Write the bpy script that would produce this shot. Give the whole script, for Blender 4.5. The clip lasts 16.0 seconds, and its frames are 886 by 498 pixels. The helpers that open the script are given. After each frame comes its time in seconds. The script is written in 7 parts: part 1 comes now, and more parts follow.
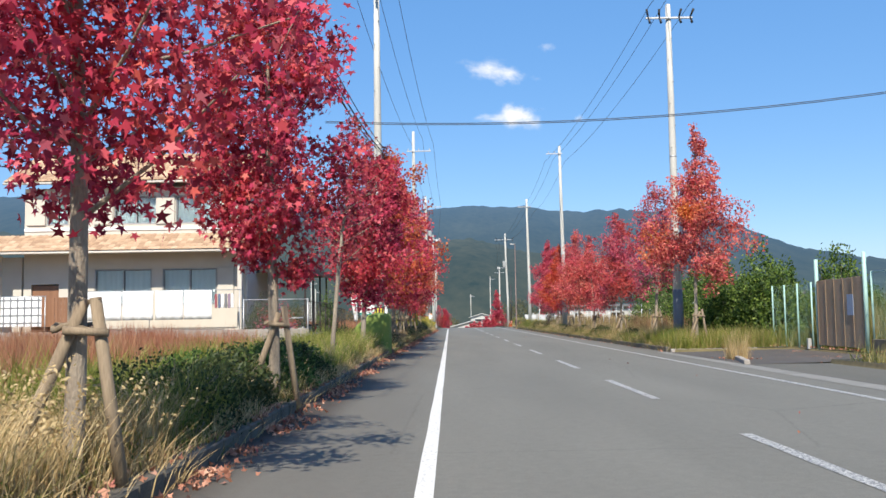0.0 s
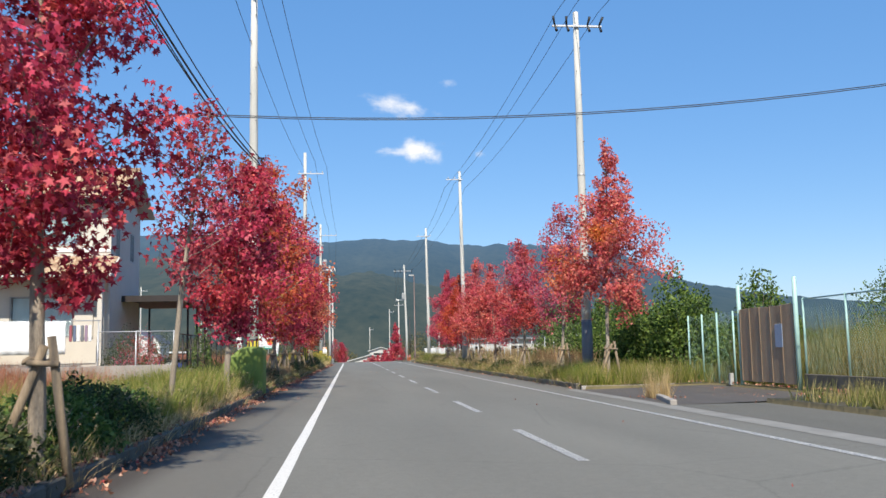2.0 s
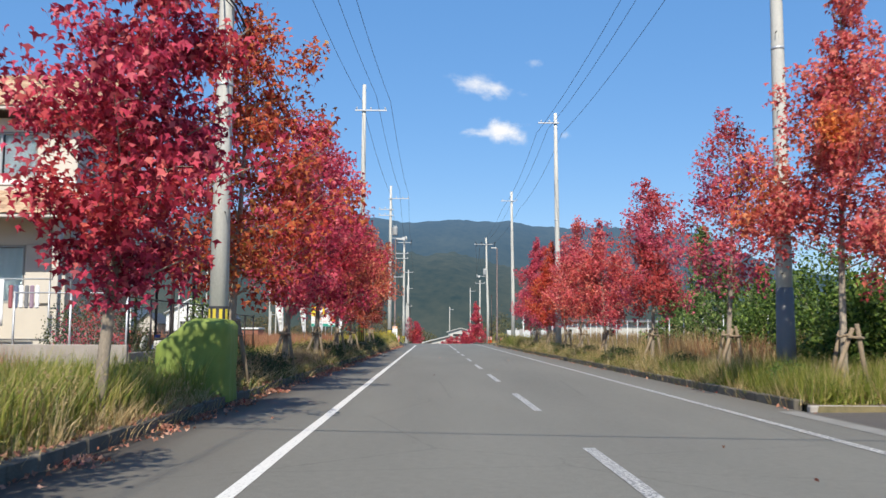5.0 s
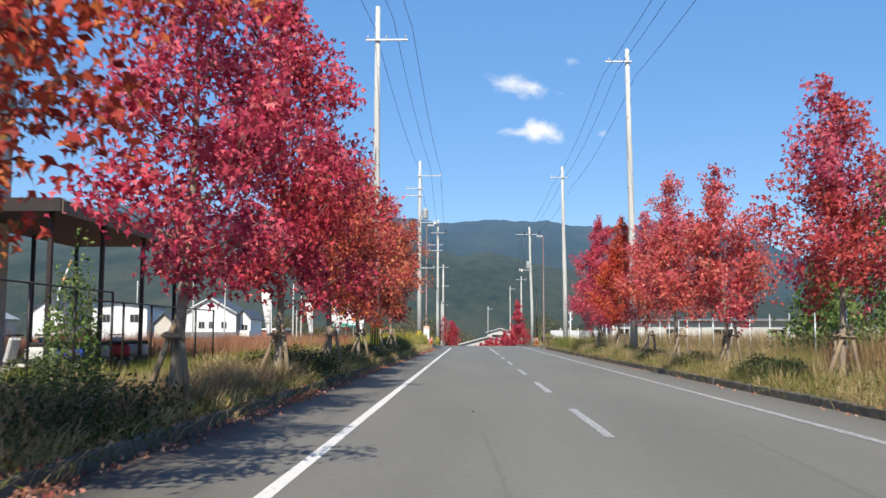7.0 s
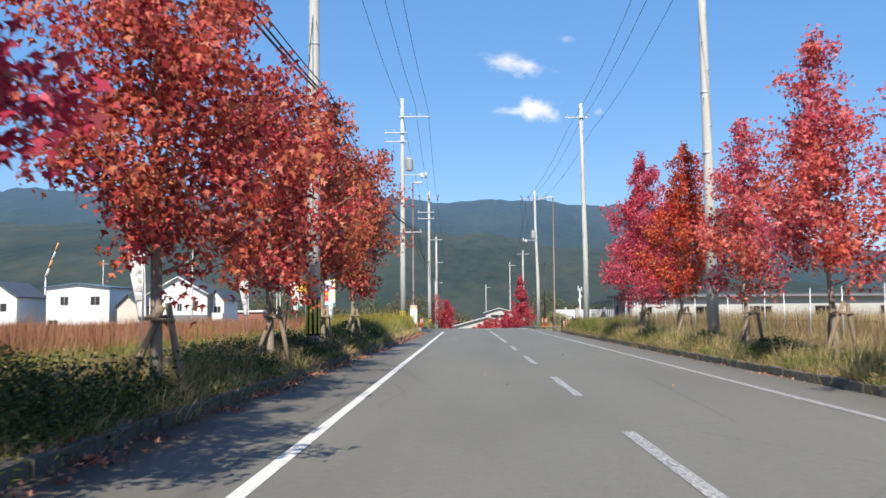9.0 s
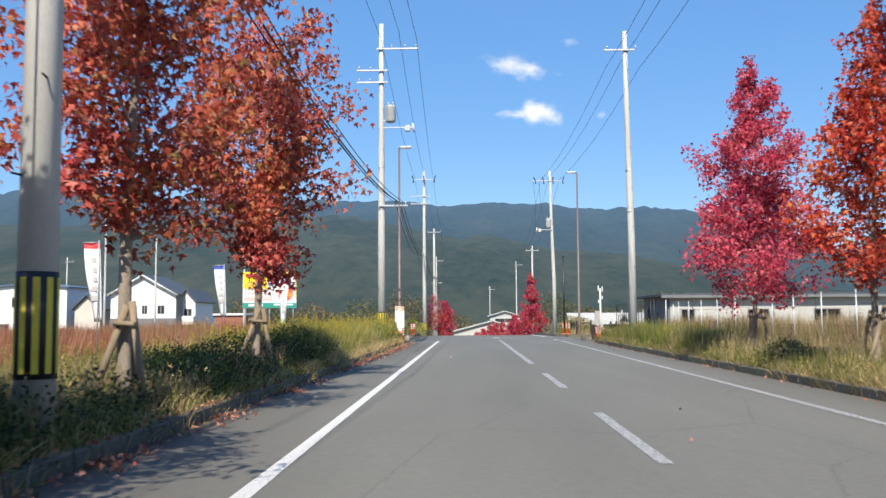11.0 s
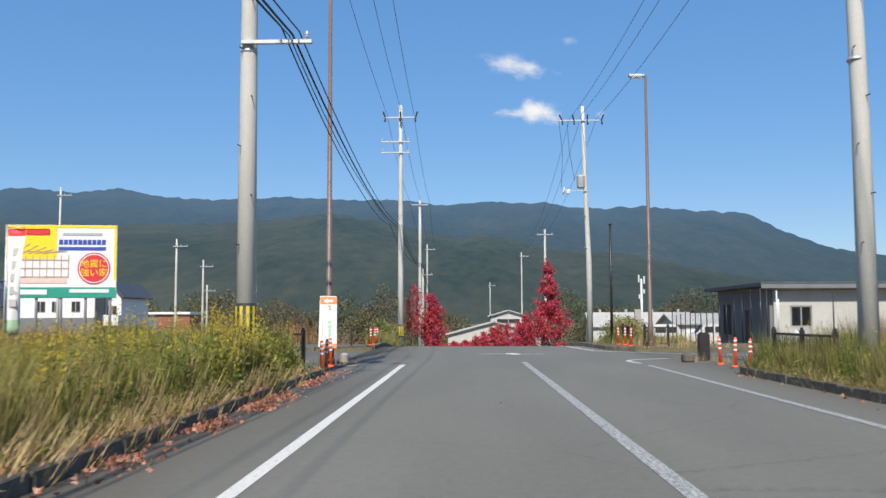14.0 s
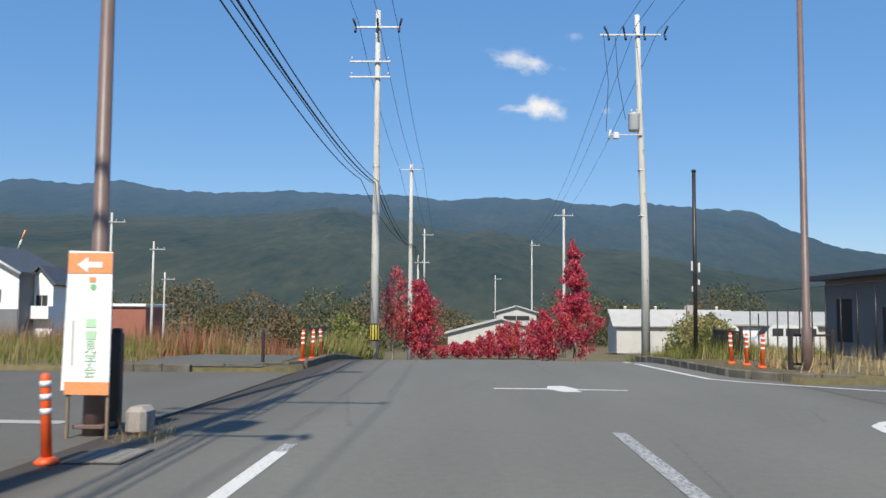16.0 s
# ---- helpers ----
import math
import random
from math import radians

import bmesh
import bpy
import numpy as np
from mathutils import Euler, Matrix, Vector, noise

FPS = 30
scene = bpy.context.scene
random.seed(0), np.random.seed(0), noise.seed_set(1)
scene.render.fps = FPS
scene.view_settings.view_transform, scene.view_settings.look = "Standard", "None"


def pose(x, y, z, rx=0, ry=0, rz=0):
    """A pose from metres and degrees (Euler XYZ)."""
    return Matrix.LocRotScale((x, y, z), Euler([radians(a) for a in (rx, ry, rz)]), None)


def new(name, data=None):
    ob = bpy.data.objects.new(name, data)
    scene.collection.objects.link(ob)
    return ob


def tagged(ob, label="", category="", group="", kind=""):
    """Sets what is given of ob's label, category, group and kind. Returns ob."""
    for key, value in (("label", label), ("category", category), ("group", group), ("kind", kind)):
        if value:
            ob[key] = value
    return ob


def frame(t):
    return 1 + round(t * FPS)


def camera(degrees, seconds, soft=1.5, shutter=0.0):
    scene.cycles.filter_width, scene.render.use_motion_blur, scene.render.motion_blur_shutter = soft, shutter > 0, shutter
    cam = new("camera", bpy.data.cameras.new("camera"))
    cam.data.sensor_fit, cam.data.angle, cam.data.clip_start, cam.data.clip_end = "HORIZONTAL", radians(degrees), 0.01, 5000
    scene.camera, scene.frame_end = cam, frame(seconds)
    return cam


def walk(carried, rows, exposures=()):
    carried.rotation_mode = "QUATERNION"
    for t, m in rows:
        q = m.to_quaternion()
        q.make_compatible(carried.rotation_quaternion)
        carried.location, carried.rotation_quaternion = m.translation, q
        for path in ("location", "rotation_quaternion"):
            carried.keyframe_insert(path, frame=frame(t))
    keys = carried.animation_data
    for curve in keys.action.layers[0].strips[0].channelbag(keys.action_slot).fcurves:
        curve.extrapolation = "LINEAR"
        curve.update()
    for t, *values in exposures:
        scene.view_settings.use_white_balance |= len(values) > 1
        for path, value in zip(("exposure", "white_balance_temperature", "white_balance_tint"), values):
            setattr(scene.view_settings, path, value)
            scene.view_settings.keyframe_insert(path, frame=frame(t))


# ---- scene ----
cam = camera(51.97, 16.0, 1.5, 0.2)
# seconds, x across the road from its left edge line, y along it, yaw, pitch, roll
EYE = 1.284
ROWS = [
    (0.0, 0.209, -0.000, 0.42, 4.37, 0.86),
    (0.5, 0.288, 0.481, -1.05, 5.19, 1.16),
    (1.0, 0.400, 1.260, -3.20, 5.48, 1.40),
    (1.5, 0.554, 2.304, -4.77, 5.94, 1.48),
    (2.0, 0.713, 3.794, -5.82, 6.37, 1.08),
    (2.5, 0.901, 5.497, -5.62, 6.10, 0.64),
    (3.0, 1.108, 7.175, -4.98, 5.66, 0.36),
    (3.5, 1.285, 9.218, -4.20, 4.06, -0.08),
    (4.0, 1.429, 11.346, -3.04, 4.72, -0.38),
    (6.5, 1.657, 25.898, 1.48, 5.40, 0.02),
    (7.0, 1.615, 29.164, 1.66, 5.29, -0.13),
    (7.5, 1.622, 32.702, 1.77, 4.51, 0.23),
    (8.0, 1.631, 36.063, 1.81, 4.09, 0.32),
    (8.5, 1.635, 39.764, 1.46, 4.07, 0.43),
    (11.0, 1.653, 58.674, 1.63, 4.30, 0.35),
    (11.5, 1.690, 62.529, 1.50, 4.45, 0.33),
    (12.0, 1.748, 66.655, 1.34, 4.51, 0.54),
    (12.5, 1.741, 70.676, 1.28, 4.27, 0.14),
    (13.0, 1.756, 74.855, 1.39, 4.49, 0.18),
    (13.5, 1.765, 78.966, 1.47, 4.29, 0.20),
    (14.0, 1.733, 83.009, 1.49, 4.30, 0.21),
    (14.5, 1.770, 87.065, 1.49, 4.27, 0.23),
    (15.0, 1.751, 91.283, 1.35, 4.35, 0.16),
    (15.5, 1.742, 95.242, 1.60, 4.06, -0.16),
    (16.0, 1.734, 99.180, 1.66, 4.04, -0.39),
]
walk(cam, [(t, pose(x, y, EYE, 90 + pitch, roll, yaw)) for t, x, y, yaw, pitch, roll in ROWS],
     [(0.0, 0.52), (1.5, 0.5), (2.5, 0.38), (4.0, 0.36), (7.0, 0.46), (8.5, 0.48), (11.0, 0.5), (12.5, 0.36), (13.5, 0.22), (16.0, 0.2)])
# ---- world, sun, exposure ----
SUN_AZ = 5.0       # degrees to the right of straight ahead in which shadows fall
SUN_EL = 46.0
world = bpy.data.worlds.new("sky")
scene.world = world
world.use_nodes = True
wn = world.node_tree.nodes
wl = world.node_tree.links
sky = wn.new("ShaderNodeTexSky")
sky.sky_type = "NISHITA"
sky.sun_disc = False
sky.sun_elevation = radians(SUN_EL)
sky.sun_rotation = radians(180.0 + SUN_AZ)
sky.altitude = 100.0
sky.air_density = 1.0
sky.dust_density = 0.25
sky.ozone_density = 1.0
bg = wn["Background"]
bg.inputs["Strength"].default_value = 0.105
tone = wn.new("ShaderNodeHueSaturation")
tone.inputs["Saturation"].default_value = 1.2
wl.new(sky.outputs["Color"], tone.inputs["Color"])
haze = wn.new("ShaderNodeMix")      # thin high haze evens out the sky
haze.data_type = "RGBA"
haze.inputs["Factor"].default_value = 0.5
haze.inputs["B"].default_value = (1.0, 2.85, 6.45, 1)
wl.new(tone.outputs["Color"], haze.inputs["A"])
wl.new(haze.outputs["Result"], bg.inputs["Color"])

sun = new("sun", bpy.data.lights.new("sun", "SUN"))
sun.data.energy = 5.0
sun.data.angle = radians(0.53)
sun.data.color = (1.0, 0.93, 0.815)
sun_dir = Vector((math.sin(radians(SUN_AZ)) * math.cos(radians(SUN_EL)),
                  math.cos(radians(SUN_AZ)) * math.cos(radians(SUN_EL)), -math.sin(radians(SUN_EL))))
sun.matrix_world = Matrix.Translation((0, -20, 40)) @ sun_dir.to_track_quat("-Z", "Y").to_matrix().to_4x4()

# ---- materials ----
def node_mat(name):
    m = bpy.data.materials.new(name)
    m.use_nodes = True
    t = m.node_tree
    return m, t.nodes, t.links, t.nodes["Principled BSDF"]


def ramp_of(nodes, stops):
    r = nodes.new("ShaderNodeValToRGB")
    e = r.color_ramp.elements
    e[0].position, e[0].color = stops[0][0], (*stops[0][1], 1)
    e[1].position, e[1].color = stops[-1][0], (*stops[-1][1], 1)
    for p, c in stops[1:-1]:
        k = e.new(p)
        k.color = (*c, 1)
    return r


def surface(name, dark, light, scale=4.0, fine=60.0, rough=0.8, bump=0.15, metal=0.0, mix=0.45, spread=0.25, stretch=(1, 1, 1), dist=0.01):
    """A weathered surface: broad stains and fine grain between two colours, at world size."""
    m, n, l, b = node_mat(name)
    g = n.new("ShaderNodeNewGeometry")
    mp = n.new("ShaderNodeMapping")
    mp.inputs["Scale"].default_value = stretch
    l.new(g.outputs["Position"], mp.inputs["Vector"])
    a = n.new("ShaderNodeTexNoise")
    a.inputs["Scale"].default_value = scale
    a.inputs["Detail"].default_value = 5
    f = n.new("ShaderNodeTexNoise")
    f.inputs["Scale"].default_value = fine
    f.inputs["Detail"].default_value = 3
    l.new(mp.outputs[0], a.inputs["Vector"])
    l.new(mp.outputs[0], f.inputs["Vector"])
    mx = n.new("ShaderNodeMix")
    mx.inputs["Factor"].default_value = mix
    l.new(a.outputs["Fac"], mx.inputs["A"])
    l.new(f.outputs["Fac"], mx.inputs["B"])
    r = ramp_of(n, [(0.5 - spread, dark), (0.5 + spread, light)])
    l.new(mx.outputs["Result"], r.inputs["Fac"])
    l.new(r.outputs["Color"], b.inputs["Base Color"])
    b.inputs["Roughness"].default_value = rough
    b.inputs["Metallic"].default_value = metal
    if bump:
        bp = n.new("ShaderNodeBump")
        bp.inputs["Strength"].default_value = bump
        bp.inputs["Distance"].default_value = dist
        l.new(f.outputs["Fac"], bp.inputs["Height"])
        l.new(bp.outputs["Normal"], b.inputs["Normal"])
    return m


def foliage(name, stops, patch=None, patch_scale=0.6, rough=0.55, glow=0.36, at=(0.42, 0.6)):
    """Leaves or blades: one random shade each, patches of a second palette, light through the blade."""
    m, n, l, b = node_mat(name)
    g = n.new("ShaderNodeNewGeometry")
    r = ramp_of(n, stops)
    l.new(g.outputs["Random Per Island"], r.inputs["Fac"])
    col = r.outputs["Color"]
    if patch:
        r2 = ramp_of(n, patch)
        l.new(g.outputs["Random Per Island"], r2.inputs["Fac"])
        ns = n.new("ShaderNodeTexNoise")
        ns.inputs["Scale"].default_value = patch_scale
        ns.inputs["Detail"].default_value = 3
        l.new(g.outputs["Position"], ns.inputs["Vector"])
        st = n.new("ShaderNodeMapRange")
        st.inputs["From Min"].default_value = at[0]
        st.inputs["From Max"].default_value = at[1]
        l.new(ns.outputs["Fac"], st.inputs["Value"])
        mx = n.new("ShaderNodeMix")
        mx.data_type = "RGBA"
        l.new(st.outputs["Result"], mx.inputs["Factor"])
        l.new(col, mx.inputs["A"])
        l.new(r2.outputs["Color"], mx.inputs["B"])
        col = mx.outputs["Result"]
    l.new(col, b.inputs["Base Color"])
    b.inputs["Roughness"].default_value = rough
    b.inputs["Specular IOR Level"].default_value = 0.3
    tr = n.new("ShaderNodeBsdfTranslucent")
    l.new(col, tr.inputs["Color"])
    mix = n.new("ShaderNodeMixShader")
    mix.inputs["Fac"].default_value = glow
    l.new(b.outputs[0], mix.inputs[1])
    l.new(tr.outputs[0], mix.inputs[2])
    l.new(mix.outputs[0], n["Material Output"].inputs["Surface"])
    return m


def plain(name, c, rough=0.5, metal=0.0):
    """A small painted or moulded part with slight unevenness."""
    return surface(name, tuple(v * 0.85 for v in c), tuple(min(1.0, v * 1.1) for v in c), 8, 90, rough, 0.04, metal)


def asphalt_mat(name, dark, light, gutters=False):
    m, n, l, b = node_mat(name)
    g = n.new("ShaderNodeNewGeometry")
    big = n.new("ShaderNodeTexNoise")
    big.inputs["Scale"].default_value = 0.35
    big.inputs["Detail"].default_value = 6
    mp = n.new("ShaderNodeMapping")
    mp.inputs["Scale"].default_value = (1.6, 0.25, 1)
    l.new(g.outputs["Position"], mp.inputs["Vector"])
    l.new(mp.outputs[0], big.inputs["Vector"])
    mid = n.new("ShaderNodeTexNoise")
    mid.inputs["Scale"].default_value = 9
    mid.inputs["Detail"].default_value = 4
    l.new(g.outputs["Position"], mid.inputs["Vector"])
    grit = n.new("ShaderNodeTexVoronoi")
    grit.inputs["Scale"].default_value = 95
    l.new(g.outputs["Position"], grit.inputs["Vector"])
    a = n.new("ShaderNodeMix")
    a.inputs["Factor"].default_value = 0.4
    l.new(big.outputs["Fac"], a.inputs["A"])
    l.new(mid.outputs["Fac"], a.inputs["B"])
    c = n.new("ShaderNodeMix")
    c.inputs["Factor"].default_value = 0.3
    l.new(a.outputs["Result"], c.inputs["A"])
    l.new(grit.outputs["Distance"], c.inputs["B"])
    r = ramp_of(n, [(0.25, dark), (0.65, light)])
    l.new(c.outputs["Result"], r.inputs["Fac"])
    # sealed cracks
    ck = n.new("ShaderNodeTexVoronoi")
    ck.feature = "DISTANCE_TO_EDGE"
    ck.inputs["Scale"].default_value = 0.22
    wob = n.new("ShaderNodeMix")
    wob.data_type = "VECTOR"
    wob.inputs["Factor"].default_value = 0.12
    l.new(g.outputs["Position"], wob.inputs["A"])
    l.new(mid.outputs["Color"], wob.inputs["B"])
    l.new(wob.outputs["Result"], ck.inputs["Vector"])
    th = n.new("ShaderNodeMapRange")
    th.inputs["From Min"].default_value = 0.0
    th.inputs["From Max"].default_value = 0.004
    th.inputs["To Min"].default_value = 0.75
    l.new(ck.outputs["Distance"], th.inputs["Value"])
    mu = n.new("ShaderNodeMix")
    mu.data_type = "RGBA"
    mu.blend_type = "MULTIPLY"
    mu.inputs["Factor"].default_value = 1.0
    l.new(r.outputs["Color"], mu.inputs["A"])
    l.new(th.outputs["Result"], mu.inputs["B"])
    col = mu.outputs["Result"]
    if gutters:
        # washed-in dirt along both kerbs, tyre-polished lanes between
        sp = n.new("ShaderNodeSeparateXYZ")
        l.new(g.outputs["Position"], sp.inputs[0])
        for x0, x1, most, mud in ((0.2, -1.7, 0.6, (0.085, 0.072, 0.055, 1)), (6.9, 8.1, 0.6, (0.085, 0.072, 0.055, 1)), (-1.2, -1.75, 0.85, (0.04, 0.029, 0.02, 1))):
            ad = n.new("ShaderNodeMath")
            ad.operation = "MULTIPLY_ADD"
            ad.inputs[1].default_value = 1.4
            l.new(big.outputs["Fac"], ad.inputs[0])
            l.new(sp.outputs["X"], ad.inputs[2])
            rg = n.new("ShaderNodeMapRange")
            rg.inputs["From Min"].default_value = x0 + 0.7
            rg.inputs["From Max"].default_value = x1 + 0.7
            rg.inputs["To Max"].default_value = most
            l.new(ad.outputs[0], rg.inputs["Value"])
            dm = n.new("ShaderNodeMix")
            dm.data_type = "RGBA"
            dm.inputs["B"].default_value = mud
            l.new(rg.outputs["Result"], dm.inputs["Factor"])
            l.new(col, dm.inputs["A"])
            col = dm.outputs["Result"]
    l.new(col, b.inputs["Base Color"])
    b.inputs["Roughness"].default_value = 0.85
    bp = n.new("ShaderNodeBump")
    bp.inputs["Strength"].default_value = 0.35
    bp.inputs["Distance"].default_value = 0.006
    l.new(grit.outputs["Distance"], bp.inputs["Height"])
    l.new(bp.outputs["Normal"], b.inputs["Normal"])
    return m


def paint_mat(name, wear, fade=1.0):
    """Road paint, worn through to the asphalt in specks and patches."""
    m, n, l, b = node_mat(name)
    g = n.new("ShaderNodeNewGeometry")
    a = n.new("ShaderNodeTexNoise")
    a.inputs["Scale"].default_value = 28
    a.inputs["Detail"].default_value = 8
    a.inputs["Roughness"].default_value = 0.7
    l.new(g.outputs["Position"], a.inputs["Vector"])
    r = ramp_of(n, [(wear - 0.06, (0.12, 0.12, 0.12)), (wear + 0.05, (0.62 * fade, 0.6 * fade, 0.55 * fade)), (0.8, (0.74 * fade, 0.72 * fade, 0.66 * fade))])
    l.new(a.outputs["Fac"], r.inputs["Fac"])
    l.new(r.outputs["Color"], b.inputs["Base Color"])
    b.inputs["Roughness"].default_value = 0.6
    return m


ASPHALT = asphalt_mat("asphalt", (0.097, 0.0925, 0.077), (0.173, 0.165, 0.138), True)
DRIVE_ASPHALT = asphalt_mat("driveway_asphalt", (0.05, 0.043, 0.037), (0.098, 0.086, 0.074))
PATH_ASPHALT = asphalt_mat("old_asphalt", (0.068, 0.064, 0.052), (0.132, 0.124, 0.1))
PAINT = paint_mat("road_paint", 0.39)
PAINT_WORN = paint_mat("worn_road_paint", 0.51, 0.82)
CONCRETE = surface("concrete", (0.26, 0.25, 0.23), (0.46, 0.45, 0.42), 3, 70, 0.9, 0.25)
GUTTER = surface("stained_gutter_concrete", (0.14, 0.135, 0.12), (0.27, 0.26, 0.235), 1.5, 50, 0.92, 0.25)
KERB = surface("kerb_concrete", (0.04, 0.034, 0.025), (0.19, 0.168, 0.132), 2.2, 55, 0.92, 0.4)
POLE = surface("pole_concrete", (0.4, 0.39, 0.355), (0.58, 0.57, 0.52), 1.6, 45, 0.85, 0.12, stretch=(1, 1, 0.35))
SOIL = surface("soil", (0.05, 0.035, 0.022), (0.16, 0.115, 0.07), 2.5, 40, 0.95, 0.6, dist=0.03)
GRASSLAND = surface("grassland", (0.06, 0.06, 0.025), (0.2, 0.15, 0.07), 0.15, 6, 0.95, 0.6, dist=0.08)
REDFIELD = surface("red_field_soil", (0.16, 0.07, 0.04), (0.3, 0.15, 0.085), 0.4, 8, 0.95, 0.6, dist=0.08)
BARK = surface("bark", (0.12, 0.092, 0.066), (0.42, 0.35, 0.265), 5, 60, 0.9, 0.7, stretch=(1, 1, 0.3), dist=0.02)
STAKE = surface("stake_wood", (0.12, 0.085, 0.05), (0.34, 0.26, 0.17), 7, 80, 0.85, 0.4, stretch=(1, 1, 0.15))
GALV = surface("galvanised_steel", (0.4, 0.41, 0.42), (0.6, 0.61, 0.61), 6, 60, 0.5, 0.05, 0.6)
BROWN_STEEL = surface("brown_steel", (0.125, 0.083, 0.07), (0.19, 0.132, 0.112), 3, 60, 0.45, 0.05)
DARK_STEEL = surface("dark_brown_steel", (0.018, 0.013, 0.011), (0.04, 0.03, 0.026), 4, 70, 0.45, 0.05)
BLACK = plain("black_rubber", (0.02, 0.02, 0.021), 0.6)
CABLE = plain("cable_black", (0.028, 0.03, 0.034), 0.6)
CERAMIC = plain("white_ceramic", (0.62, 0.62, 0.6), 0.25)
TANK = plain("grey_tank_paint", (0.42, 0.43, 0.43), 0.4)
YELLOW = surface("yellow_sleeve", (0.55, 0.42, 0.03), (0.75, 0.6, 0.06), 4, 50, 0.6, 0.05)
ORANGE = surface("orange_plastic", (0.75, 0.08, 0.015), (0.9, 0.14, 0.03), 6, 60, 0.45, 0.04)
WHITE_BAND = plain("white_reflector", (0.75, 0.75, 0.75), 0.35)
MINT = surface("mint_green_paint", (0.28, 0.45, 0.4), (0.42, 0.6, 0.54), 4, 60, 0.5, 0.06)
RUSTY = surface("rusty_board", (0.24, 0.15, 0.085), (0.5, 0.37, 0.25), 1.3, 25, 0.85, 0.3, stretch=(1, 2.5, 0.35))
OLD_TIMBER = surface("old_timber", (0.12, 0.085, 0.055), (0.28, 0.2, 0.13), 2, 40, 0.85, 0.3, stretch=(3, 3, 0.3))
WALL_CREAM = surface("cream_plaster", (0.5, 0.455, 0.39), (0.6, 0.555, 0.485), 1.2, 60, 0.85, 0.12)
WALL_WHITE = surface("white_siding", (0.68, 0.68, 0.67), (0.8, 0.8, 0.79), 1.5, 50, 0.7, 0.06)
WALL_GREY = surface("grey_siding", (0.13, 0.135, 0.14), (0.19, 0.195, 0.2), 1.5, 50, 0.7, 0.06)
ROOF_TILE = surface("terracotta_tile", (0.3, 0.18, 0.11), (0.46, 0.32, 0.21), 1.5, 18, 0.8, 0.25)


def tile_mat(name):
    """Terracotta pantiles, each fired to its own shade."""
    m, n, l, b = node_mat(name)
    oi = n.new("ShaderNodeObjectInfo")
    g = n.new("ShaderNodeNewGeometry")
    ad = n.new("ShaderNodeMath")
    l.new(oi.outputs["Random"], ad.inputs[0])
    l.new(g.outputs["Random Per Island"], ad.inputs[1])
    fr = n.new("ShaderNodeMath")
    fr.operation = "FRACT"
    l.new(ad.outputs[0], fr.inputs[0])
    ns = n.new("ShaderNodeTexNoise")
    ns.inputs["Scale"].default_value = 14
    ns.inputs["Detail"].default_value = 5
    l.new(g.outputs["Position"], ns.inputs["Vector"])
    mx = n.new("ShaderNodeMix")
    mx.inputs["Factor"].default_value = 0.35
    l.new(fr.outputs[0], mx.inputs["A"])
    l.new(ns.outputs["Fac"], mx.inputs["B"])
    r = ramp_of(n, [(0.1, (0.27, 0.165, 0.1)), (0.45, (0.38, 0.25, 0.155)), (0.75, (0.46, 0.32, 0.21)), (0.95, (0.56, 0.43, 0.31))])
    l.new(mx.outputs["Result"], r.inputs["Fac"])
    l.new(r.outputs["Color"], b.inputs["Base Color"])
    b.inputs["Roughness"].default_value = 0.8
    return m


PANTILE = tile_mat("pantile")
FADED_ORANGE = surface("faded_orange_print", (0.62, 0.22, 0.07), (0.78, 0.36, 0.16), 5, 40, 0.6, 0.03)
PALE_GREEN_INK = surface("faded_green_ink", (0.38, 0.58, 0.36), (0.5, 0.7, 0.48), 6, 40, 0.6, 0)
ROOF_DARK = surface("dark_roof", (0.04, 0.045, 0.055), (0.09, 0.1, 0.115), 2, 30, 0.6, 0.15)
ROOF_GREY = surface("grey_sheet_roof", (0.22, 0.235, 0.25), (0.34, 0.355, 0.365), 0.8, 12, 0.5, 0.1)
BLOCK = surface("block_wall", (0.24, 0.21, 0.18), (0.38, 0.35, 0.31), 2, 40, 0.9, 0.3)
CLOTH = surface("white_cloth", (0.72, 0.72, 0.72), (0.84, 0.84, 0.83), 2, 30, 0.9, 0.2)
CURTAIN = surface("pale_curtain", (0.55, 0.64, 0.64), (0.75, 0.8, 0.79), 9, 60, 0.9, 0.2, stretch=(1, 1, 0.08))
# near-black for window openings, standing in for unlit interiors
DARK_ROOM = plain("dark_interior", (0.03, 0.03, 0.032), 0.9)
FRAME_ALU = plain("aluminium_frame", (0.42, 0.42, 0.41), 0.4, 0.3)
WOOD_DOOR = surface("wood_door", (0.16, 0.07, 0.035), (0.3, 0.15, 0.08), 2, 40, 0.6, 0.1, stretch=(4, 4, 0.3))
TARP = surface("green_mesh_sheet", (0.13, 0.19, 0.03), (0.25, 0.31, 0.06), 2.5, 120, 0.7, 0.3)

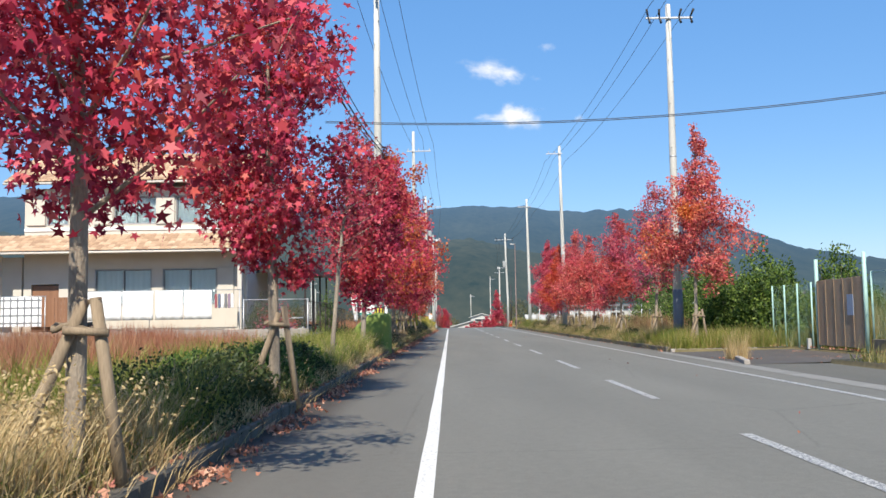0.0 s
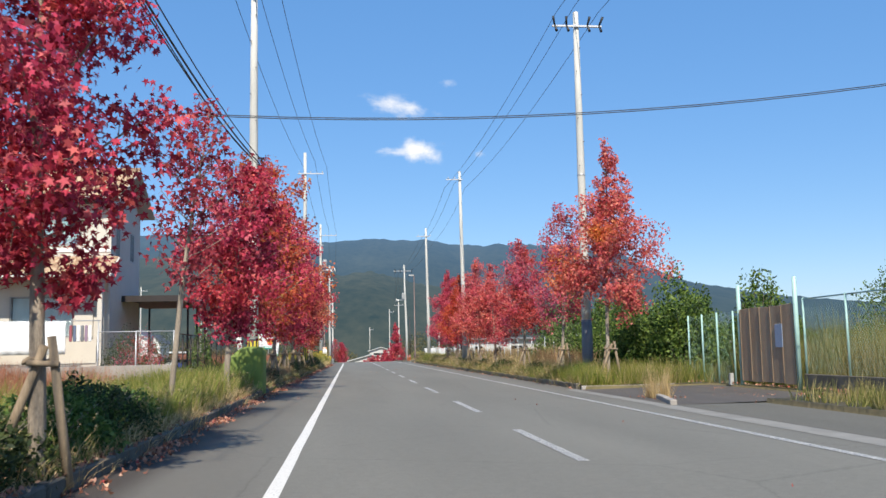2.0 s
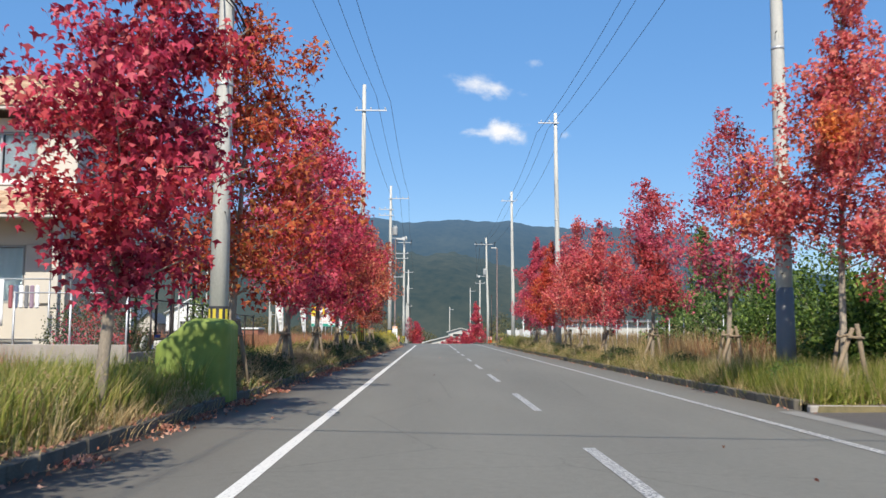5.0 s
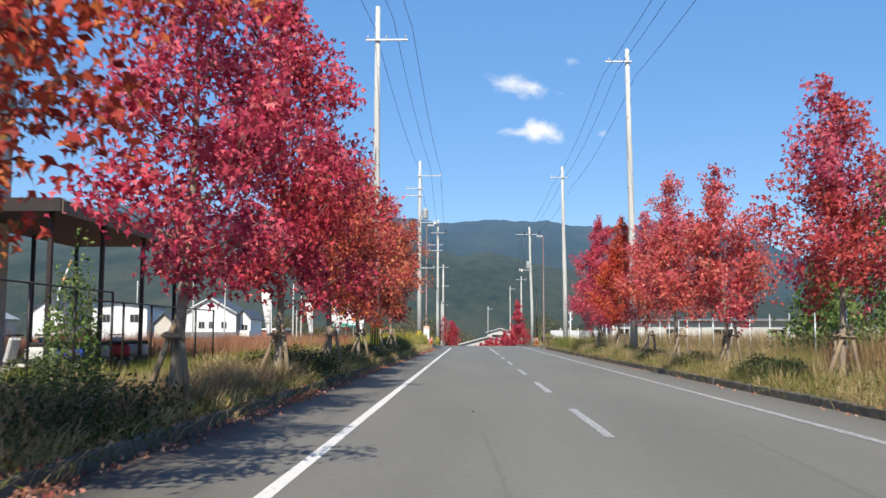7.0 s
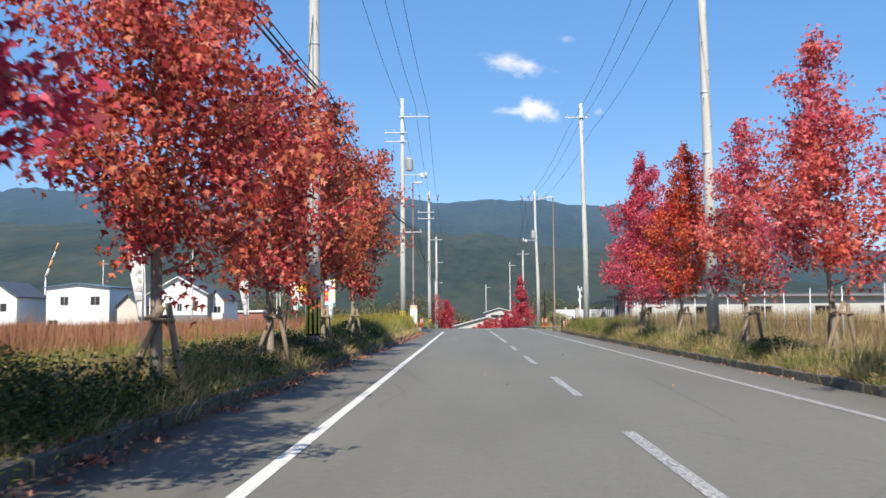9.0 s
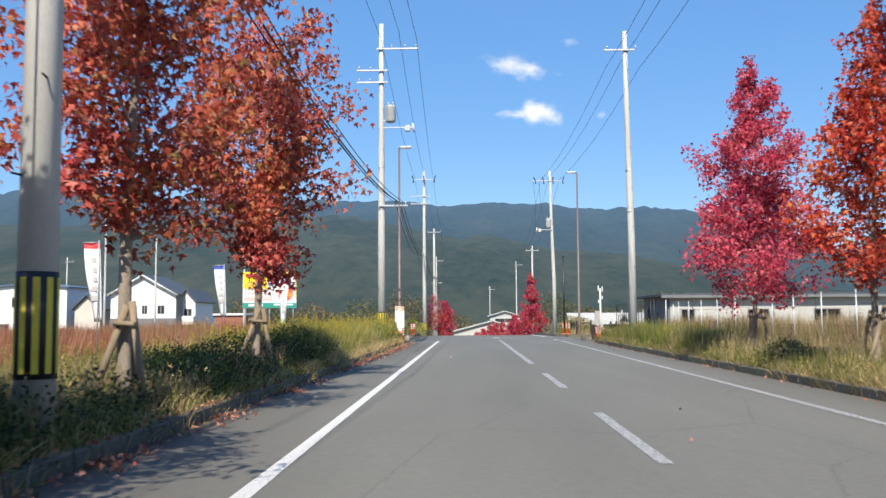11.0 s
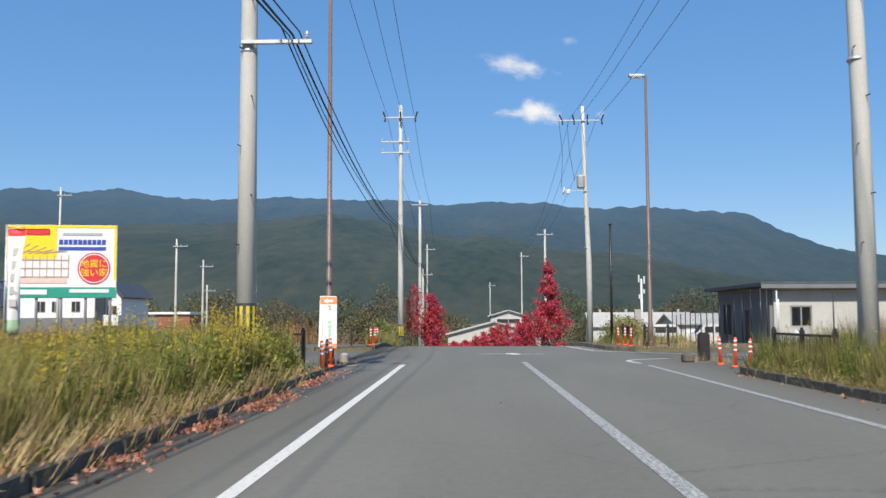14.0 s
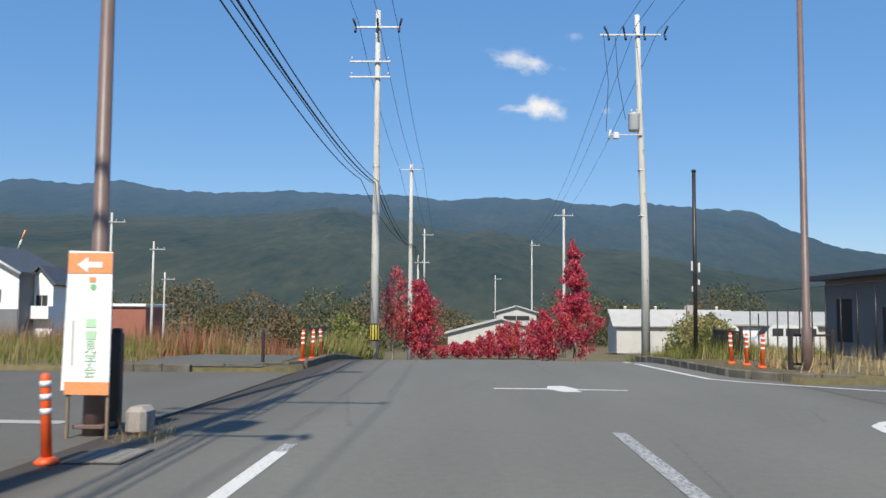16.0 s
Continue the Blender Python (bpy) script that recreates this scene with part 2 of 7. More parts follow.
LEAF_CRIMSON = foliage("leaf_crimson", [(0, (0.17, 0.014, 0.032)), (0.35, (0.42, 0.034, 0.078)), (0.75, (0.62, 0.065, 0.13)), (1, (0.7, 0.19, 0.18))],
                       [(0, (0.26, 0.022, 0.036)), (0.6, (0.55, 0.045, 0.075)), (1, (0.66, 0.13, 0.1))])
LEAF_ROSE = foliage("leaf_rose", [(0, (0.26, 0.03, 0.07)), (0.5, (0.56, 0.07, 0.15)), (1, (0.7, 0.2, 0.23))],
                    [(0, (0.35, 0.03, 0.04)), (1, (0.62, 0.12, 0.09))])
LEAF_MAGENTA = foliage("leaf_rose_crimson", [(0, (0.3, 0.022, 0.06)), (0.45, (0.56, 0.05, 0.105)), (0.85, (0.7, 0.12, 0.155)), (1, (0.74, 0.24, 0.24))],
                       [(0, (0.32, 0.024, 0.045)), (0.6, (0.6, 0.065, 0.11)), (1, (0.7, 0.17, 0.17))], 0.9)
LEAF_SCARLET = foliage("leaf_scarlet", [(0, (0.3, 0.02, 0.015)), (0.5, (0.55, 0.05, 0.03)), (1, (0.66, 0.14, 0.06))],
                       [(0, (0.4, 0.04, 0.02)), (0.6, (0.62, 0.11, 0.045)), (1, (0.68, 0.24, 0.06))], 0.7)
LEAF_BRONZE = foliage("leaf_bronze", [(0, (0.21, 0.03, 0.032)), (0.45, (0.49, 0.06, 0.06)), (0.85, (0.64, 0.14, 0.11)), (1, (0.7, 0.28, 0.18))],
                      [(0, (0.18, 0.045, 0.03)), (0.35, (0.43, 0.085, 0.048)), (0.7, (0.56, 0.13, 0.07)), (0.92, (0.58, 0.25, 0.09)), (1, (0.26, 0.19, 0.06))], 0.8, at=(0.36, 0.55))
LEAF_BRICK = foliage("leaf_brick_red", [(0, (0.22, 0.02, 0.03)), (0.4, (0.48, 0.055, 0.062)), (0.8, (0.64, 0.12, 0.1)), (1, (0.7, 0.26, 0.16))],
                     [(0, (0.26, 0.04, 0.03)), (0.6, (0.56, 0.12, 0.07)), (1, (0.62, 0.24, 0.1))], 0.8)
LEAF_AMBER = foliage("leaf_amber", [(0, (0.18, 0.035, 0.022)), (0.4, (0.45, 0.085, 0.04)), (0.8, (0.58, 0.19, 0.06)), (1, (0.34, 0.22, 0.05))],
                     [(0, (0.22, 0.025, 0.02)), (0.5, (0.5, 0.06, 0.04)), (1, (0.62, 0.2, 0.06))], 0.7, at=(0.36, 0.54))
LEAF_CORAL = foliage("leaf_coral", [(0, (0.36, 0.04, 0.06)), (0.5, (0.62, 0.115, 0.105)), (1, (0.74, 0.26, 0.18))],
                     [(0, (0.42, 0.05, 0.02)), (0.5, (0.62, 0.16, 0.04)), (1, (0.7, 0.3, 0.06))], 0.45, at=(0.54, 0.66))
LEAF_CORAL_DEEP = foliage("leaf_pink_red", [(0, (0.3, 0.025, 0.045)), (0.4, (0.56, 0.07, 0.1)), (0.8, (0.72, 0.16, 0.17)), (1, (0.76, 0.3, 0.26))],
                          [(0, (0.36, 0.04, 0.03)), (0.6, (0.66, 0.12, 0.09)), (1, (0.72, 0.26, 0.14))], 0.5)
LEAF_MAROON = foliage("leaf_maroon", [(0, (0.16, 0.02, 0.03)), (0.5, (0.36, 0.04, 0.06)), (1, (0.55, 0.1, 0.11))])
LEAF_PINE = foliage("pine_needles", [(0, (0.04, 0.08, 0.02)), (0.5, (0.1, 0.17, 0.04)), (0.85, (0.19, 0.26, 0.07)), (1, (0.3, 0.34, 0.12))])
LEAF_GROVE = foliage("far_grove", [(0, (0.03, 0.04, 0.016)), (0.5, (0.07, 0.08, 0.03)), (0.85, (0.13, 0.12, 0.045)), (1, (0.2, 0.14, 0.06))], [(0, (0.05, 0.045, 0.02)), (0.6, (0.12, 0.09, 0.04)), (1, (0.22, 0.13, 0.06))], 0.12, glow=0.15)
LEAF_GREEN = foliage("leaf_green", [(0, (0.03, 0.062, 0.012)), (0.6, (0.09, 0.16, 0.03)), (1, (0.18, 0.25, 0.06))])
LEAF_BUSH = foliage("leaf_bush_green", [(0, (0.018, 0.042, 0.008)), (0.55, (0.072, 0.13, 0.02)), (1, (0.23, 0.31, 0.06))])
# dark evergreen leaf; on parts of the left verge it also stands in for tree shade
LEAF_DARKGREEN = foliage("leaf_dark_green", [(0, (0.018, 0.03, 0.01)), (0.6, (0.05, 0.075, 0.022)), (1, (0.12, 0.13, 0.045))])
GRASS_GREEN = foliage("grass_green", [(0, (0.06, 0.1, 0.018)), (0.5, (0.15, 0.19, 0.035)), (0.85, (0.29, 0.27, 0.07)), (1, (0.44, 0.35, 0.16))], 
                      [(0, (0.12, 0.12, 0.03)), (0.5, (0.27, 0.23, 0.075)), (1, (0.48, 0.38, 0.18))], 0.5)
GRASS_DRY = foliage("grass_dry", [(0, (0.29, 0.185, 0.075)), (0.5, (0.53, 0.385, 0.18)), (1, (0.7, 0.545, 0.3))])
WEED = foliage("weed_leaf", [(0, (0.06, 0.1, 0.016)), (0.5, (0.15, 0.2, 0.03)), (0.85, (0.26, 0.28, 0.05)), (1, (0.36, 0.24, 0.08))], [(0, (0.06, 0.09, 0.018)), (0.6, (0.2, 0.21, 0.045)), (1, (0.38, 0.3, 0.12))], 0.7)
GRASS_LUSH = foliage("grass_lush", [(0, (0.1, 0.135, 0.02)), (0.6, (0.245, 0.27, 0.042)), (0.9, (0.4, 0.36, 0.095)), (1, (0.48, 0.39, 0.17))])
GRASS_BROWN = foliage("grass_brown", [(0, (0.15, 0.085, 0.05)), (0.5, (0.29, 0.185, 0.11)), (1, (0.46, 0.33, 0.2))])
GRASS_RED = foliage("grass_red", [(0, (0.2, 0.06, 0.035)), (0.5, (0.36, 0.13, 0.075)), (1, (0.5, 0.24, 0.14))],
                    [(0, (0.26, 0.12, 0.06)), (1, (0.5, 0.3, 0.16))], 0.25)
GRASS_GOLD = foliage("goldenrod_bloom", [(0, (0.34, 0.25, 0.02)), (0.6, (0.56, 0.42, 0.035)), (1, (0.42, 0.34, 0.09))])
WALL_PALE = surface("pale_grey_panels", (0.4, 0.39, 0.36), (0.52, 0.51, 0.47), 0.8, 40, 0.7, 0.06)
LITTER = foliage("fallen_leaf", [(0, (0.14, 0.06, 0.04)), (0.35, (0.34, 0.14, 0.085)), (0.7, (0.52, 0.24, 0.155)), (0.9, (0.6, 0.36, 0.24)), (1, (0.42, 0.06, 0.05))], glow=0.08)


def glass_mat(name):
    m, n, l, b = node_mat(name)
    b.inputs["Base Color"].default_value = (0.9, 0.95, 0.95, 1)
    b.inputs["Roughness"].default_value = 0.03
    b.inputs["Transmission Weight"].default_value = 1.0
    b.inputs["IOR"].default_value = 1.2
    return m


GLASS = glass_mat("window_glass")


def mountain_mat(name, low, high, haze_glow, z0, z1, grain=0.06):
    """Far forested slopes, part of the backdrop; distance haze is painted in as a blue glow."""
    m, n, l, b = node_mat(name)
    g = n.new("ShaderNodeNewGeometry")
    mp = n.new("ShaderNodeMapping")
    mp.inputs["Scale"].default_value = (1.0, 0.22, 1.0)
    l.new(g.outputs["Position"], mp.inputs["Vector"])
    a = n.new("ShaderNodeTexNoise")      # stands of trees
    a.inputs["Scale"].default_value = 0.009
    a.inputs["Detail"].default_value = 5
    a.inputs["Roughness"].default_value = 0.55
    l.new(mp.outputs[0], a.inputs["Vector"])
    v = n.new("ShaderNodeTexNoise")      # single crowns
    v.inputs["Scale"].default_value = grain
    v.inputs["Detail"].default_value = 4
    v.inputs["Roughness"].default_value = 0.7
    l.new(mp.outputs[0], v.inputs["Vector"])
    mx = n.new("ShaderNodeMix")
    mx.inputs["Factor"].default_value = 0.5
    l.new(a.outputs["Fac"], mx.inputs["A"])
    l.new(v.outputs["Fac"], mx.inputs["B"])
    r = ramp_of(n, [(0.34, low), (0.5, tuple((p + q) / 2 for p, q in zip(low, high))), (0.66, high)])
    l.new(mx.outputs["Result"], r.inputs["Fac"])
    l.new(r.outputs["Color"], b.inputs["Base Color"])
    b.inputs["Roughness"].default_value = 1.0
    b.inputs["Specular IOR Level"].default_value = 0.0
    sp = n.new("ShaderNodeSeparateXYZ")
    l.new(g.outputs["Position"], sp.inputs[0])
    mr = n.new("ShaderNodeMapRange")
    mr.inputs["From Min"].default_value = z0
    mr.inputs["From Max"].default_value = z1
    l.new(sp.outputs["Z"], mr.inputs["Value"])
    # haze put in as emission, bluer and stronger towards the crest
    er = ramp_of(n, [(0, (haze_glow[0] * 0.62, haze_glow[1] * 0.58, haze_glow[2] * 0.46)), (0.5, (haze_glow[0] * 0.7, haze_glow[1] * 0.72, haze_glow[2] * 0.7)), (1, haze_glow)])
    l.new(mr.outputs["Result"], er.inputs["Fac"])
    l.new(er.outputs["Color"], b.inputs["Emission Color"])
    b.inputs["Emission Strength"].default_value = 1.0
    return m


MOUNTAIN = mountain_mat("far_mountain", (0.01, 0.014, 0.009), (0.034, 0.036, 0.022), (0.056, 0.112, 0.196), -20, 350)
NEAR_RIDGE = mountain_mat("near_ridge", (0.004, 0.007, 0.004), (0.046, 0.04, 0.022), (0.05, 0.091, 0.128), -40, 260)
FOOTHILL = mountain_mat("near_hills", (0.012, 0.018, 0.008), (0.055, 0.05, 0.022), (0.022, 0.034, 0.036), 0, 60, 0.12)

# ---- building helpers ----


def thing(name, loc=(0, 0, 0), label="", category="", group="", turn=0.0, kind=""):
    ob = new(name)
    ob.empty_display_size = 0.2
    ob.matrix_world = pose(*loc, 0, 0, turn)
    return tagged(ob, label, category, group, kind)


def link_mesh(name, me, material, parent=None, label="", kind=""):
    me.materials.append(material)
    ob = new(name, me)
    ob.parent = parent
    return tagged(ob, label, "", "", kind)


def part(name, bm, material, parent=None, label="", kind=""):
    me = bpy.data.meshes.new(name)
    bm.to_mesh(me)
    bm.free()
    return link_mesh(name, me, material, parent, label, kind)


def np_mesh(name, verts, faces):
    """A mesh from arrays of vertices (n, 3) and equal-sided faces (m, k)."""
    me = bpy.data.meshes.new(name)
    verts = np.ascontiguousarray(verts, dtype=np.float32)
    faces = np.ascontiguousarray(faces, dtype=np.int32)
    k = faces.shape[1]
    me.vertices.add(len(verts))
    me.vertices.foreach_set("co", verts.ravel())
    me.loops.add(faces.size)
    me.loops.foreach_set("vertex_index", faces.ravel())
    me.polygons.add(len(faces))
    me.polygons.foreach_set("loop_start", np.arange(len(faces), dtype=np.int32) * k)
    me.polygons.foreach_set("loop_total", np.full(len(faces), k, dtype=np.int32))
    me.update(calc_edges=True)
    me.validate()
    return me


def add_box(bm, c, s, bevel=0.0, turn=None):
    """A box of size s centred at c, its edges bevelled; turn: a rotation matrix about its centre."""
    t = bmesh.new()
    bmesh.ops.create_cube(t, size=1.0)
    bmesh.ops.scale(t, vec=s, verts=t.verts)
    if bevel:
        bmesh.ops.bevel(t, geom=t.edges[:], offset=bevel, segments=1, affect="EDGES")
    if turn is not None:
        bmesh.ops.transform(t, matrix=turn.to_4x4(), verts=t.verts)
    bmesh.ops.translate(t, vec=c, verts=t.verts)
    me = bpy.data.meshes.new("tmp")
    t.to_mesh(me)
    t.free()
    bm.from_mesh(me)
    bpy.data.meshes.remove(me)
    return bm


def box(c, s, bevel=0.0, turn=None):
    return add_box(bmesh.new(), c, s, bevel, turn)


def add_tube(bm, pts, radii, n=10, caps=True):
    """A smooth tube through the points."""
    pts = [Vector(p) for p in pts]
    rings = []
    up = Vector((0.013, 1, 0.02))
    for i, p in enumerate(pts):
        d = (pts[min(i + 1, len(pts) - 1)] - pts[max(i - 1, 0)]).normalized()
        u = d.cross(up)
        if u.length < 0.05:
            u = d.cross(Vector((1, 0, 0)))
        u.normalize()
        w = d.cross(u)
        r = radii[i] if isinstance(radii, (list, tuple)) else radii
        rings.append([bm.verts.new(p + (u * math.cos(a) + w * math.sin(a)) * r) for a in [2 * math.pi * k / n for k in range(n)]])
    for a, b in zip(rings, rings[1:]):
        for k in range(n):
            f = bm.faces.new((a[k], a[(k + 1) % n], b[(k + 1) % n], b[k]))
            f.smooth = True
    if caps:
        bm.faces.new(rings[0][::-1])
        bm.faces.new(rings[-1])
    bmesh.ops.recalc_face_normals(bm, faces=bm.faces)
    return bm


def tube(pts, radii, n=10, caps=True):
    return add_tube(bmesh.new(), pts, radii, n, caps)


def rod(a, b, r0, r1=None, n=10):
    return tube([a, b], [r0, r0 if r1 is None else r1], n)


def smooth01(v, a, b):
    v = min(1.0, max(0.0, (v - a) / (b - a)))
    return v * v * (3 - 2 * v)


# ---- the lie of the land ----
CREST = 122.6
CENTRE, RIGHT = 3.362, 6.535      # centre line and right edge line
KERB_R = 7.8                      # face of the right kerb


def kerb_l(y):
    """Face of the left kerb, which closes in on the road towards the junction."""
    return -1.97 + 0.52 * smooth01(y, 22, 108)


def crowd(x, y):
    """Draws what grows beside a kerb up to its line, the more the closer it stands."""
    if -5.0 < x < 0:
        return x + (kerb_l(y) + 1.97) * smooth01(x, -5.0, -2.4) if y < 110 else x
    if 8.0 < x < 11.0 and 31 < y < 112:
        return x - 0.32 * (1 - smooth01(x, 8.6, 11.0))
    return x


def prof(y):
    """Height of the road along its length: level, dropping beyond the junction, then easing off."""
    d = y - CREST
    if d < 0:
        return 0.0
    if d < 4:
        return -0.065 * d * d / 8
    if y < 155:
        return -0.13 - 0.065 * (d - 4)
    return -1.976 - 0.0291 * (min(y, 215) - 155)


def land(y):
    """Height of the fields far to either side, which fall more gently than the road."""
    if y < 121:
        return 0.0
    if y < 129:
        return -0.038 * (y - 121) ** 2 / 16
    return -0.152 - 0.038 * (min(y, 215) - 129)


def side_street(x, y):
    if x < 3:
        return 109.0 < y < 118.6 or (x > -5.05 and 103.6 < y < 118.6)
    return 111.2 < y < 116.4 or (x < 10.58 and 104.0 < y < 116.4) or (23.4 < y < 31.6 and x < 12.0) or (y <= 23.4 and x < 9.9)


def base_z(x, y):
    if -2.1 <= x <= 7.98:
        return prof(y) - 0.06
    if side_street(x, y):
        return prof(y) - 0.06
    aside = smooth01(abs(x - 3), 10, 20)
    z = prof(y) * (1 - aside) + land(y) * aside + 0.1
    if x < -7 and y > 30:
        z += 0.35 * smooth01(-x, 7, 12) * smooth01(y, 30, 38) * (1 - smooth01(y, 58, 70))
    return z


def ground_z(x, y):
    """Height of the soil, verges included."""
    if (-2.3 < x < kerb_l(y) - 0.05 and y < 103.6) or (KERB_R + 0.05 < x < 8.2 and 31.8 < y < 104):
        return 0.1
    return base_z(x, y)


def sheet(name, xs, ys, fz, material, kind="structure"):
    v = [(x, y, fz(x, y)) for y in ys for x in xs]
    nx = len(xs)
    f = [(j * nx + i, j * nx + i + 1, (j + 1) * nx + i + 1, (j + 1) * nx + i) for j in range(len(ys) - 1) for i in range(nx - 1)]
    ob = link_mesh(name, np_mesh(name, v, f), material)
    return tagged(ob, kind=kind)


def steps(marks):
    """Grid lines with a close pair at each edge."""
    out = []
    for m in marks:
        out += [m - 0.02, m + 0.02]
    return out


gx = sorted([-4500, -2000, -900, -400, -200, -100, -60, -40, -30, -22, -16, -12, -10, -8.5, -7, -5.08, -5.02, -3.5, 0, 4, 10, 14, 18, 24, 32, 45, 70, 110, 200, 400, 900, 2000, 4500]
            + steps([-2.1, 7.98, 9.9, 10.58, 12.0]))
gy = sorted([-900, -300, -100, -40, -10, 10, 30, 34, 38, 45, 58, 64, 70, 85, 100, 119.5, 122.6, 123.4, 124.2, 125, 125.8, 126.6, 129, 140, 155, 185, 215, 260, 400, 700, 1200, 2200, 4800]
            + steps([23.4, 31.6, 103.6, 104.0, 109.0, 118.6, 111.2, 116.4]))
ground = tagged(sheet("ground", gx, gy, base_z, GRASSLAND), "dry autumn grassland running out to the hills", "ground")

ROAD_Y = [-60, -20, 0, 20, 40, 60, 80, 100, 115, 122.6, 123.4, 124.2, 125, 125.8, 126.6, 129, 140, 155, 176]
road = tagged(sheet("road", [-2.0, 0, 1.7, 3.36, 5, 6.5, KERB_R + 0.02], ROAD_Y, lambda x, y: prof(y), ASPHALT), "grey asphalt two-lane road", "road")


def verge(name, y0, y1, inner, outer, z):
    """A strip of earth from the back of a kerb; inner, outer: its edges by y."""
    ys = np.arange(y0, y1 + 0.01, 1.5)
    v, f = [], []
    n = 9
    for j, y in enumerate(ys):
        for i in range(n):
            x = inner(y) + (outer(y) - inner(y)) * i / (n - 1)
            v.append((x, y, z + 0.05 * noise.noise(Vector((x * 1.1, y * 0.8, 3))) * min(1, i) * min(1, n - 1 - i)))
            if i and j:
                k = j * n + i
                f.append((k - n - 1, k - n, k, k - 1))
    return tagged(link_mesh(name, np_mesh(name, v, f), SOIL), "bare earth and leaf mould of the planted verge", "verge", kind="structure")


verge("verge_left", -1.0, 103.6, lambda y: kerb_l(y) - 0.12, lambda y: -5.08, 0.112)
verge("verge_right", 31.8, 104.0, lambda y: KERB_R + 0.12, lambda y: 10.58, 0.112)
tagged(sheet("pavement_corner", [-5.06, -3.5, -2.0], [103.62, 106, 109.05], lambda x, y: 0.0, PATH_ASPHALT), "grey asphalt at the street corner", "pavement", kind="structure")
tagged(sheet("pavement_corner", [KERB_R + 0.02, 9.2, 10.62], [104.02, 107, 111.25], lambda x, y: 0.0, PATH_ASPHALT), "grey asphalt at the street corner", "pavement", kind="structure")
tagged(sheet("road_side_left", [-70, -20, -6, -1.96], [109.05, 112, 115, 118.55], lambda x, y: 0.0, PATH_ASPHALT), "grey asphalt side street at the junction", "road", kind="structure")
tagged(sheet("road_side_right", [KERB_R, 12, 30, 80], [111.25, 114, 116.35], lambda x, y: 0.0, PATH_ASPHALT), "grey asphalt side street opposite the houses", "road", kind="structure")
tagged(sheet("driveway", [KERB_R, 9, 10.5, 12.0, 12.6], [23.45, 26, 29, 31.7], lambda x, y: 0.06 * smooth01(x, KERB_R, 12), DRIVE_ASPHALT), "dark asphalt driveway before the gate", "driveway", kind="structure")
tagged(sheet("driveway_apron", [KERB_R, 9, 9.88], [-40, -10, 10, 23.45], lambda x, y: 0.0, PATH_ASPHALT), "grey asphalt apron beside the road", "driveway", kind="structure")
tagged(sheet("pavement_left_far", [-5.9, -2.7], [118.6, 122.6, 123.4, 124.2, 125, 125.8, 126.6, 140, 155, 160], lambda x, y: prof(y) + 0.115, PATH_ASPHALT), "asphalt footpath past the junction", "pavement", kind="structure")
tagged(sheet("pavement_left", [-6.5, -5.1], [-30, 0, 20, 40, 60, 80, 100, 109.0], lambda x, y: 0.125, PATH_ASPHALT), "old asphalt footpath behind the verge", "pavement", kind="structure")
tagged(sheet("pavement_right", [10.6, 12.0], [31.7, 50, 70, 90, 111.1], lambda x, y: 0.118, PATH_ASPHALT), "old asphalt footpath behind the verge", "pavement", kind="structure")
tagged(sheet("field_red", [-60, -30, -20, -12, -6.6], [2, 10, 20, 30, 34, 38], lambda x, y: ground_z(x, y) + 0.02, REDFIELD), "field of reddish dry weeds", "field", kind="structure")
tagged(sheet("field_red_far", [-90, -60, -30, -20, -12, -8.5, -7, -6.6], [58, 64, 70, 80, 90, 100, 108.5], lambda x, y: ground_z(x, y) + 0.02, REDFIELD), "field of reddish dry weeds", "field", kind="structure")


# ---- road markings ----
def stripe(name, x, y0, y1, w=0.15, mat=None, label="white painted road line", step=2.0, slope=0.0):
    n = max(2, int((y1 - y0) / step) + 1)
    ys = np.linspace(y0, y1, n)
    v, f = [], []
    rnd = random.Random(int(y0 * 10 + x * 100))
    for i, y in enumerate(ys):
        j = 0.006
        cx = x + slope * (y - y0)
        v += [(cx - w / 2 + rnd.uniform(-j, j), y, prof(y) + 0.005), (cx + w / 2 + rnd.uniform(-j, j), y, prof(y) + 0.005)]
        if i:
            k = 2 * i
            f.append((k - 2, k - 1, k + 1, k))
    ob = link_mesh(name, np_mesh(name, v, f), mat or PAINT)
    return tagged(ob, label, "road marking", "road markings", "structure")


stripe("edge_line", 0.0, -40, 107.6, 0.14)
stripe("edge_line", 0.0, 107.6, 108.1, 0.13, PAINT_WORN)
stripe("edge_line", RIGHT, -40, 107.3, 0.15, PAINT_WORN)
for far in (-7.1, 1.4, 9.9, 18.4, 26.9, 36.0, 44.9, 53.5, 62.0, 71.0, 79.5):
    stripe("centre_dash", CENTRE, far - 4.25, far, 0.14, PAINT_WORN, "worn white centre dash on the asphalt", 0.6)
stripe("centre_line", CENTRE, 83.7, 109.2, 0.16, PAINT_WORN, "worn solid white centre line")
stripe("centre_line", CENTRE, 127.5, 150, 0.14, PAINT_WORN, "worn solid white centre line")
stripe("edge_line", 6.0, 124.7, 150, 0.14, PAINT, slope=0.01)
stripe("edge_line", 0.0, 126.5, 131, 0.13, PAINT_WORN)


def flat_shape(name, pts, mat, label, z=0.005):
    bm = bmesh.new()
    bm.faces.new([bm.verts.new((x, y, z)) for x, y in pts])
    bmesh.ops.triangulate(bm, faces=bm.faces)
    bmesh.ops.recalc_face_normals(bm, faces=bm.faces)
    return tagged(part(name, bm, mat), label, "road marking", "road markings", "structure")


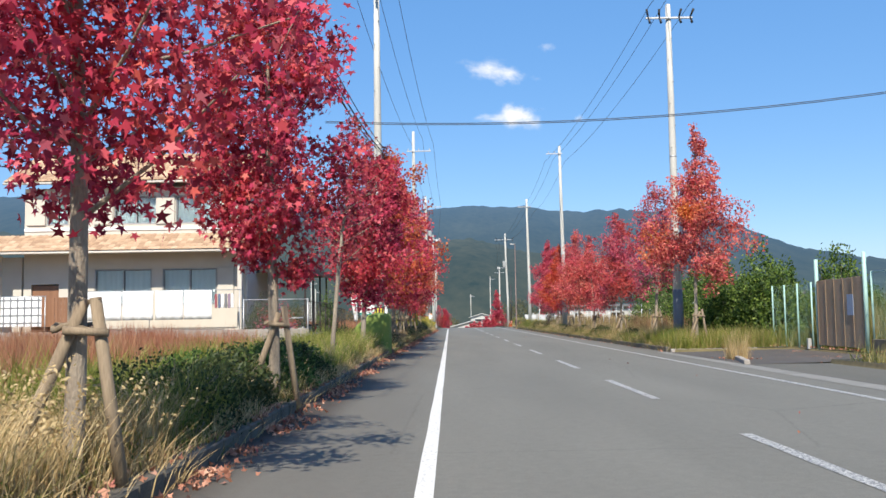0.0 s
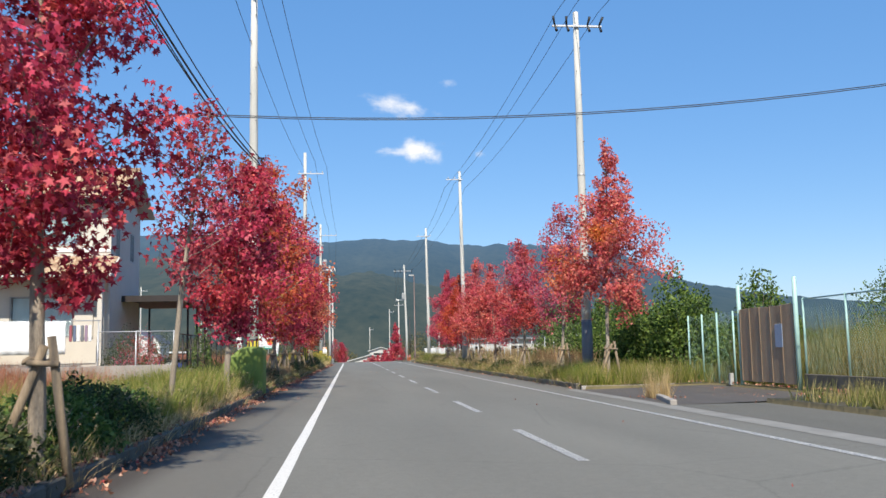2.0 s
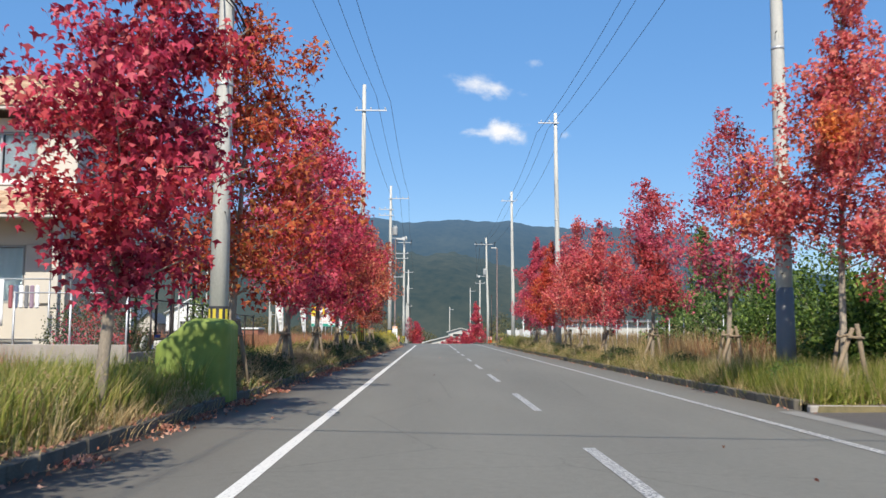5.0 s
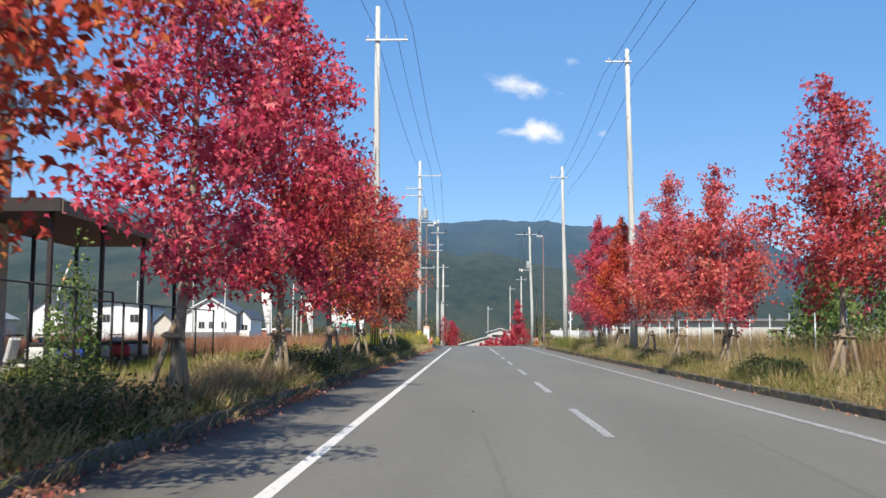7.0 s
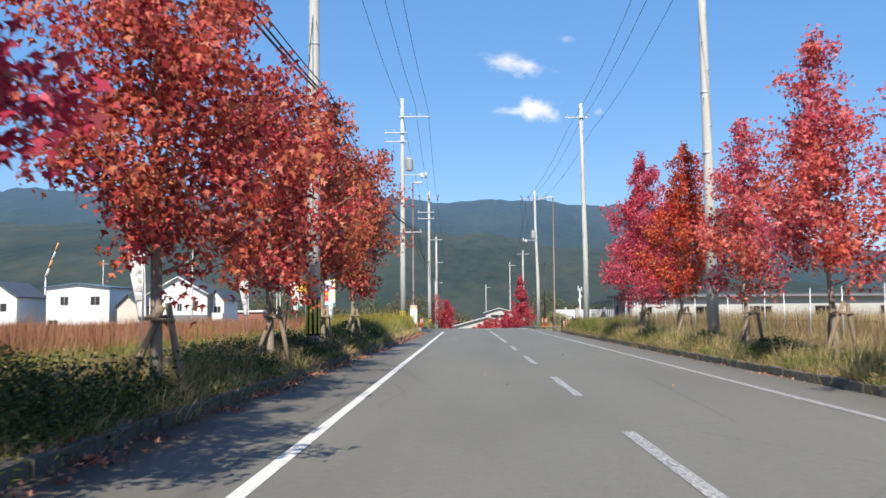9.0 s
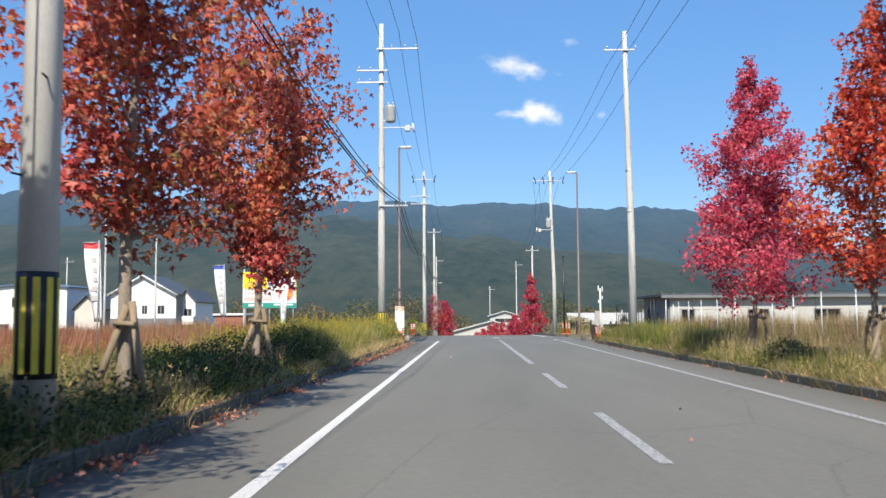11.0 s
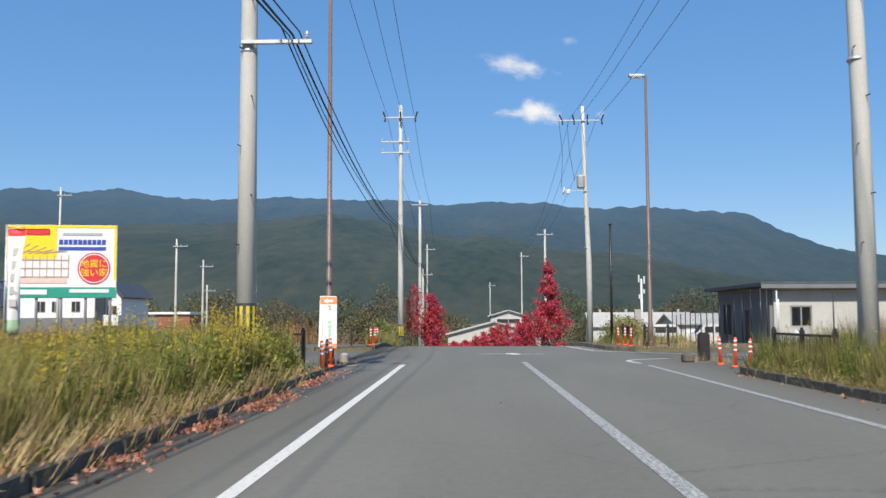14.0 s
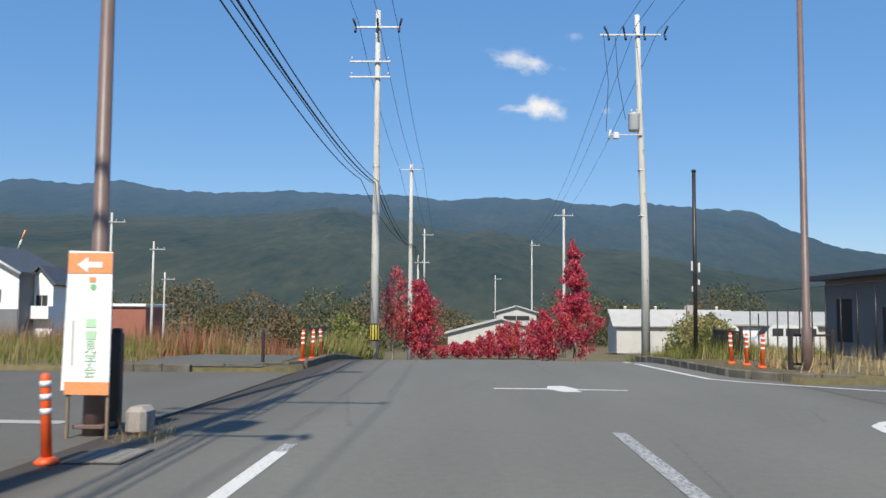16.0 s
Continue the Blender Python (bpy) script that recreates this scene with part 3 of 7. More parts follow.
def flat_path(name, pts, w, mat, label):
    v, f = [], []
    for i, (x, y) in enumerate(pts):
        a, b = pts[max(i - 1, 0)], pts[min(i + 1, len(pts) - 1)]
        d = Vector((b[0] - a[0], b[1] - a[1])).normalized()
        v += [(x - d.y * w / 2, y + d.x * w / 2, prof(y) + 0.005), (x + d.y * w / 2, y - d.x * w / 2, prof(y) + 0.005)]
        if i:
            f.append((2 * i - 2, 2 * i - 1, 2 * i + 1, 2 * i))
    return tagged(link_mesh(name, np_mesh(name, v, f), mat), label, "road marking", "road markings", "structure")


flat_shape("junction_mark", [(2.16, 114.82), (3.1, 114.8), (3.3, 114.3), (3.6, 114.35), (3.55, 114.72), (4.42, 114.68), (4.42, 114.8), (3.6, 114.88), (3.4, 115.6), (3.12, 115.5), (3.08, 115.0), (2.16, 114.98)],
           PAINT, "white painted cross in the middle of the junction")
flat_path("corner_line", [(6.52, 108.3), (6.42, 108.9), (6.38, 109.5), (6.48, 110.0), (6.75, 110.4), (7.2, 110.75), (7.9, 111.15)], 0.14, PAINT, "white painted hook at the junction corner")
flat_path("corner_line", [(6.0, 124.6), (6.1, 122.8), (6.28, 120.6), (6.44, 118.7), (6.54, 117.7), (7.0, 116.9), (7.7, 116.2), (8.8, 115.1), (10.4, 114.0), (13.0, 113.0)], 0.13, PAINT, "white painted line sweeping into the side street")
flat_path("corner_line", [(-9.0, 109.6), (-5.0, 109.7), (-2.9, 109.6)], 0.3, CONCRETE, "pale concrete gutter strip across the side street mouth")
flat_path("gutter_strip", [(KERB_R - 0.28, -40), (KERB_R - 0.28, 23.2)], 0.5, GUTTER, "pale concrete gutter beside the kerb")
flat_path("gutter_strip", [(8.25, 32.1), (8.55, 30.5), (9.1, 28.2)], 0.13, BLOCK, "pale concrete edging at the driveway mouth")
flat_path("gutter_strip", [(KERB_R - 0.28, 23.2), (KERB_R - 0.28, 31.8)], 0.34, GUTTER, "pale concrete gutter across the driveway")


# ---- kerbs of single blocks ----
def kerb_mesh(seed):
    rnd = random.Random(seed)
    bm = box((0, 0, 0), (0.17, 0.592, 0.26), 0.018)
    for v in bm.verts:
        v.co += Vector((rnd.uniform(-1, 1), rnd.uniform(-0.4, 0.4), rnd.uniform(-1, 1))) * 0.006
    me = bpy.data.meshes.new("kerb_block")
    bm.to_mesh(me)
    bm.free()
    me.materials.append(KERB)
    return me


KERB_MESHES = [kerb_mesh(k) for k in range(5)]


def kerb_run(name, label, spots):
    """A row of kerb blocks; spots: (x, y, turn)."""
    root = tagged(new(name), label, "kerb", "", "structure")
    rnd = random.Random(len(spots))
    for x, y, a in spots:
        ob = new("kerb_block", rnd.choice(KERB_MESHES))
        ob.parent = root
        ob.matrix_local = pose(x + rnd.uniform(-0.008, 0.008), y, prof(y) + 0.035 + rnd.uniform(-0.008, 0.008), rnd.uniform(-0.5, 0.5), rnd.uniform(-1, 1), a + rnd.uniform(-0.6, 0.6))
    return root


def straight(x, y0, y1):
    return [(x, y0 + 0.3 + 0.6 * i, 0) for i in range(int((y1 - y0) / 0.6))]


def bend(cx, cy, r, a0, a1):
    n = max(1, int(abs(radians(a1 - a0)) * r / 0.6))
    out = []
    for i in range(n):
        a = radians(a0 + (a1 - a0) * (i + 0.5) / n)
        out.append((cx + r * math.cos(a), cy + r * math.sin(a), math.degrees(a)))
    return out


# ---- sky and distance ----
def ridge_height(az):
    """Elevation angle (tangent) of the mountain crest by bearing in degrees to the right of the road."""
    keys = [(-60, .10), (-45, .115), (-35, .118), (-28, .128), (-26.5, .135), (-24, .131), (-21, .138), (-19, .131), (-15.5, .129), (-11.5, .134), (-8, .132), (-4, .132), (-1.2, .1255), (0, .128), (2, .1305), (3.2, .127),
            (5, .1285), (6.3, .123), (8.5, .12), (11, .1215), (14, .115), (16.8, .1115), (18.0, .102), (19.5, .087), (21.5, .073), (23.5, .065), (27, .054), (31, .045), (38, .04), (60, .035)]
    for (a, h), (b, k) in zip(keys, keys[1:]):
        if a <= az <= b:
            return h + (k - h) * (az - a) / (b - a)
    return keys[0][1] if az < keys[0][0] else keys[-1][1]


def range_of_hills(name, r_front, r_back, height, mat, label, rough, seed, az0=-62, az1=62, step=0.25):
    """A long slope rising from r_front to its crest at r_back."""
    v, f = [], []
    az = np.arange(az0, az1, step)
    rows = 44
    for j in range(rows):
        u = j / (rows - 1)
        for a in az:
            top = height(a)
            r = r_front + (r_back - r_front) * u
            ra = radians(a)
            x, y = r * math.sin(ra), r * math.cos(ra)
            n2 = noise.noise(Vector((a * 1.3, seed, 0))) + 0.6 * noise.noise(Vector((a * 3.7, seed, 3))) + 0.35 * noise.noise(Vector((a * 9.1, seed, 6)))
            g = noise.noise(Vector((a * 0.22 + 0.9 * u, u * 0.7, seed + 4)))      # broad spurs and hollows
            z = top * r_back * (u ** 0.85) * (1 - 0.16 * g * (1 - u) * u ** 0.4) + rough * n2 * u ** 3
            v.append((x, y + 80, z - 6))
    m = len(az)
    for j in range(rows - 1):
        for i in range(m - 1):
            f.append((j * m + i, j * m + i + 1, (j + 1) * m + i + 1, (j + 1) * m + i))
    me = np_mesh(name, v, f)
    me.polygons.foreach_set("use_smooth", np.ones(len(me.polygons), dtype=bool))
    return tagged(link_mesh(name, me, mat), label, "mountain", "", "structure")


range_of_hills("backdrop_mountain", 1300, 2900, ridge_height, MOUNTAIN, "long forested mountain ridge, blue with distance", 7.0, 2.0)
def near_ridge_height(az):
    keys = [(-60, .085), (-30, .098), (-22, .101), (-16, .104), (-11, .112), (-8.5, .118), (-6, .112), (-3, .1), (-0.5, .092), (1.5, .097), (4, .088), (7, .078), (10, .075), (13, .066), (17, .05), (22, .034), (30, .022), (60, .02)]
    for (a, h), (b, k) in zip(keys, keys[1:]):
        if a <= az <= b:
            return h + (k - h) * (az - a) / (b - a)
    return keys[0][1] if az < keys[0][0] else keys[-1][1]


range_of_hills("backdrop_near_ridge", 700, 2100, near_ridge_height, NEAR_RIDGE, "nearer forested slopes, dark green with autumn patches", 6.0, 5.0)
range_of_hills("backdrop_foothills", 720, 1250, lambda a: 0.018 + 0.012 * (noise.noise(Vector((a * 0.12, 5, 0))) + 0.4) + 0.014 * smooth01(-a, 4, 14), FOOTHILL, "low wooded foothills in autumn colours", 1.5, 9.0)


def cloud_mat(name, seed, strength):
    m, n, l, b = node_mat(name)
    tc = n.new("ShaderNodeTexCoord")
    ns = n.new("ShaderNodeTexNoise")
    ns.inputs["Scale"].default_value = 2.4
    ns.inputs["Detail"].default_value = 7
    ns.inputs["Roughness"].default_value = 0.58
    off = n.new("ShaderNodeMapping")
    off.inputs["Location"].default_value = (seed, seed * 0.7, 0)
    off.inputs["Scale"].default_value = (1.0, 0.55, 1)
    l.new(tc.outputs["Object"], off.inputs["Vector"])
    l.new(off.outputs[0], ns.inputs["Vector"])
    ln = n.new("ShaderNodeVectorMath")
    ln.operation = "LENGTH"
    l.new(tc.outputs["Object"], ln.inputs[0])
    ad = n.new("ShaderNodeMath")
    ad.operation = "MULTIPLY_ADD"
    ad.inputs[1].default_value = 0.75
    l.new(ns.outputs["Fac"], ad.inputs[0])
    inv = n.new("ShaderNodeMath")
    inv.operation = "MULTIPLY"
    inv.inputs[1].default_value = -0.62
    l.new(ln.outputs["Value"], inv.inputs[0])
    l.new(inv.outputs[0], ad.inputs[2])
    mr = n.new("ShaderNodeMapRange")
    mr.interpolation_type = "SMOOTHSTEP"
    mr.inputs["From Min"].default_value = 0.0
    mr.inputs["From Max"].default_value = 0.42
    mr.inputs["To Max"].default_value = strength
    l.new(ad.outputs[0], mr.inputs["Value"])
    em = n.new("ShaderNodeEmission")
    em.inputs["Color"].default_value = (1.0, 0.97, 0.93, 1)
    em.inputs["Strength"].default_value = 0.86
    tr = n.new("ShaderNodeBsdfTransparent")
    mx = n.new("ShaderNodeMixShader")
    l.new(mr.outputs["Result"], mx.inputs["Fac"])
    l.new(tr.outputs[0], mx.inputs[1])
    l.new(em.outputs[0], mx.inputs[2])
    l.new(mx.outputs[0], n["Material Output"].inputs["Surface"])
    return m


def cloud(az, el, wide, high, seed, strength=0.95, tilt=0.0):
    """A wisp of cloud on the far sky, az and el in degrees, its half sizes in degrees."""
    r = 4300.0
    a, e = radians(az), radians(el)
    c = Vector((r * math.cos(e) * math.sin(a), r * math.cos(e) * math.cos(a), r * math.sin(e)))
    me = np_mesh("backdrop_cloud", [(-1.6, -1.6, 0), (1.6, -1.6, 0), (1.6, 1.6, 0), (-1.6, 1.6, 0)], [(0, 1, 2, 3)])
    ob = link_mesh("backdrop_cloud", me, cloud_mat("cloud", seed, strength))
    q = c.to_track_quat("Z", "Y").to_matrix().to_4x4()
    ob.matrix_world = Matrix.Translation(c) @ q @ pose(0, 0, 0, 0, 0, tilt) @ Matrix.Diagonal((r * radians(wide), r * radians(high), 1, 1))
    ob.visible_shadow = False
    return tagged(ob, "small white cloud low in the blue sky", "cloud", "clouds", "structure")


cloud(3.2, 15.35, 3.7, 1.3, 3.1, 0.85, 10)
cloud(4.6, 12.45, 2.9, 1.4, 8.3, 1.0, 8)
cloud(2.9, 12.5, 2.4, 0.55, 5.2, 0.6)
cloud(6.5, 16.7, 1.0, 0.5, 12.7, 0.22)
cloud(8.4, 12.3, 0.6, 0.5, 15.9, 0.3)

# ---- plants ----
STAR = []
for k in range(5):
    a = radians(90 + 72 * k)
    STAR.append((a, (1.0, 0.86, 0.62, 0.62, 0.86)[k]))


def leaf_shape(kind):
    """Outline of one leaf: vertices in its plane and faces of four corners."""
    if kind == "star":
        v = []
        for a, r in STAR:
            v += [(0.33 * math.cos(a - radians(36)), 0.33 * math.sin(a - radians(36))), (r * math.cos(a), r * math.sin(a))]
        return np.array(v) * 0.75, np.array([range(10)])
    if kind == "lobed":
        v = np.array([(0, -0.5), (0.75, -0.12), (0.24, 0.1), (0.0, 0.95), (-0.24, 0.1), (-0.75, -0.12)])
        return v * 0.82, np.array([range(6)])
    v = np.array([(0, -0.9), (0.42, 0), (0, 0.9), (-0.42, 0)]) * 0.7
    if kind == "narrow":
        v = v * np.array([0.42, 1.35])
    return v, np.array([(0, 1, 2, 3)])


def leaves_mesh(name, c, size, droop, kind, rng, spread=1.0):
    """One mesh of leaves at the points c; droop: how far their tips hang."""
    n = len(c)
    sh, fc = leaf_shape(kind)
    nrm = rng.normal(size=(n, 3))
    nrm[:, 1] -= 0.55
    nrm[:, 2] = nrm[:, 2] * 0.7 + 0.35
    nrm /= np.linalg.norm(nrm, axis=1)[:, None]
    tip = rng.normal(size=(n, 3)) * spread
    tip[:, 2] -= droop
    tip -= nrm * np.sum(tip * nrm, axis=1)[:, None]
    tip /= np.linalg.norm(tip, axis=1)[:, None] + 1e-9
    side = np.cross(tip, nrm)
    s = size * rng.uniform(0.6, 1.15, n)
    curl = rng.uniform(-0.35, 0.1, n)
    r2 = np.sum(sh ** 2, axis=1)
    v = (c[:, None, :] + s[:, None, None] * (sh[None, :, 0, None] * side[:, None, :] + sh[None, :, 1, None] * tip[:, None, :]
                                             + (curl[:, None] * r2[None, :])[:, :, None] * nrm[:, None, :]))
    k = len(sh)
    f = fc[None, :, :] + (np.arange(n) * k)[:, None, None]
    return np_mesh(name, v.reshape(-1, 3), f.reshape(-1, fc.shape[1]))


def maple(x, y, top, low, rad, mat, seed, leaves=5200, lean=(0, 0), thin_top=0.0, kind="star", label="", trunk=0.105, size=0.108, group="street trees", skew=0.0, name="sweetgum_tree", cone=0.55, clear=None, belly=0.2):
    """A young sweetgum: straight trunk, rising limbs, a tall crown of starry leaves in clumps with gaps."""
    rng = np.random.default_rng(seed)
    rnd = random.Random(seed)
    leaves = int(leaves * (2.0 if kind == "star" else 1.72))
    z0 = prof(y) + 0.1
    root = thing(name, (x, y, z0), label, "tree", group)
    h = top - z0
    lo = low - z0
    bm = bmesh.new()
    def axis(z):
        u = z / h
        return Vector((lean[0] * u + 0.08 * (math.sin(4 * u + seed) - math.sin(seed)), lean[1] * u + 0.08 * (math.cos(5 * u + seed) - math.cos(seed)), z))
    zs = [-0.08, 0.05, 0.3, 0.8, lo] + [lo + (h - lo) * t for t in (0.2, 0.4, 0.6, 0.8, 0.95)]
    rr = [trunk * 1.5, trunk * 1.25, trunk * 1.05, trunk, trunk * 0.9] + [trunk * t for t in (0.72, 0.55, 0.38, 0.2, 0.07)]
    add_tube(bm, [axis(z) for z in zs], rr, 10)
    pts = []
    nb = 34
    for i in range(nb):
        u = (i + rnd.random()) / nb
        zb = lo * 0.97 + (h - lo) * 0.93 * u
        prof_r = rad * 1.13 * min(1.0, ((u + 0.06) / belly) ** 0.55) * max(0.03, 1.03 - max(0.0, u - belly + 0.2)) ** cone
        a = i * 2.39996 + rnd.uniform(-0.5, 0.5)
        reach = prof_r * rnd.uniform(0.74, 1.03)
        d = Vector((math.cos(a) * (1 + skew * math.cos(a)), math.sin(a), 0))
        rise = rnd.uniform(0.28, 0.75) * reach + 0.1
        base = axis(zb)
        mid = base + d * reach * 0.5 + Vector((0, 0, rise * 0.42))
        end = base + d * reach + Vector((0, 0, rise))
        if end.z > h * 0.99:
            end.z = h * 0.99
        tb = trunk * (0.34 - 0.2 * u)
        add_tube(bm, [base, mid, end], [tb, tb * 0.6, 0.006], 5, False)
        ncl = 7 if u < 0.75 else 5
        if u > 0.72 and rnd.random() < thin_top:
            ncl = 2
        for k in range(ncl):
            t = rnd.uniform(0.22, 1.05)
            p = base.lerp(mid, t / 0.5) if t < 0.5 else mid.lerp(end, (t - 0.5) / 0.5)
            q = p + Vector((rnd.gauss(0, 0.14), rnd.gauss(0, 0.14), rnd.gauss(-0.04, 0.12))) * (rad / 1.4)
            pts.append((q, 0.11 + 0.12 * reach))
            if k % 3 == 0:
                add_tube(bm, [p, p.lerp(q, 0.5) + Vector((0, 0, 0.03)), q + (q - p) * 0.4], [0.008, 0.006, 0.003], 3, False)
    for k in range(4):
        pts.append((axis(h * (0.9 + 0.03 * k)), 0.12))
    part("trunk", bm, BARK, root, "grey-brown fissured bark")
    w = np.array([p[1] for p in pts])
    pick = rng.choice(len(pts), leaves, p=w / w.sum())
    cc = np.array([p[0][:] for p in pts])[pick]
    cc += np.clip(rng.normal(size=(leaves, 3)), -1.9, 1.9) * (w[pick] * 0.66)[:, None]
    cc[:, 2] -= 0.05 * rng.random(leaves)
    if clear:
        # boughs cut back round a pole
        cc = cc[(np.abs(cc[:, 0] + x - clear[0]) > 0.5) | (cc[:, 1] + y > clear[1] + 0.3)]
    link_mesh("crown", leaves_mesh("crown", cc, size * (0.96 if kind == "star" else 1.06), 2.4, kind, rng), mat, root, "dense autumn foliage", "stuff")
    return root


def tree_support(x, y, turn, seed):
    """Two splayed timber stakes with a crossbar lashed to the trunk."""
    rnd = random.Random(seed)
    root = thing("tree_support", (x, y, prof(y) + 0.1), "weathered timber stakes lashed to a street tree", "tree support", "tree supports", turn)
    j = [rnd.uniform(-0.04, 0.04) for k in range(6)]
    part("stake", rod((-0.44 + j[0], -0.2 + j[1], -0.05), (0.1, -0.13, 1.34 + j[2]), 0.05, 0.042, 9), STAKE, root)
    part("stake", rod((0.4 + j[3], -0.16 + j[4], -0.05), (0.17, -0.15, 1.37 + j[5]), 0.05, 0.042, 9), STAKE, root)
    part("stake", rod((-0.12, 0.48, -0.05), (-0.02, 0.12, 1.26), 0.046, 0.04, 9), STAKE, root)
    part("crossbar", rod((-0.03, -0.21, 1.14), (0.27, -0.2, 1.12), 0.03, 0.028, 9), STAKE, root)
    part("lashing", tube([(0.13 * math.cos(t), -0.02 + 0.13 * math.sin(t), 1.16 + 0.02 * math.sin(3 * t)) for t in [k * math.pi / 8 for k in range(17)]], 0.022, 6), STAKE, root, "brown rope lashing")
    return root


LEFT_X = -2.46
L_TREES = [  # y, top, crown foot, radius, material, leaves, thin top, skew, trunk, shape of the top, lean, height of the widest part
    # unseen tree behind the start, added only for the shadow it casts
    (-7.0, 6.4, 1.9, 1.6, LEAF_CRIMSON, 1200, 0, 0, 0.08, 0.55, 0, 0.2),
    (6.45, 6.6, 2.0, 1.5, LEAF_CRIMSON, 4100, 0, 0.08, 0.07, 0.5, 0.05, 0.14),
    (13.1, 7.3, 1.9, 1.27, LEAF_CRIMSON, 6400, 0, 0.0, 0.08, 0.45, 0.05, 0.25),
    (20.4, 6.15, 2.5, 0.78, LEAF_MAROON, 720, 0.2, 0.1, 0.052, 0.45, 0.75, 0.25),
    (27.8, 6.4, 1.75, 1.5, LEAF_CRIMSON, 5600, 0.1, 0.15, 0.078, 0.5, 0.45, 0.3),
    (34.9, 8.0, 1.9, 2.05, LEAF_AMBER, 6000, 0, 0.2, 0.085, 0.5, 0.1, 0.25),
    (41.6, 7.4, 1.9, 1.75, LEAF_MAGENTA, 4000, 0.2, 0.05, 0.085, 0.6, 0.2, 0.3),
    (48.4, 9.0, 1.75, 2.1, LEAF_CRIMSON, 8400, 0, 0.1, 0.085, 0.62, 0.1, 0.2),
    (55.5, 6.9, 1.85, 1.9, LEAF_BRICK, 6600, 0, 0.1, 0.085, 0.5, 0.1, 0.3),
    (62.6, 6.6, 1.75, 1.85, LEAF_BRICK, 6200, 0, 0.12, 0.08, 0.5, 0.1, 0.25),
    (69.5, 7.4, 2.15, 1.65, LEAF_BRONZE, 5400, 0, 0.0, 0.085, 0.5, 0.05, 0.3),
    (76.2, 6.9, 2.0, 1.75, LEAF_BRONZE, 6800, 0.05, 0.05, 0.078, 0.6, 0.05, 0.55)]
NAMES = {"leaf_crimson": "crimson", "leaf_rose": "dull rose-red", "leaf_rose_crimson": "rose and crimson", "leaf_pink_red": "pinkish red", "leaf_maroon": "thinning maroon-red", "leaf_scarlet": "scarlet and orange", "leaf_coral": "coral-red and orange", "leaf_amber": "amber, orange and red", "leaf_bronze": "bronze, orange and red", "leaf_brick_red": "brick-red and orange"}
for i, (y, top, low, rad, mat, nl, thin, skew, tr, cone, lean, belly) in enumerate(L_TREES):
    tx = LEFT_X + (0.15 if y == 13.1 else 0.0)
    maple(tx, y, top, low, rad, mat, 100 + i, nl, (lean, 0.1), thin, "star" if 0 < y < 14 else "lobed", "young sweetgum tree in %s autumn leaf" % NAMES[mat.name], tr, skew=skew, cone=cone, clear=(-2.38, 33.6) if y == 34.9 else None, belly=belly)
    if y > 0 and not 20 < y < 30:
        tree_support(tx, y, 12 * math.sin(i * 1.7), i)

R_TREES = [
    (9.2, 33.3, 8.3, 2.45, 2.1, LEAF_CORAL, 6400, 0.8, 0.05, 1.2), (9.2, 40.0, 7.2, 2.3, 1.7, LEAF_ROSE, 2500, 0.5, -0.1, 0.6),
    (9.2, 48.1, 6.7, 1.9, 1.55, LEAF_ROSE, 4200, 0.6, 0, 0.6), (9.1, 55.9, 6.2, 1.6, 1.75, LEAF_CORAL_DEEP, 4600, 0.9, 0, 0.75),
    (9.15, 62.3, 7.2, 1.8, 1.7, LEAF_CORAL_DEEP, 4600, 0.8, 0.1, 0.75), (9.2, 68.2, 6.6, 1.8, 1.5, LEAF_CORAL_DEEP, 3600, 0.6, 0, 0.75),
    (9.2, 75.8, 7.3, 1.9, 1.6, LEAF_SCARLET, 5400, 0.3, 0, 0.7), (9.25, 83.2, 8.3, 1.65, 2.15, LEAF_MAGENTA, 8600, 0, 0, 0.95)]
for i, (x, y, top, low, rad, mat, nl, thin, skew, cone) in enumerate(R_TREES):
    maple(x, y, top, low, rad, mat, 300 + i, int(nl * 1.25), (0.1 * math.sin(i * 1.3), 0.1), thin, "lobed", "young sweetgum tree in %s autumn leaf" % NAMES[mat.name], 0.066, size=0.095, skew=skew, cone=cone)
    tree_support(x, y, 10 * math.sin(i * 2.3), 40 + i)

# trees past the crest
maple(-1.6, 139.0, 3.35, prof(139) + 1.1, 0.8, LEAF_ROSE, 501, 700, kind="diamond", size=0.12, label="thin sweetgum in dull rose leaf beyond the crest", trunk=0.05, cone=0.5)
maple(-0.5, 140.0, 2.75, prof(140) + 0.3, 0.85, LEAF_CRIMSON, 502, 2600, kind="diamond", size=0.12, label="small sweetgum in crimson leaf beyond the crest", trunk=0.055, cone=0.5)
maple(8.45, 158.0, 6.1, prof(158) + 0.8, 1.75, LEAF_CRIMSON, 503, 5200, cone=1.0, kind="diamond", size=0.15, label="tall crimson sweetgum tapering to a point beyond the crest", trunk=0.09)
maple(6.9, 160.0, 1.5, prof(160) + 0.4, 1.2, LEAF_CRIMSON, 504, 2200, kind="diamond", size=0.15, label="crimson sweetgum beyond the crest", trunk=0.08)
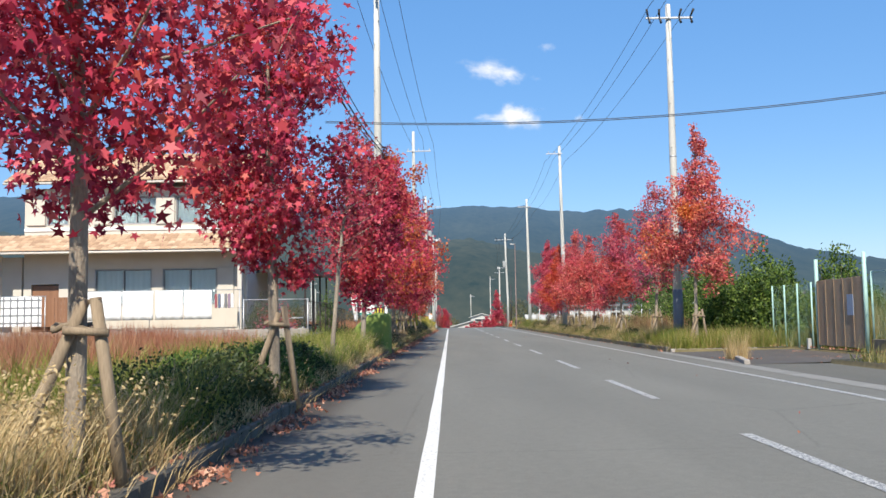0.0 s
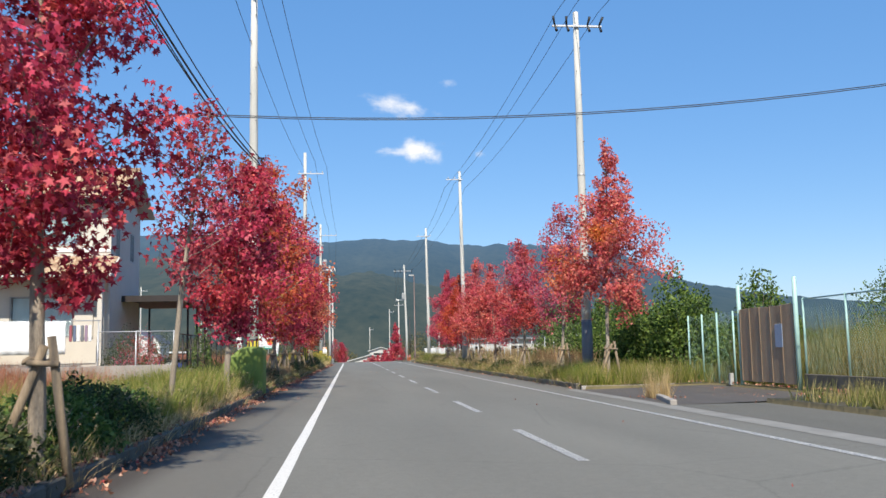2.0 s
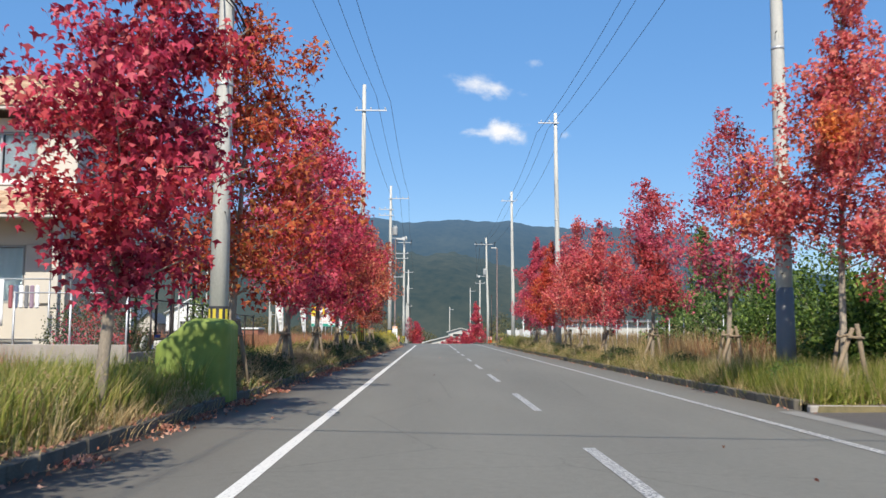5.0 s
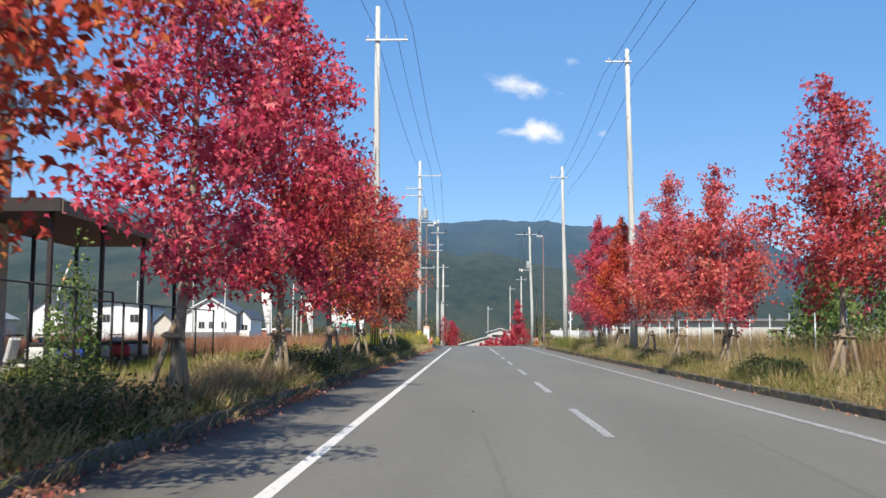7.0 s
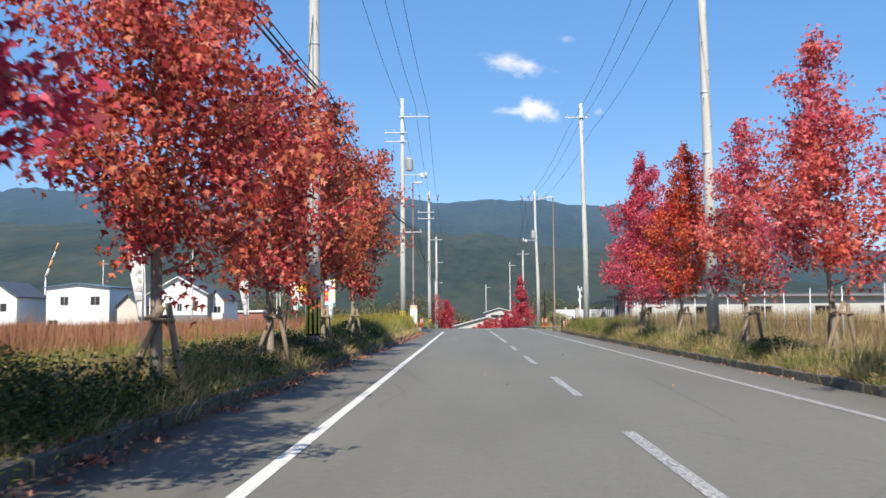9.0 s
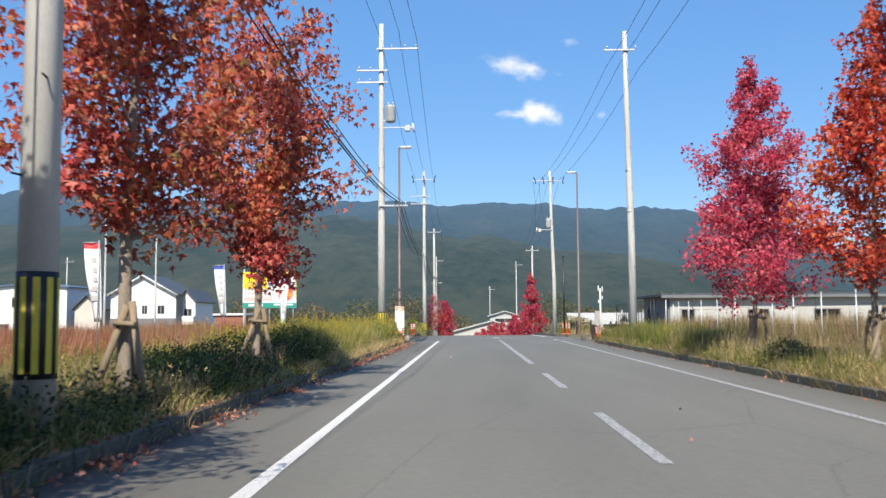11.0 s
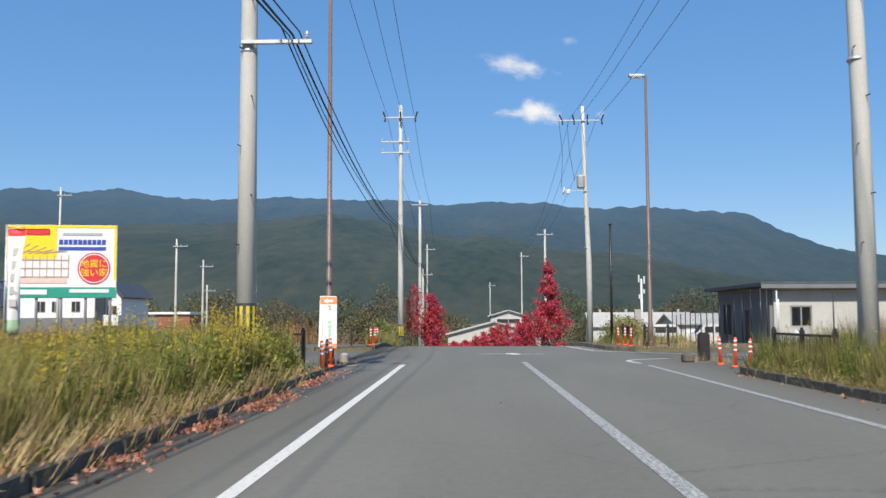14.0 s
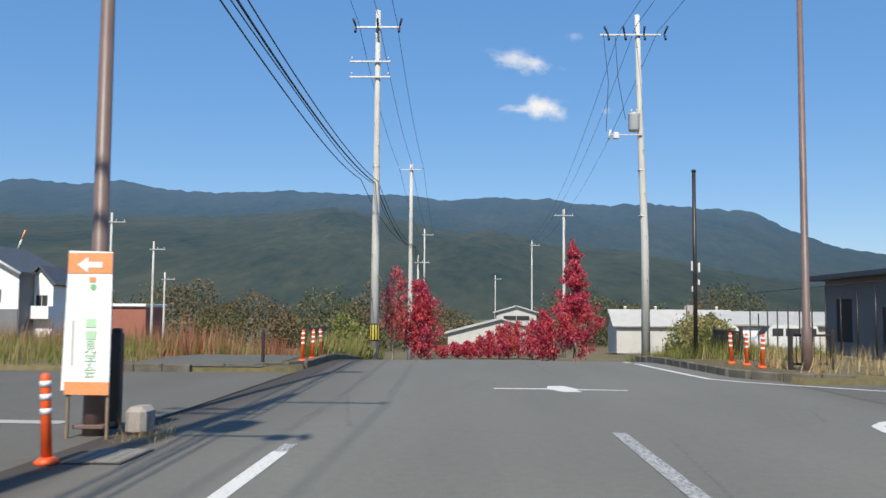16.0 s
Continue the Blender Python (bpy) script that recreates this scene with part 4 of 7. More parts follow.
for i, (fx, ftop, fr) in enumerate([(-0.7, -1.75, 0.7), (0.5, -1.5, 0.75), (1.6, -1.25, 0.8), (2.6, -0.75, 0.9), (3.5, -0.35, 0.9), (4.4, 0.3, 1.0), (5.3, 0.6, 1.05), (6.3, 0.55, 1.1), (7.3, 0.85, 1.15), (8.4, 0.9, 1.2)]):
    fy = 182 + 2.5 * math.sin(i * 2.1)
    maple(fx, fy, ftop, prof(fy) + 0.12, fr, LEAF_CRIMSON if i % 3 else LEAF_ROSE, 510 + i, 1100, kind="diamond", size=0.17, label="red autumn street tree far down the road", trunk=0.06, group="far street trees", cone=0.75)


def blades(n, xy, fz, height, width, lean, rng, hvar=0.4, straight_blades=False):
    """Grass blades rooted at xy: bent, tapering strips."""
    zr = np.array([fz(a, b) for a, b in xy])
    lump = np.array([noise.noise(Vector((a * 0.9, b * 0.9, height))) for a, b in xy])
    h = height * (1 - hvar + 2 * hvar * rng.random(n)) * (1 + 0.55 * lump)
    a = rng.random(n) * 2 * math.pi
    ln = lean * (0.3 + rng.random(n)) * h
    d = np.stack([np.cos(a), np.sin(a)], 1)
    s = np.stack([-np.sin(a + 0.7), np.cos(a + 0.7)], 1) * (width * (0.6 + 0.8 * rng.random(n)))[:, None] / 2
    base = np.concatenate([xy, zr[:, None] - 0.02], 1)
    v = np.zeros((n, 5, 3))
    v[:, 0] = base
    v[:, 0, :2] -= s
    v[:, 1] = base
    v[:, 1, :2] += s
    m = base.copy()
    m[:, :2] += d * (ln * 0.35)[:, None]
    m[:, 2] += h * 0.58
    v[:, 2] = m
    v[:, 2, :2] -= s * 0.75
    v[:, 3] = m
    v[:, 3, :2] += s * 0.75
    e = base.copy()
    e[:, :2] += d * ln[:, None]
    e[:, 2] += h
    v[:, 4] = e
    if straight_blades:
        w = v[:, (0, 1, 4)]
        w[:, :2, :2] += 0.25 * (w[:, :2, :2] - base[:, None, :2])
        return w.reshape(-1, 3), np.arange(3 * n).reshape(n, 3)
    k = (np.arange(n) * 5)[:, None]
    f = np.concatenate([k + np.array([[0, 1, 3]]), k + np.array([[0, 3, 2]]), k + np.array([[2, 3, 4]])], 0)
    return v.reshape(-1, 3), f


def grass(name, label, n, x0, x1, y0, y1, height, width, lean, mat, seed, clump=0.0, hvar=0.4, keep=None, category="grass"):
    rng = np.random.default_rng(seed)
    xy = np.stack([rng.uniform(x0, x1, n), rng.uniform(y0, y1, n)], 1)
    if clump:
        cen = np.stack([rng.uniform(x0, x1, max(1, n // 45)), rng.uniform(y0, y1, max(1, n // 45))], 1)
        on = rng.random(n) < 0.7
        xy[on] = cen[rng.integers(0, len(cen), on.sum())] + rng.normal(size=(on.sum(), 2)) * clump
        xy[:, 0] = np.clip(xy[:, 0], x0 + rng.random(n) * 0.04, x1)
        xy[:, 1] = np.clip(xy[:, 1], y0 + rng.random(n) * 0.2, y1)
    xy[:, 0] = [crowd(a, b) for a, b in xy]
    if keep:
        xy = xy[[keep(a, b) for a, b in xy]]
    v, f = blades(len(xy), xy, ground_z, height, width, lean, rng, hvar, name in ("field_grass", "tall_weeds") or x0 > 8 or y0 >= 80)
    return tagged(link_mesh(name, np_mesh(name, v, f), mat), label, category, "", "stuff")


def open_left(a, b):
    return not 108.7 < b < 119 and not -6.5 < a < -5.1


grass("verge_grass", "green and straw-coloured weeds along the kerb", 30000, -5.0, -2.32, -2, 46, 0.42, 0.014, 0.55, GRASS_GREEN, 1, 0.13, 0.4, lambda a, b: not 35 < b < 41.5 and not 10.6 < b < 19.2)
grass("verge_grass", "green and straw-coloured weeds along the kerb", 24000, -5.0, -2.32, 46, 84, 0.40, 0.014, 0.55, GRASS_GREEN, 2, 0.13, 0.4, lambda a, b: not 74.5 < b < 83)
grass("dry_grass", "pale dry foxtail grass on the verge", 22000, -4.4, -2.34, 0, 9.0, 0.5, 0.009, 0.5, GRASS_DRY, 3, 0.12)
grass("dry_grass", "pale dry foxtail grass on the verge", 9000, -4.6, -2.34, 19.2, 34, 0.5, 0.011, 0.5, GRASS_DRY, 4, 0.1)
grass("dry_grass", "pale dry foxtail grass on the verge", 15000, -4.6, -2.3, 41, 82, 0.48, 0.012, 0.5, GRASS_DRY, 5, 0.1, 0.4, lambda a, b: not 74.5 < b < 83)
grass("tall_weeds", "tall green weeds gone to straw on the verge", 25000, -5.0, -2.34, 80, 101.3, 0.72, 0.014, 0.4, GRASS_GREEN, 6, 0.14, 0.45)
grass("dry_grass", "pale dry grass among the weeds", 24000, -5.0, -2.3, 80, 102.0, 0.62, 0.011, 0.4, GRASS_DRY, 7, 0.12, 0.4)
grass("tall_weeds", "tall fresh green weeds on the verge", 26000, -5.0, -2.3, 80, 101.3, 0.74, 0.013, 0.3, GRASS_LUSH, 70, 0.16, 0.35)
grass("verge_grass", "green and straw-coloured weeds along the kerb", 30000, 8.5, 10.6, 32, 86, 0.42, 0.016, 0.5, GRASS_GREEN, 8, 0.14)
grass("dry_grass", "pale dry grass on the verge", 16000, 8.5, 11.8, 32, 86, 0.55, 0.014, 0.5, GRASS_DRY, 9, 0.14)
grass("tall_weeds", "tall green weeds gone to straw on the verge", 26000, 8.5, 10.6, 86, 104, 0.62, 0.015, 0.4, GRASS_GREEN, 10, 0.14, 0.45)
grass("verge_grass", "low green weeds on the verge", 5000, 10.0, 11.9, 6, 22.6, 0.36, 0.016, 0.5, GRASS_GREEN, 11, 0.14)
grass("verge_grass", "weeds round the junction corners", 900, 8.4, 12, 117.5, 128, 0.4, 0.016, 0.5, GRASS_DRY, 12, 0.14)
grass("verge_grass", "weeds beyond the junction", 7000, 8.6, 12, 124, 140, 0.45, 0.02, 0.4, GRASS_GREEN, 13, 0.2)
grass("verge_grass", "weeds beyond the junction", 3500, -2.7, -2.15, 123, 140, 0.6, 0.02, 0.4, GRASS_GREEN, 14, 0.2)
grass("field_grass", "rust-red dry grass over the field", 48000, -24, -6.6, 9, 38.3, 0.72, 0.016, 0.35, GRASS_RED, 15, 0.3, 0.35, open_left)
grass("field_grass", "rust-red dry grass over the field", 40000, -34, -6.6, 58, 108, 0.6, 0.03, 0.35, GRASS_RED, 16, 0.25, 0.35, open_left)
grass("field_grass", "rust-red dry grass over the field", 16000, -70, -30, 70, 140, 0.6, 0.06, 0.35, GRASS_RED, 17, 0.4, 0.35, open_left)
grass("field_grass", "yellow-green rough grass before the field", 16000, -6.8, -3.5, 47, 104, 0.36, 0.02, 0.4, GRASS_GREEN, 18, 0.2, 0.35, open_left)
grass("field_grass", "rough green grass beyond the side street", 34000, -30, -6, 118.7, 142, 0.5, 0.016, 0.4, GRASS_GREEN, 19, 0.3, 0.4)
grass("field_grass", "rust-red reeds beyond the side street", 5200, -22, -6.2, 122, 150, 0.95, 0.016, 0.25, GRASS_RED, 26, 0.3, 0.4)
grass("field_grass", "rust-red reeds beyond the side street", 450, -6.6, -5.9, 121, 150, 0.9, 0.03, 0.3, GRASS_RED, 27, 0.25, 0.4)
grass("field_grass", "tall dry reeds behind the fence", 34000, 12.3, 26, 44, 108, 0.95, 0.02, 0.35, GRASS_DRY, 20, 0.3, 0.4)
grass("field_grass", "tall brown and green reeds behind the fence", 26000, 12.2, 15.5, 56, 110, 0.95, 0.016, 0.3, GRASS_BROWN, 59, 0.3, 0.35)
grass("field_grass", "tall brown and green reeds behind the fence", 16000, 12.0, 15.5, 56, 110, 0.85, 0.016, 0.3, GRASS_GREEN, 60, 0.3, 0.35)
grass("field_grass", "tall green and straw weeds behind the fence", 44000, 12.6, 22, 8, 31, 1.45, 0.015, 0.3, GRASS_GREEN, 21, 0.3, 0.3)
grass("field_grass", "rust and straw reeds before the conifers", 2600, 10.3, 12.2, 40, 53, 0.95, 0.02, 0.35, GRASS_DRY, 56, 0.2, 0.4)
grass("field_grass", "rust and straw reeds before the conifers", 1800, 10.3, 12.2, 42, 53, 0.95, 0.02, 0.35, GRASS_RED, 57, 0.2, 0.4)
grass("field_grass", "rough grass round the bushes", 14000, 10.7, 14, 31.8, 60, 0.6, 0.02, 0.4, GRASS_GREEN, 22, 0.2, 0.4)


grass("verge_grass", "fresh green grass in a mound by the driveway", 9000, 8.3, 11.6, 31.9, 37, 0.55, 0.014, 0.5, GRASS_LUSH, 71, 0.2)
grass("dry_grass", "tuft of straw-coloured grass at the driveway corner", 420, 8.2, 8.75, 25.9, 27.0, 0.62, 0.009, 0.45, GRASS_DRY, 72, 0.12)
grass("verge_grass", "lush bright green grass on the verge", 38000, -4.8, -2.3, 8, 32, 0.6, 0.014, 0.5, GRASS_LUSH, 28, 0.16, 0.4, lambda a, b: a < -3.9 or not 10.6 < b < 18.8)
grass("dry_grass", "sunlit tuft of pale dry grass beside the pole", 1500, -3.0, -2.2, 34.9, 36.6, 0.42, 0.01, 0.5, GRASS_DRY, 74, 0.12)
grass("verge_grass", "lush bright green grass on the verge", 16000, -7.5, -2.5, 46, 84, 0.46, 0.014, 0.5, GRASS_LUSH, 29, 0.2, 0.4, lambda a, b: a < -5 or not 74.5 < b < 83)
grass("verge_weeds", "rust-brown dry weeds on the verge", 11000, -3.7, -2.3, 36, 51, 0.45, 0.013, 0.45, GRASS_BROWN, 30, 0.14)
grass("verge_grass", "yellow-green grass between the trees and the field", 9000, -9.0, -4.2, 49, 70, 0.42, 0.016, 0.45, GRASS_LUSH, 73, 0.2)
grass("verge_weeds", "rust-brown dry weeds on the verge", 7000, -4.8, -2.3, 56, 80, 0.5, 0.013, 0.45, GRASS_BROWN, 31, 0.14)


def goldenrod(x0, x1, y0, y1, n, seed, height=0.88):
    """Plumes of yellow bloom on leafy stems."""
    rng = np.random.default_rng(seed)
    xy = np.stack([rng.uniform(x0, x1, n), rng.uniform(y0, y1, n)], 1)
    xy[:, 0] = [crowd(a, b) for a, b in xy]
    v, f = blades(n, xy, ground_z, height, 0.02, 0.25, rng, 0.25)
    tips = v.reshape(n, 5, 3)[:, 4]
    link = tagged(link_mesh("goldenrod_stems", np_mesh("goldenrod_stems", v, f), GRASS_GREEN), "tall leafy goldenrod stems on the verge", "weeds", "", "stuff")
    m = 14
    c = np.repeat(tips, m, 0)
    t = rng.random(n * m)
    c[:, 2] -= t * 0.34
    c += rng.normal(size=c.shape) * (0.01 + 0.035 * t)[:, None]
    ob = link_mesh("goldenrod_blooms", leaves_mesh("goldenrod_blooms", c, 0.036, -0.3, "diamond", rng), GRASS_GOLD)
    tagged(ob, "yellow goldenrod plumes going over", "weeds", "", "stuff")
    c2 = np.repeat(xy, 13, 0)
    z = rng.uniform(0.05, height * 0.8, len(c2))
    c2 = np.concatenate([c2 + rng.normal(size=c2.shape) * 0.06, z[:, None] + 0.1], 1)
    ob = link_mesh("goldenrod_leaves", leaves_mesh("goldenrod_leaves", c2, 0.08, 0.6, "narrow", rng), WEED)
    tagged(ob, "green leaves of the roadside weeds", "weeds", "", "stuff")


goldenrod(-4.9, -2.35, 80, 101.2, 2300, 31, 0.92)
grass("dry_grass", "thin dry grass round the railing", 800, -3.6, -2.3, 101.3, 103.6, 0.26, 0.01, 0.5, GRASS_DRY, 23, 0.1)
grass("dry_grass", "dry grass at the street corner", 420, 8.1, 9.8, 108.2, 110.6, 0.22, 0.01, 0.5, GRASS_DRY, 76, 0.12)
grass("dry_grass", "dry grass round the notice board", 160, -2.35, -1.8, 108.0, 108.7, 0.24, 0.009, 0.5, GRASS_DRY, 75, 0.1)
grass("field_grass", "rough yellow-green grass behind the path", 22000, -16, -6.6, 96, 108.6, 0.6, 0.02, 0.4, GRASS_GREEN, 24, 0.2)
goldenrod(-6.5, -3.5, 64, 84, 60, 32)
grass("field_grass", "rust-red dry grass over the field", 26000, -17, -6.7, 58, 108, 0.85, 0.024, 0.35, GRASS_RED, 50, 0.25, 0.35, open_left)
goldenrod(8.6, 10.5, 86, 104, 300, 33)


def leafy_weeds(x0, x1, y0, y1, n, seed, height=0.5, size=0.07, mat=None, per=7):
    """Broad-leaved weeds: leaves up the stems in loose clumps."""
    rng = np.random.default_rng(seed)
    xy = np.stack([rng.uniform(x0, x1, n), rng.uniform(y0, y1, n)], 1)
    xy[:, 0] = [crowd(a, b) for a, b in xy]
    hh = height * rng.uniform(0.4, 1.15, n)
    c = np.repeat(np.concatenate([xy, np.array([ground_z(a, b) for a, b in xy])[:, None]], 1), per, 0)
    t = rng.random(n * per)
    c[:, 2] += t * np.repeat(hh, per)
    c[:, :2] += rng.normal(size=(n * per, 2)) * (0.05 + 0.07 * (1 - t))[:, None]
    ob = link_mesh("verge_weeds", leaves_mesh("verge_weeds", c, size * 1.5, 0.5, "narrow" if mat is None else "diamond", rng), mat or WEED)
    return tagged(ob, "leafy green and yellowing weeds on the verge", "weeds", "", "stuff")


def seed_heads(x0, x1, y0, y1, n, seed, height):
    """Fluffy foxtail heads nodding on thin stems."""
    rng = np.random.default_rng(seed)
    cen = np.stack([rng.uniform(x0, x1, n // 30), rng.uniform(y0, y1, n // 30)], 1)
    xy = cen[rng.integers(0, len(cen), n)] + rng.normal(size=(n, 2)) * 0.14
    xy[:, 0] = np.minimum(xy[:, 0], -2.08) if x1 < 0 else np.maximum(xy[:, 0], 8.3)
    xy[:, 0] = [crowd(a, b) for a, b in xy]
    v, f = blades(n, xy, ground_z, height, 0.006, 0.5, rng, 0.3)
    tips = v.reshape(n, 5, 3)[:, 4]
    mids = v.reshape(n, 5, 3)[:, 2]
    m = 6
    d = np.repeat(tips - mids, m, 0)
    t = rng.random(n * m)
    c = np.repeat(tips, m, 0) - d * (t * 0.3)[:, None] + rng.normal(size=(n * m, 3)) * 0.006
    vh = leaves_mesh("foxtail_heads", c, 0.03, -0.6, "diamond", rng)
    tagged(link_mesh("foxtail_heads", vh, GRASS_DRY), "fluffy straw-coloured foxtail heads", "grass", "", "stuff")
    tagged(link_mesh("foxtail_stems", np_mesh("foxtail_stems", v, f), GRASS_DRY), "thin straw-coloured foxtail stems", "grass", "", "stuff")


leafy_weeds(-4.9, -2.25, 2, 46, 2600, 34, 0.42, 0.045)
leafy_weeds(-4.9, -2.25, 46, 82, 2200, 35, 0.42, 0.045)
leafy_weeds(-3.0, -2.25, 80, 93, 260, 36, 0.6, 0.07)
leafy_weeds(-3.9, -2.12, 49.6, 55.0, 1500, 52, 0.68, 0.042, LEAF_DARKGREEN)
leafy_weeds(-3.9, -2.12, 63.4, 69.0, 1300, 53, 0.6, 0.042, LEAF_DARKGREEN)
# these two patches carry deep tree shade in their dark leaf colour
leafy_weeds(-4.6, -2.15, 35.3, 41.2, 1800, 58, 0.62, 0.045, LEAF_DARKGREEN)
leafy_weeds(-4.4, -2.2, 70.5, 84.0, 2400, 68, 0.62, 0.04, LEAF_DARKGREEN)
leafy_weeds(-2.3, -1.98, 34, 84, 1700, 54, 0.26, 0.045)
leafy_weeds(8.2, 8.5, 34, 104, 1000, 69, 0.24, 0.05)
leafy_weeds(-2.28, -2.02, 84, 102, 200, 55, 0.36, 0.06)
leafy_weeds(-3.1, -2.22, 92, 101.2, 620, 48, 0.95, 0.07)
goldenrod(-2.6, -2.16, 95.6, 99.0, 210, 49, 1.0)
leafy_weeds(8.45, 10.6, 32, 86, 2400, 37, 0.4, 0.07)
leafy_weeds(8.45, 8.9, 86, 103.5, 600, 38, 0.45, 0.07)
leafy_weeds(8.3, 10.5, 96, 104, 180, 39, 0.35, 0.06)
seed_heads(-4.6, -2.1, 1.5, 9.5, 1500, 41, 0.6)
seed_heads(-4.6, -2.1, 11, 84, 2400, 42, 0.55)
seed_heads(8.3, 11.5, 32, 88, 1500, 43, 0.6)
grass("kerb_grass", "dry grass hanging over the kerb", 7600, -2.27, -1.98, 1, 82, 0.28, 0.011, 1.0, GRASS_DRY, 44, 0.12)
grass("kerb_grass", "dry grass hanging over the kerb", 3200, -2.27, -2.0, 80, 101, 0.36, 0.011, 0.8, GRASS_DRY, 45, 0.14)
grass("kerb_grass", "green grass hanging over the kerb", 3600, -2.27, -2.02, 1, 104, 0.26, 0.012, 0.9, GRASS_GREEN, 46, 0.12)
grass("kerb_grass", "green grass hanging over the kerb", 4600, 8.14, 8.45, 32, 104, 0.28, 0.012, 1.0, GRASS_GREEN, 67, 0.12)
grass("kerb_grass", "dry grass hanging over the kerb", 7000, 8.14, 8.45, 32, 104, 0.28, 0.012, 1.0, GRASS_DRY, 47, 0.12)


def shrub(x, y, rx, ry, h, mat, seed, leaves=2600, size=0.045, label="low rounded evergreen shrub on the verge", droop=0.2, lumpy=0.28):
    """A clipped-then-overgrown bush: twigs and a lumpy shell of small leaves."""
    rng = np.random.default_rng(seed)
    x = crowd(x, y)
    z0 = ground_z(x, y)
    root = thing("shrub", (x, y, z0), label, "shrub", "verge shrubs")
    bm = bmesh.new()
    for k in range(9):
        a = k * 2.4
        add_tube(bm, [(0.05 * math.cos(a), 0.05 * math.sin(a), -0.03), (rx * 0.35 * math.cos(a), ry * 0.35 * math.sin(a), h * 0.45), (rx * 0.7 * math.cos(a), ry * 0.7 * math.sin(a), h * 0.8)], [0.015, 0.01, 0.004], 5, False)
    part("brushwood", bm, BARK, root, "", "stuff")
    d = rng.normal(size=(leaves, 3))
    d[:, 2] = np.abs(d[:, 2])
    d /= np.linalg.norm(d, axis=1)[:, None]
    lump = np.array([1 + lumpy * noise.noise(Vector(v) * 2.3 + Vector((seed, 0, 0))) for v in d])
    r = lump * (1 - 0.45 * rng.random(leaves) ** 2.2) * (1 + 0.05 * rng.normal(size=leaves))
    c = d * r[:, None] * np.array([rx, ry, h])
    link_mesh("leaves", leaves_mesh("leaves", c, size, droop, "diamond", rng), mat, root, "", "stuff")
    return root


for i, (sy, ln) in enumerate([(4.3, 1.4), (9.6, 1.7), (11.6, 1.5), (16.6, 1.6), (38.2, 1.5), (52.0, 1.8), (58.8, 1.7), (60.3, 1.3), (65.5, 1.7), (72.5, 1.8), (74.3, 1.4), (79.5, 1.7), (81.0, 1.2)]):
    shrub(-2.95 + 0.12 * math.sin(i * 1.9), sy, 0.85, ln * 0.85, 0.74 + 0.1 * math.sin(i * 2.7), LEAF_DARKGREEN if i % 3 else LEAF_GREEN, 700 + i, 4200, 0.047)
# dark bushes whose leaf colour also holds the shade under the trees
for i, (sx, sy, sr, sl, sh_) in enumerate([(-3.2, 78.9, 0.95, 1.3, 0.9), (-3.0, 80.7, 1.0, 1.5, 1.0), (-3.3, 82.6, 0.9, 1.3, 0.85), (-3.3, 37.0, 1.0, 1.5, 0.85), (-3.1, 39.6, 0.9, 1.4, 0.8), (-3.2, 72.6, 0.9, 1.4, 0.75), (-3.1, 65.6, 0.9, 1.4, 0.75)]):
    shrub(sx, sy, sr, sl, sh_, LEAF_DARKGREEN, 760 + i, 5600, 0.042, "dense dark-leaved shrub under the street trees, colour deepened for shade")
for i, sy in enumerate([35.0, 43.0, 50.5, 52.2, 58.0, 65.0, 71.0, 79.5, 86.5]):
    shrub(9.1, sy, 0.65, 1.2, 0.62, LEAF_DARKGREEN if i % 2 else LEAF_GREEN, 740 + i, 2400, 0.055)
for i, (bx, by, br, bh) in enumerate([(12.5, 35.4, 1.3, 3.1), (14.6, 32.2, 1.3, 2.0), (11.5, 37.2, 1.25, 2.4), (13.7, 37.6, 1.6, 2.6), (12.9, 41.6, 1.9, 3.1), (15.8, 40.5, 2.0, 2.3), (13.2, 46.0, 2.0, 3.2), (16.5, 46.0, 2.4, 2.0), (18.5, 42.5, 2.2, 1.6)]):
    shrub(bx, by, br, br, bh, LEAF_BUSH, 770 + i, 8500 if bx < 14.7 else 4000, 0.13, "large tangled green bush overgrown with creepers", 0.8, 0.5)
for i, (bx, by, br, bh) in enumerate([(13.4, 31.2, 0.75, 3.5), (14.2, 31.8, 0.7, 3.1), (21.9, 36.0, 2.2, 4.3)]):
    shrub(bx, by, br, br, bh, LEAF_BUSH, 790 + i, 7000 if br > 1 else 2600, 0.12, "leafy green tree top behind the gate", 0.8)


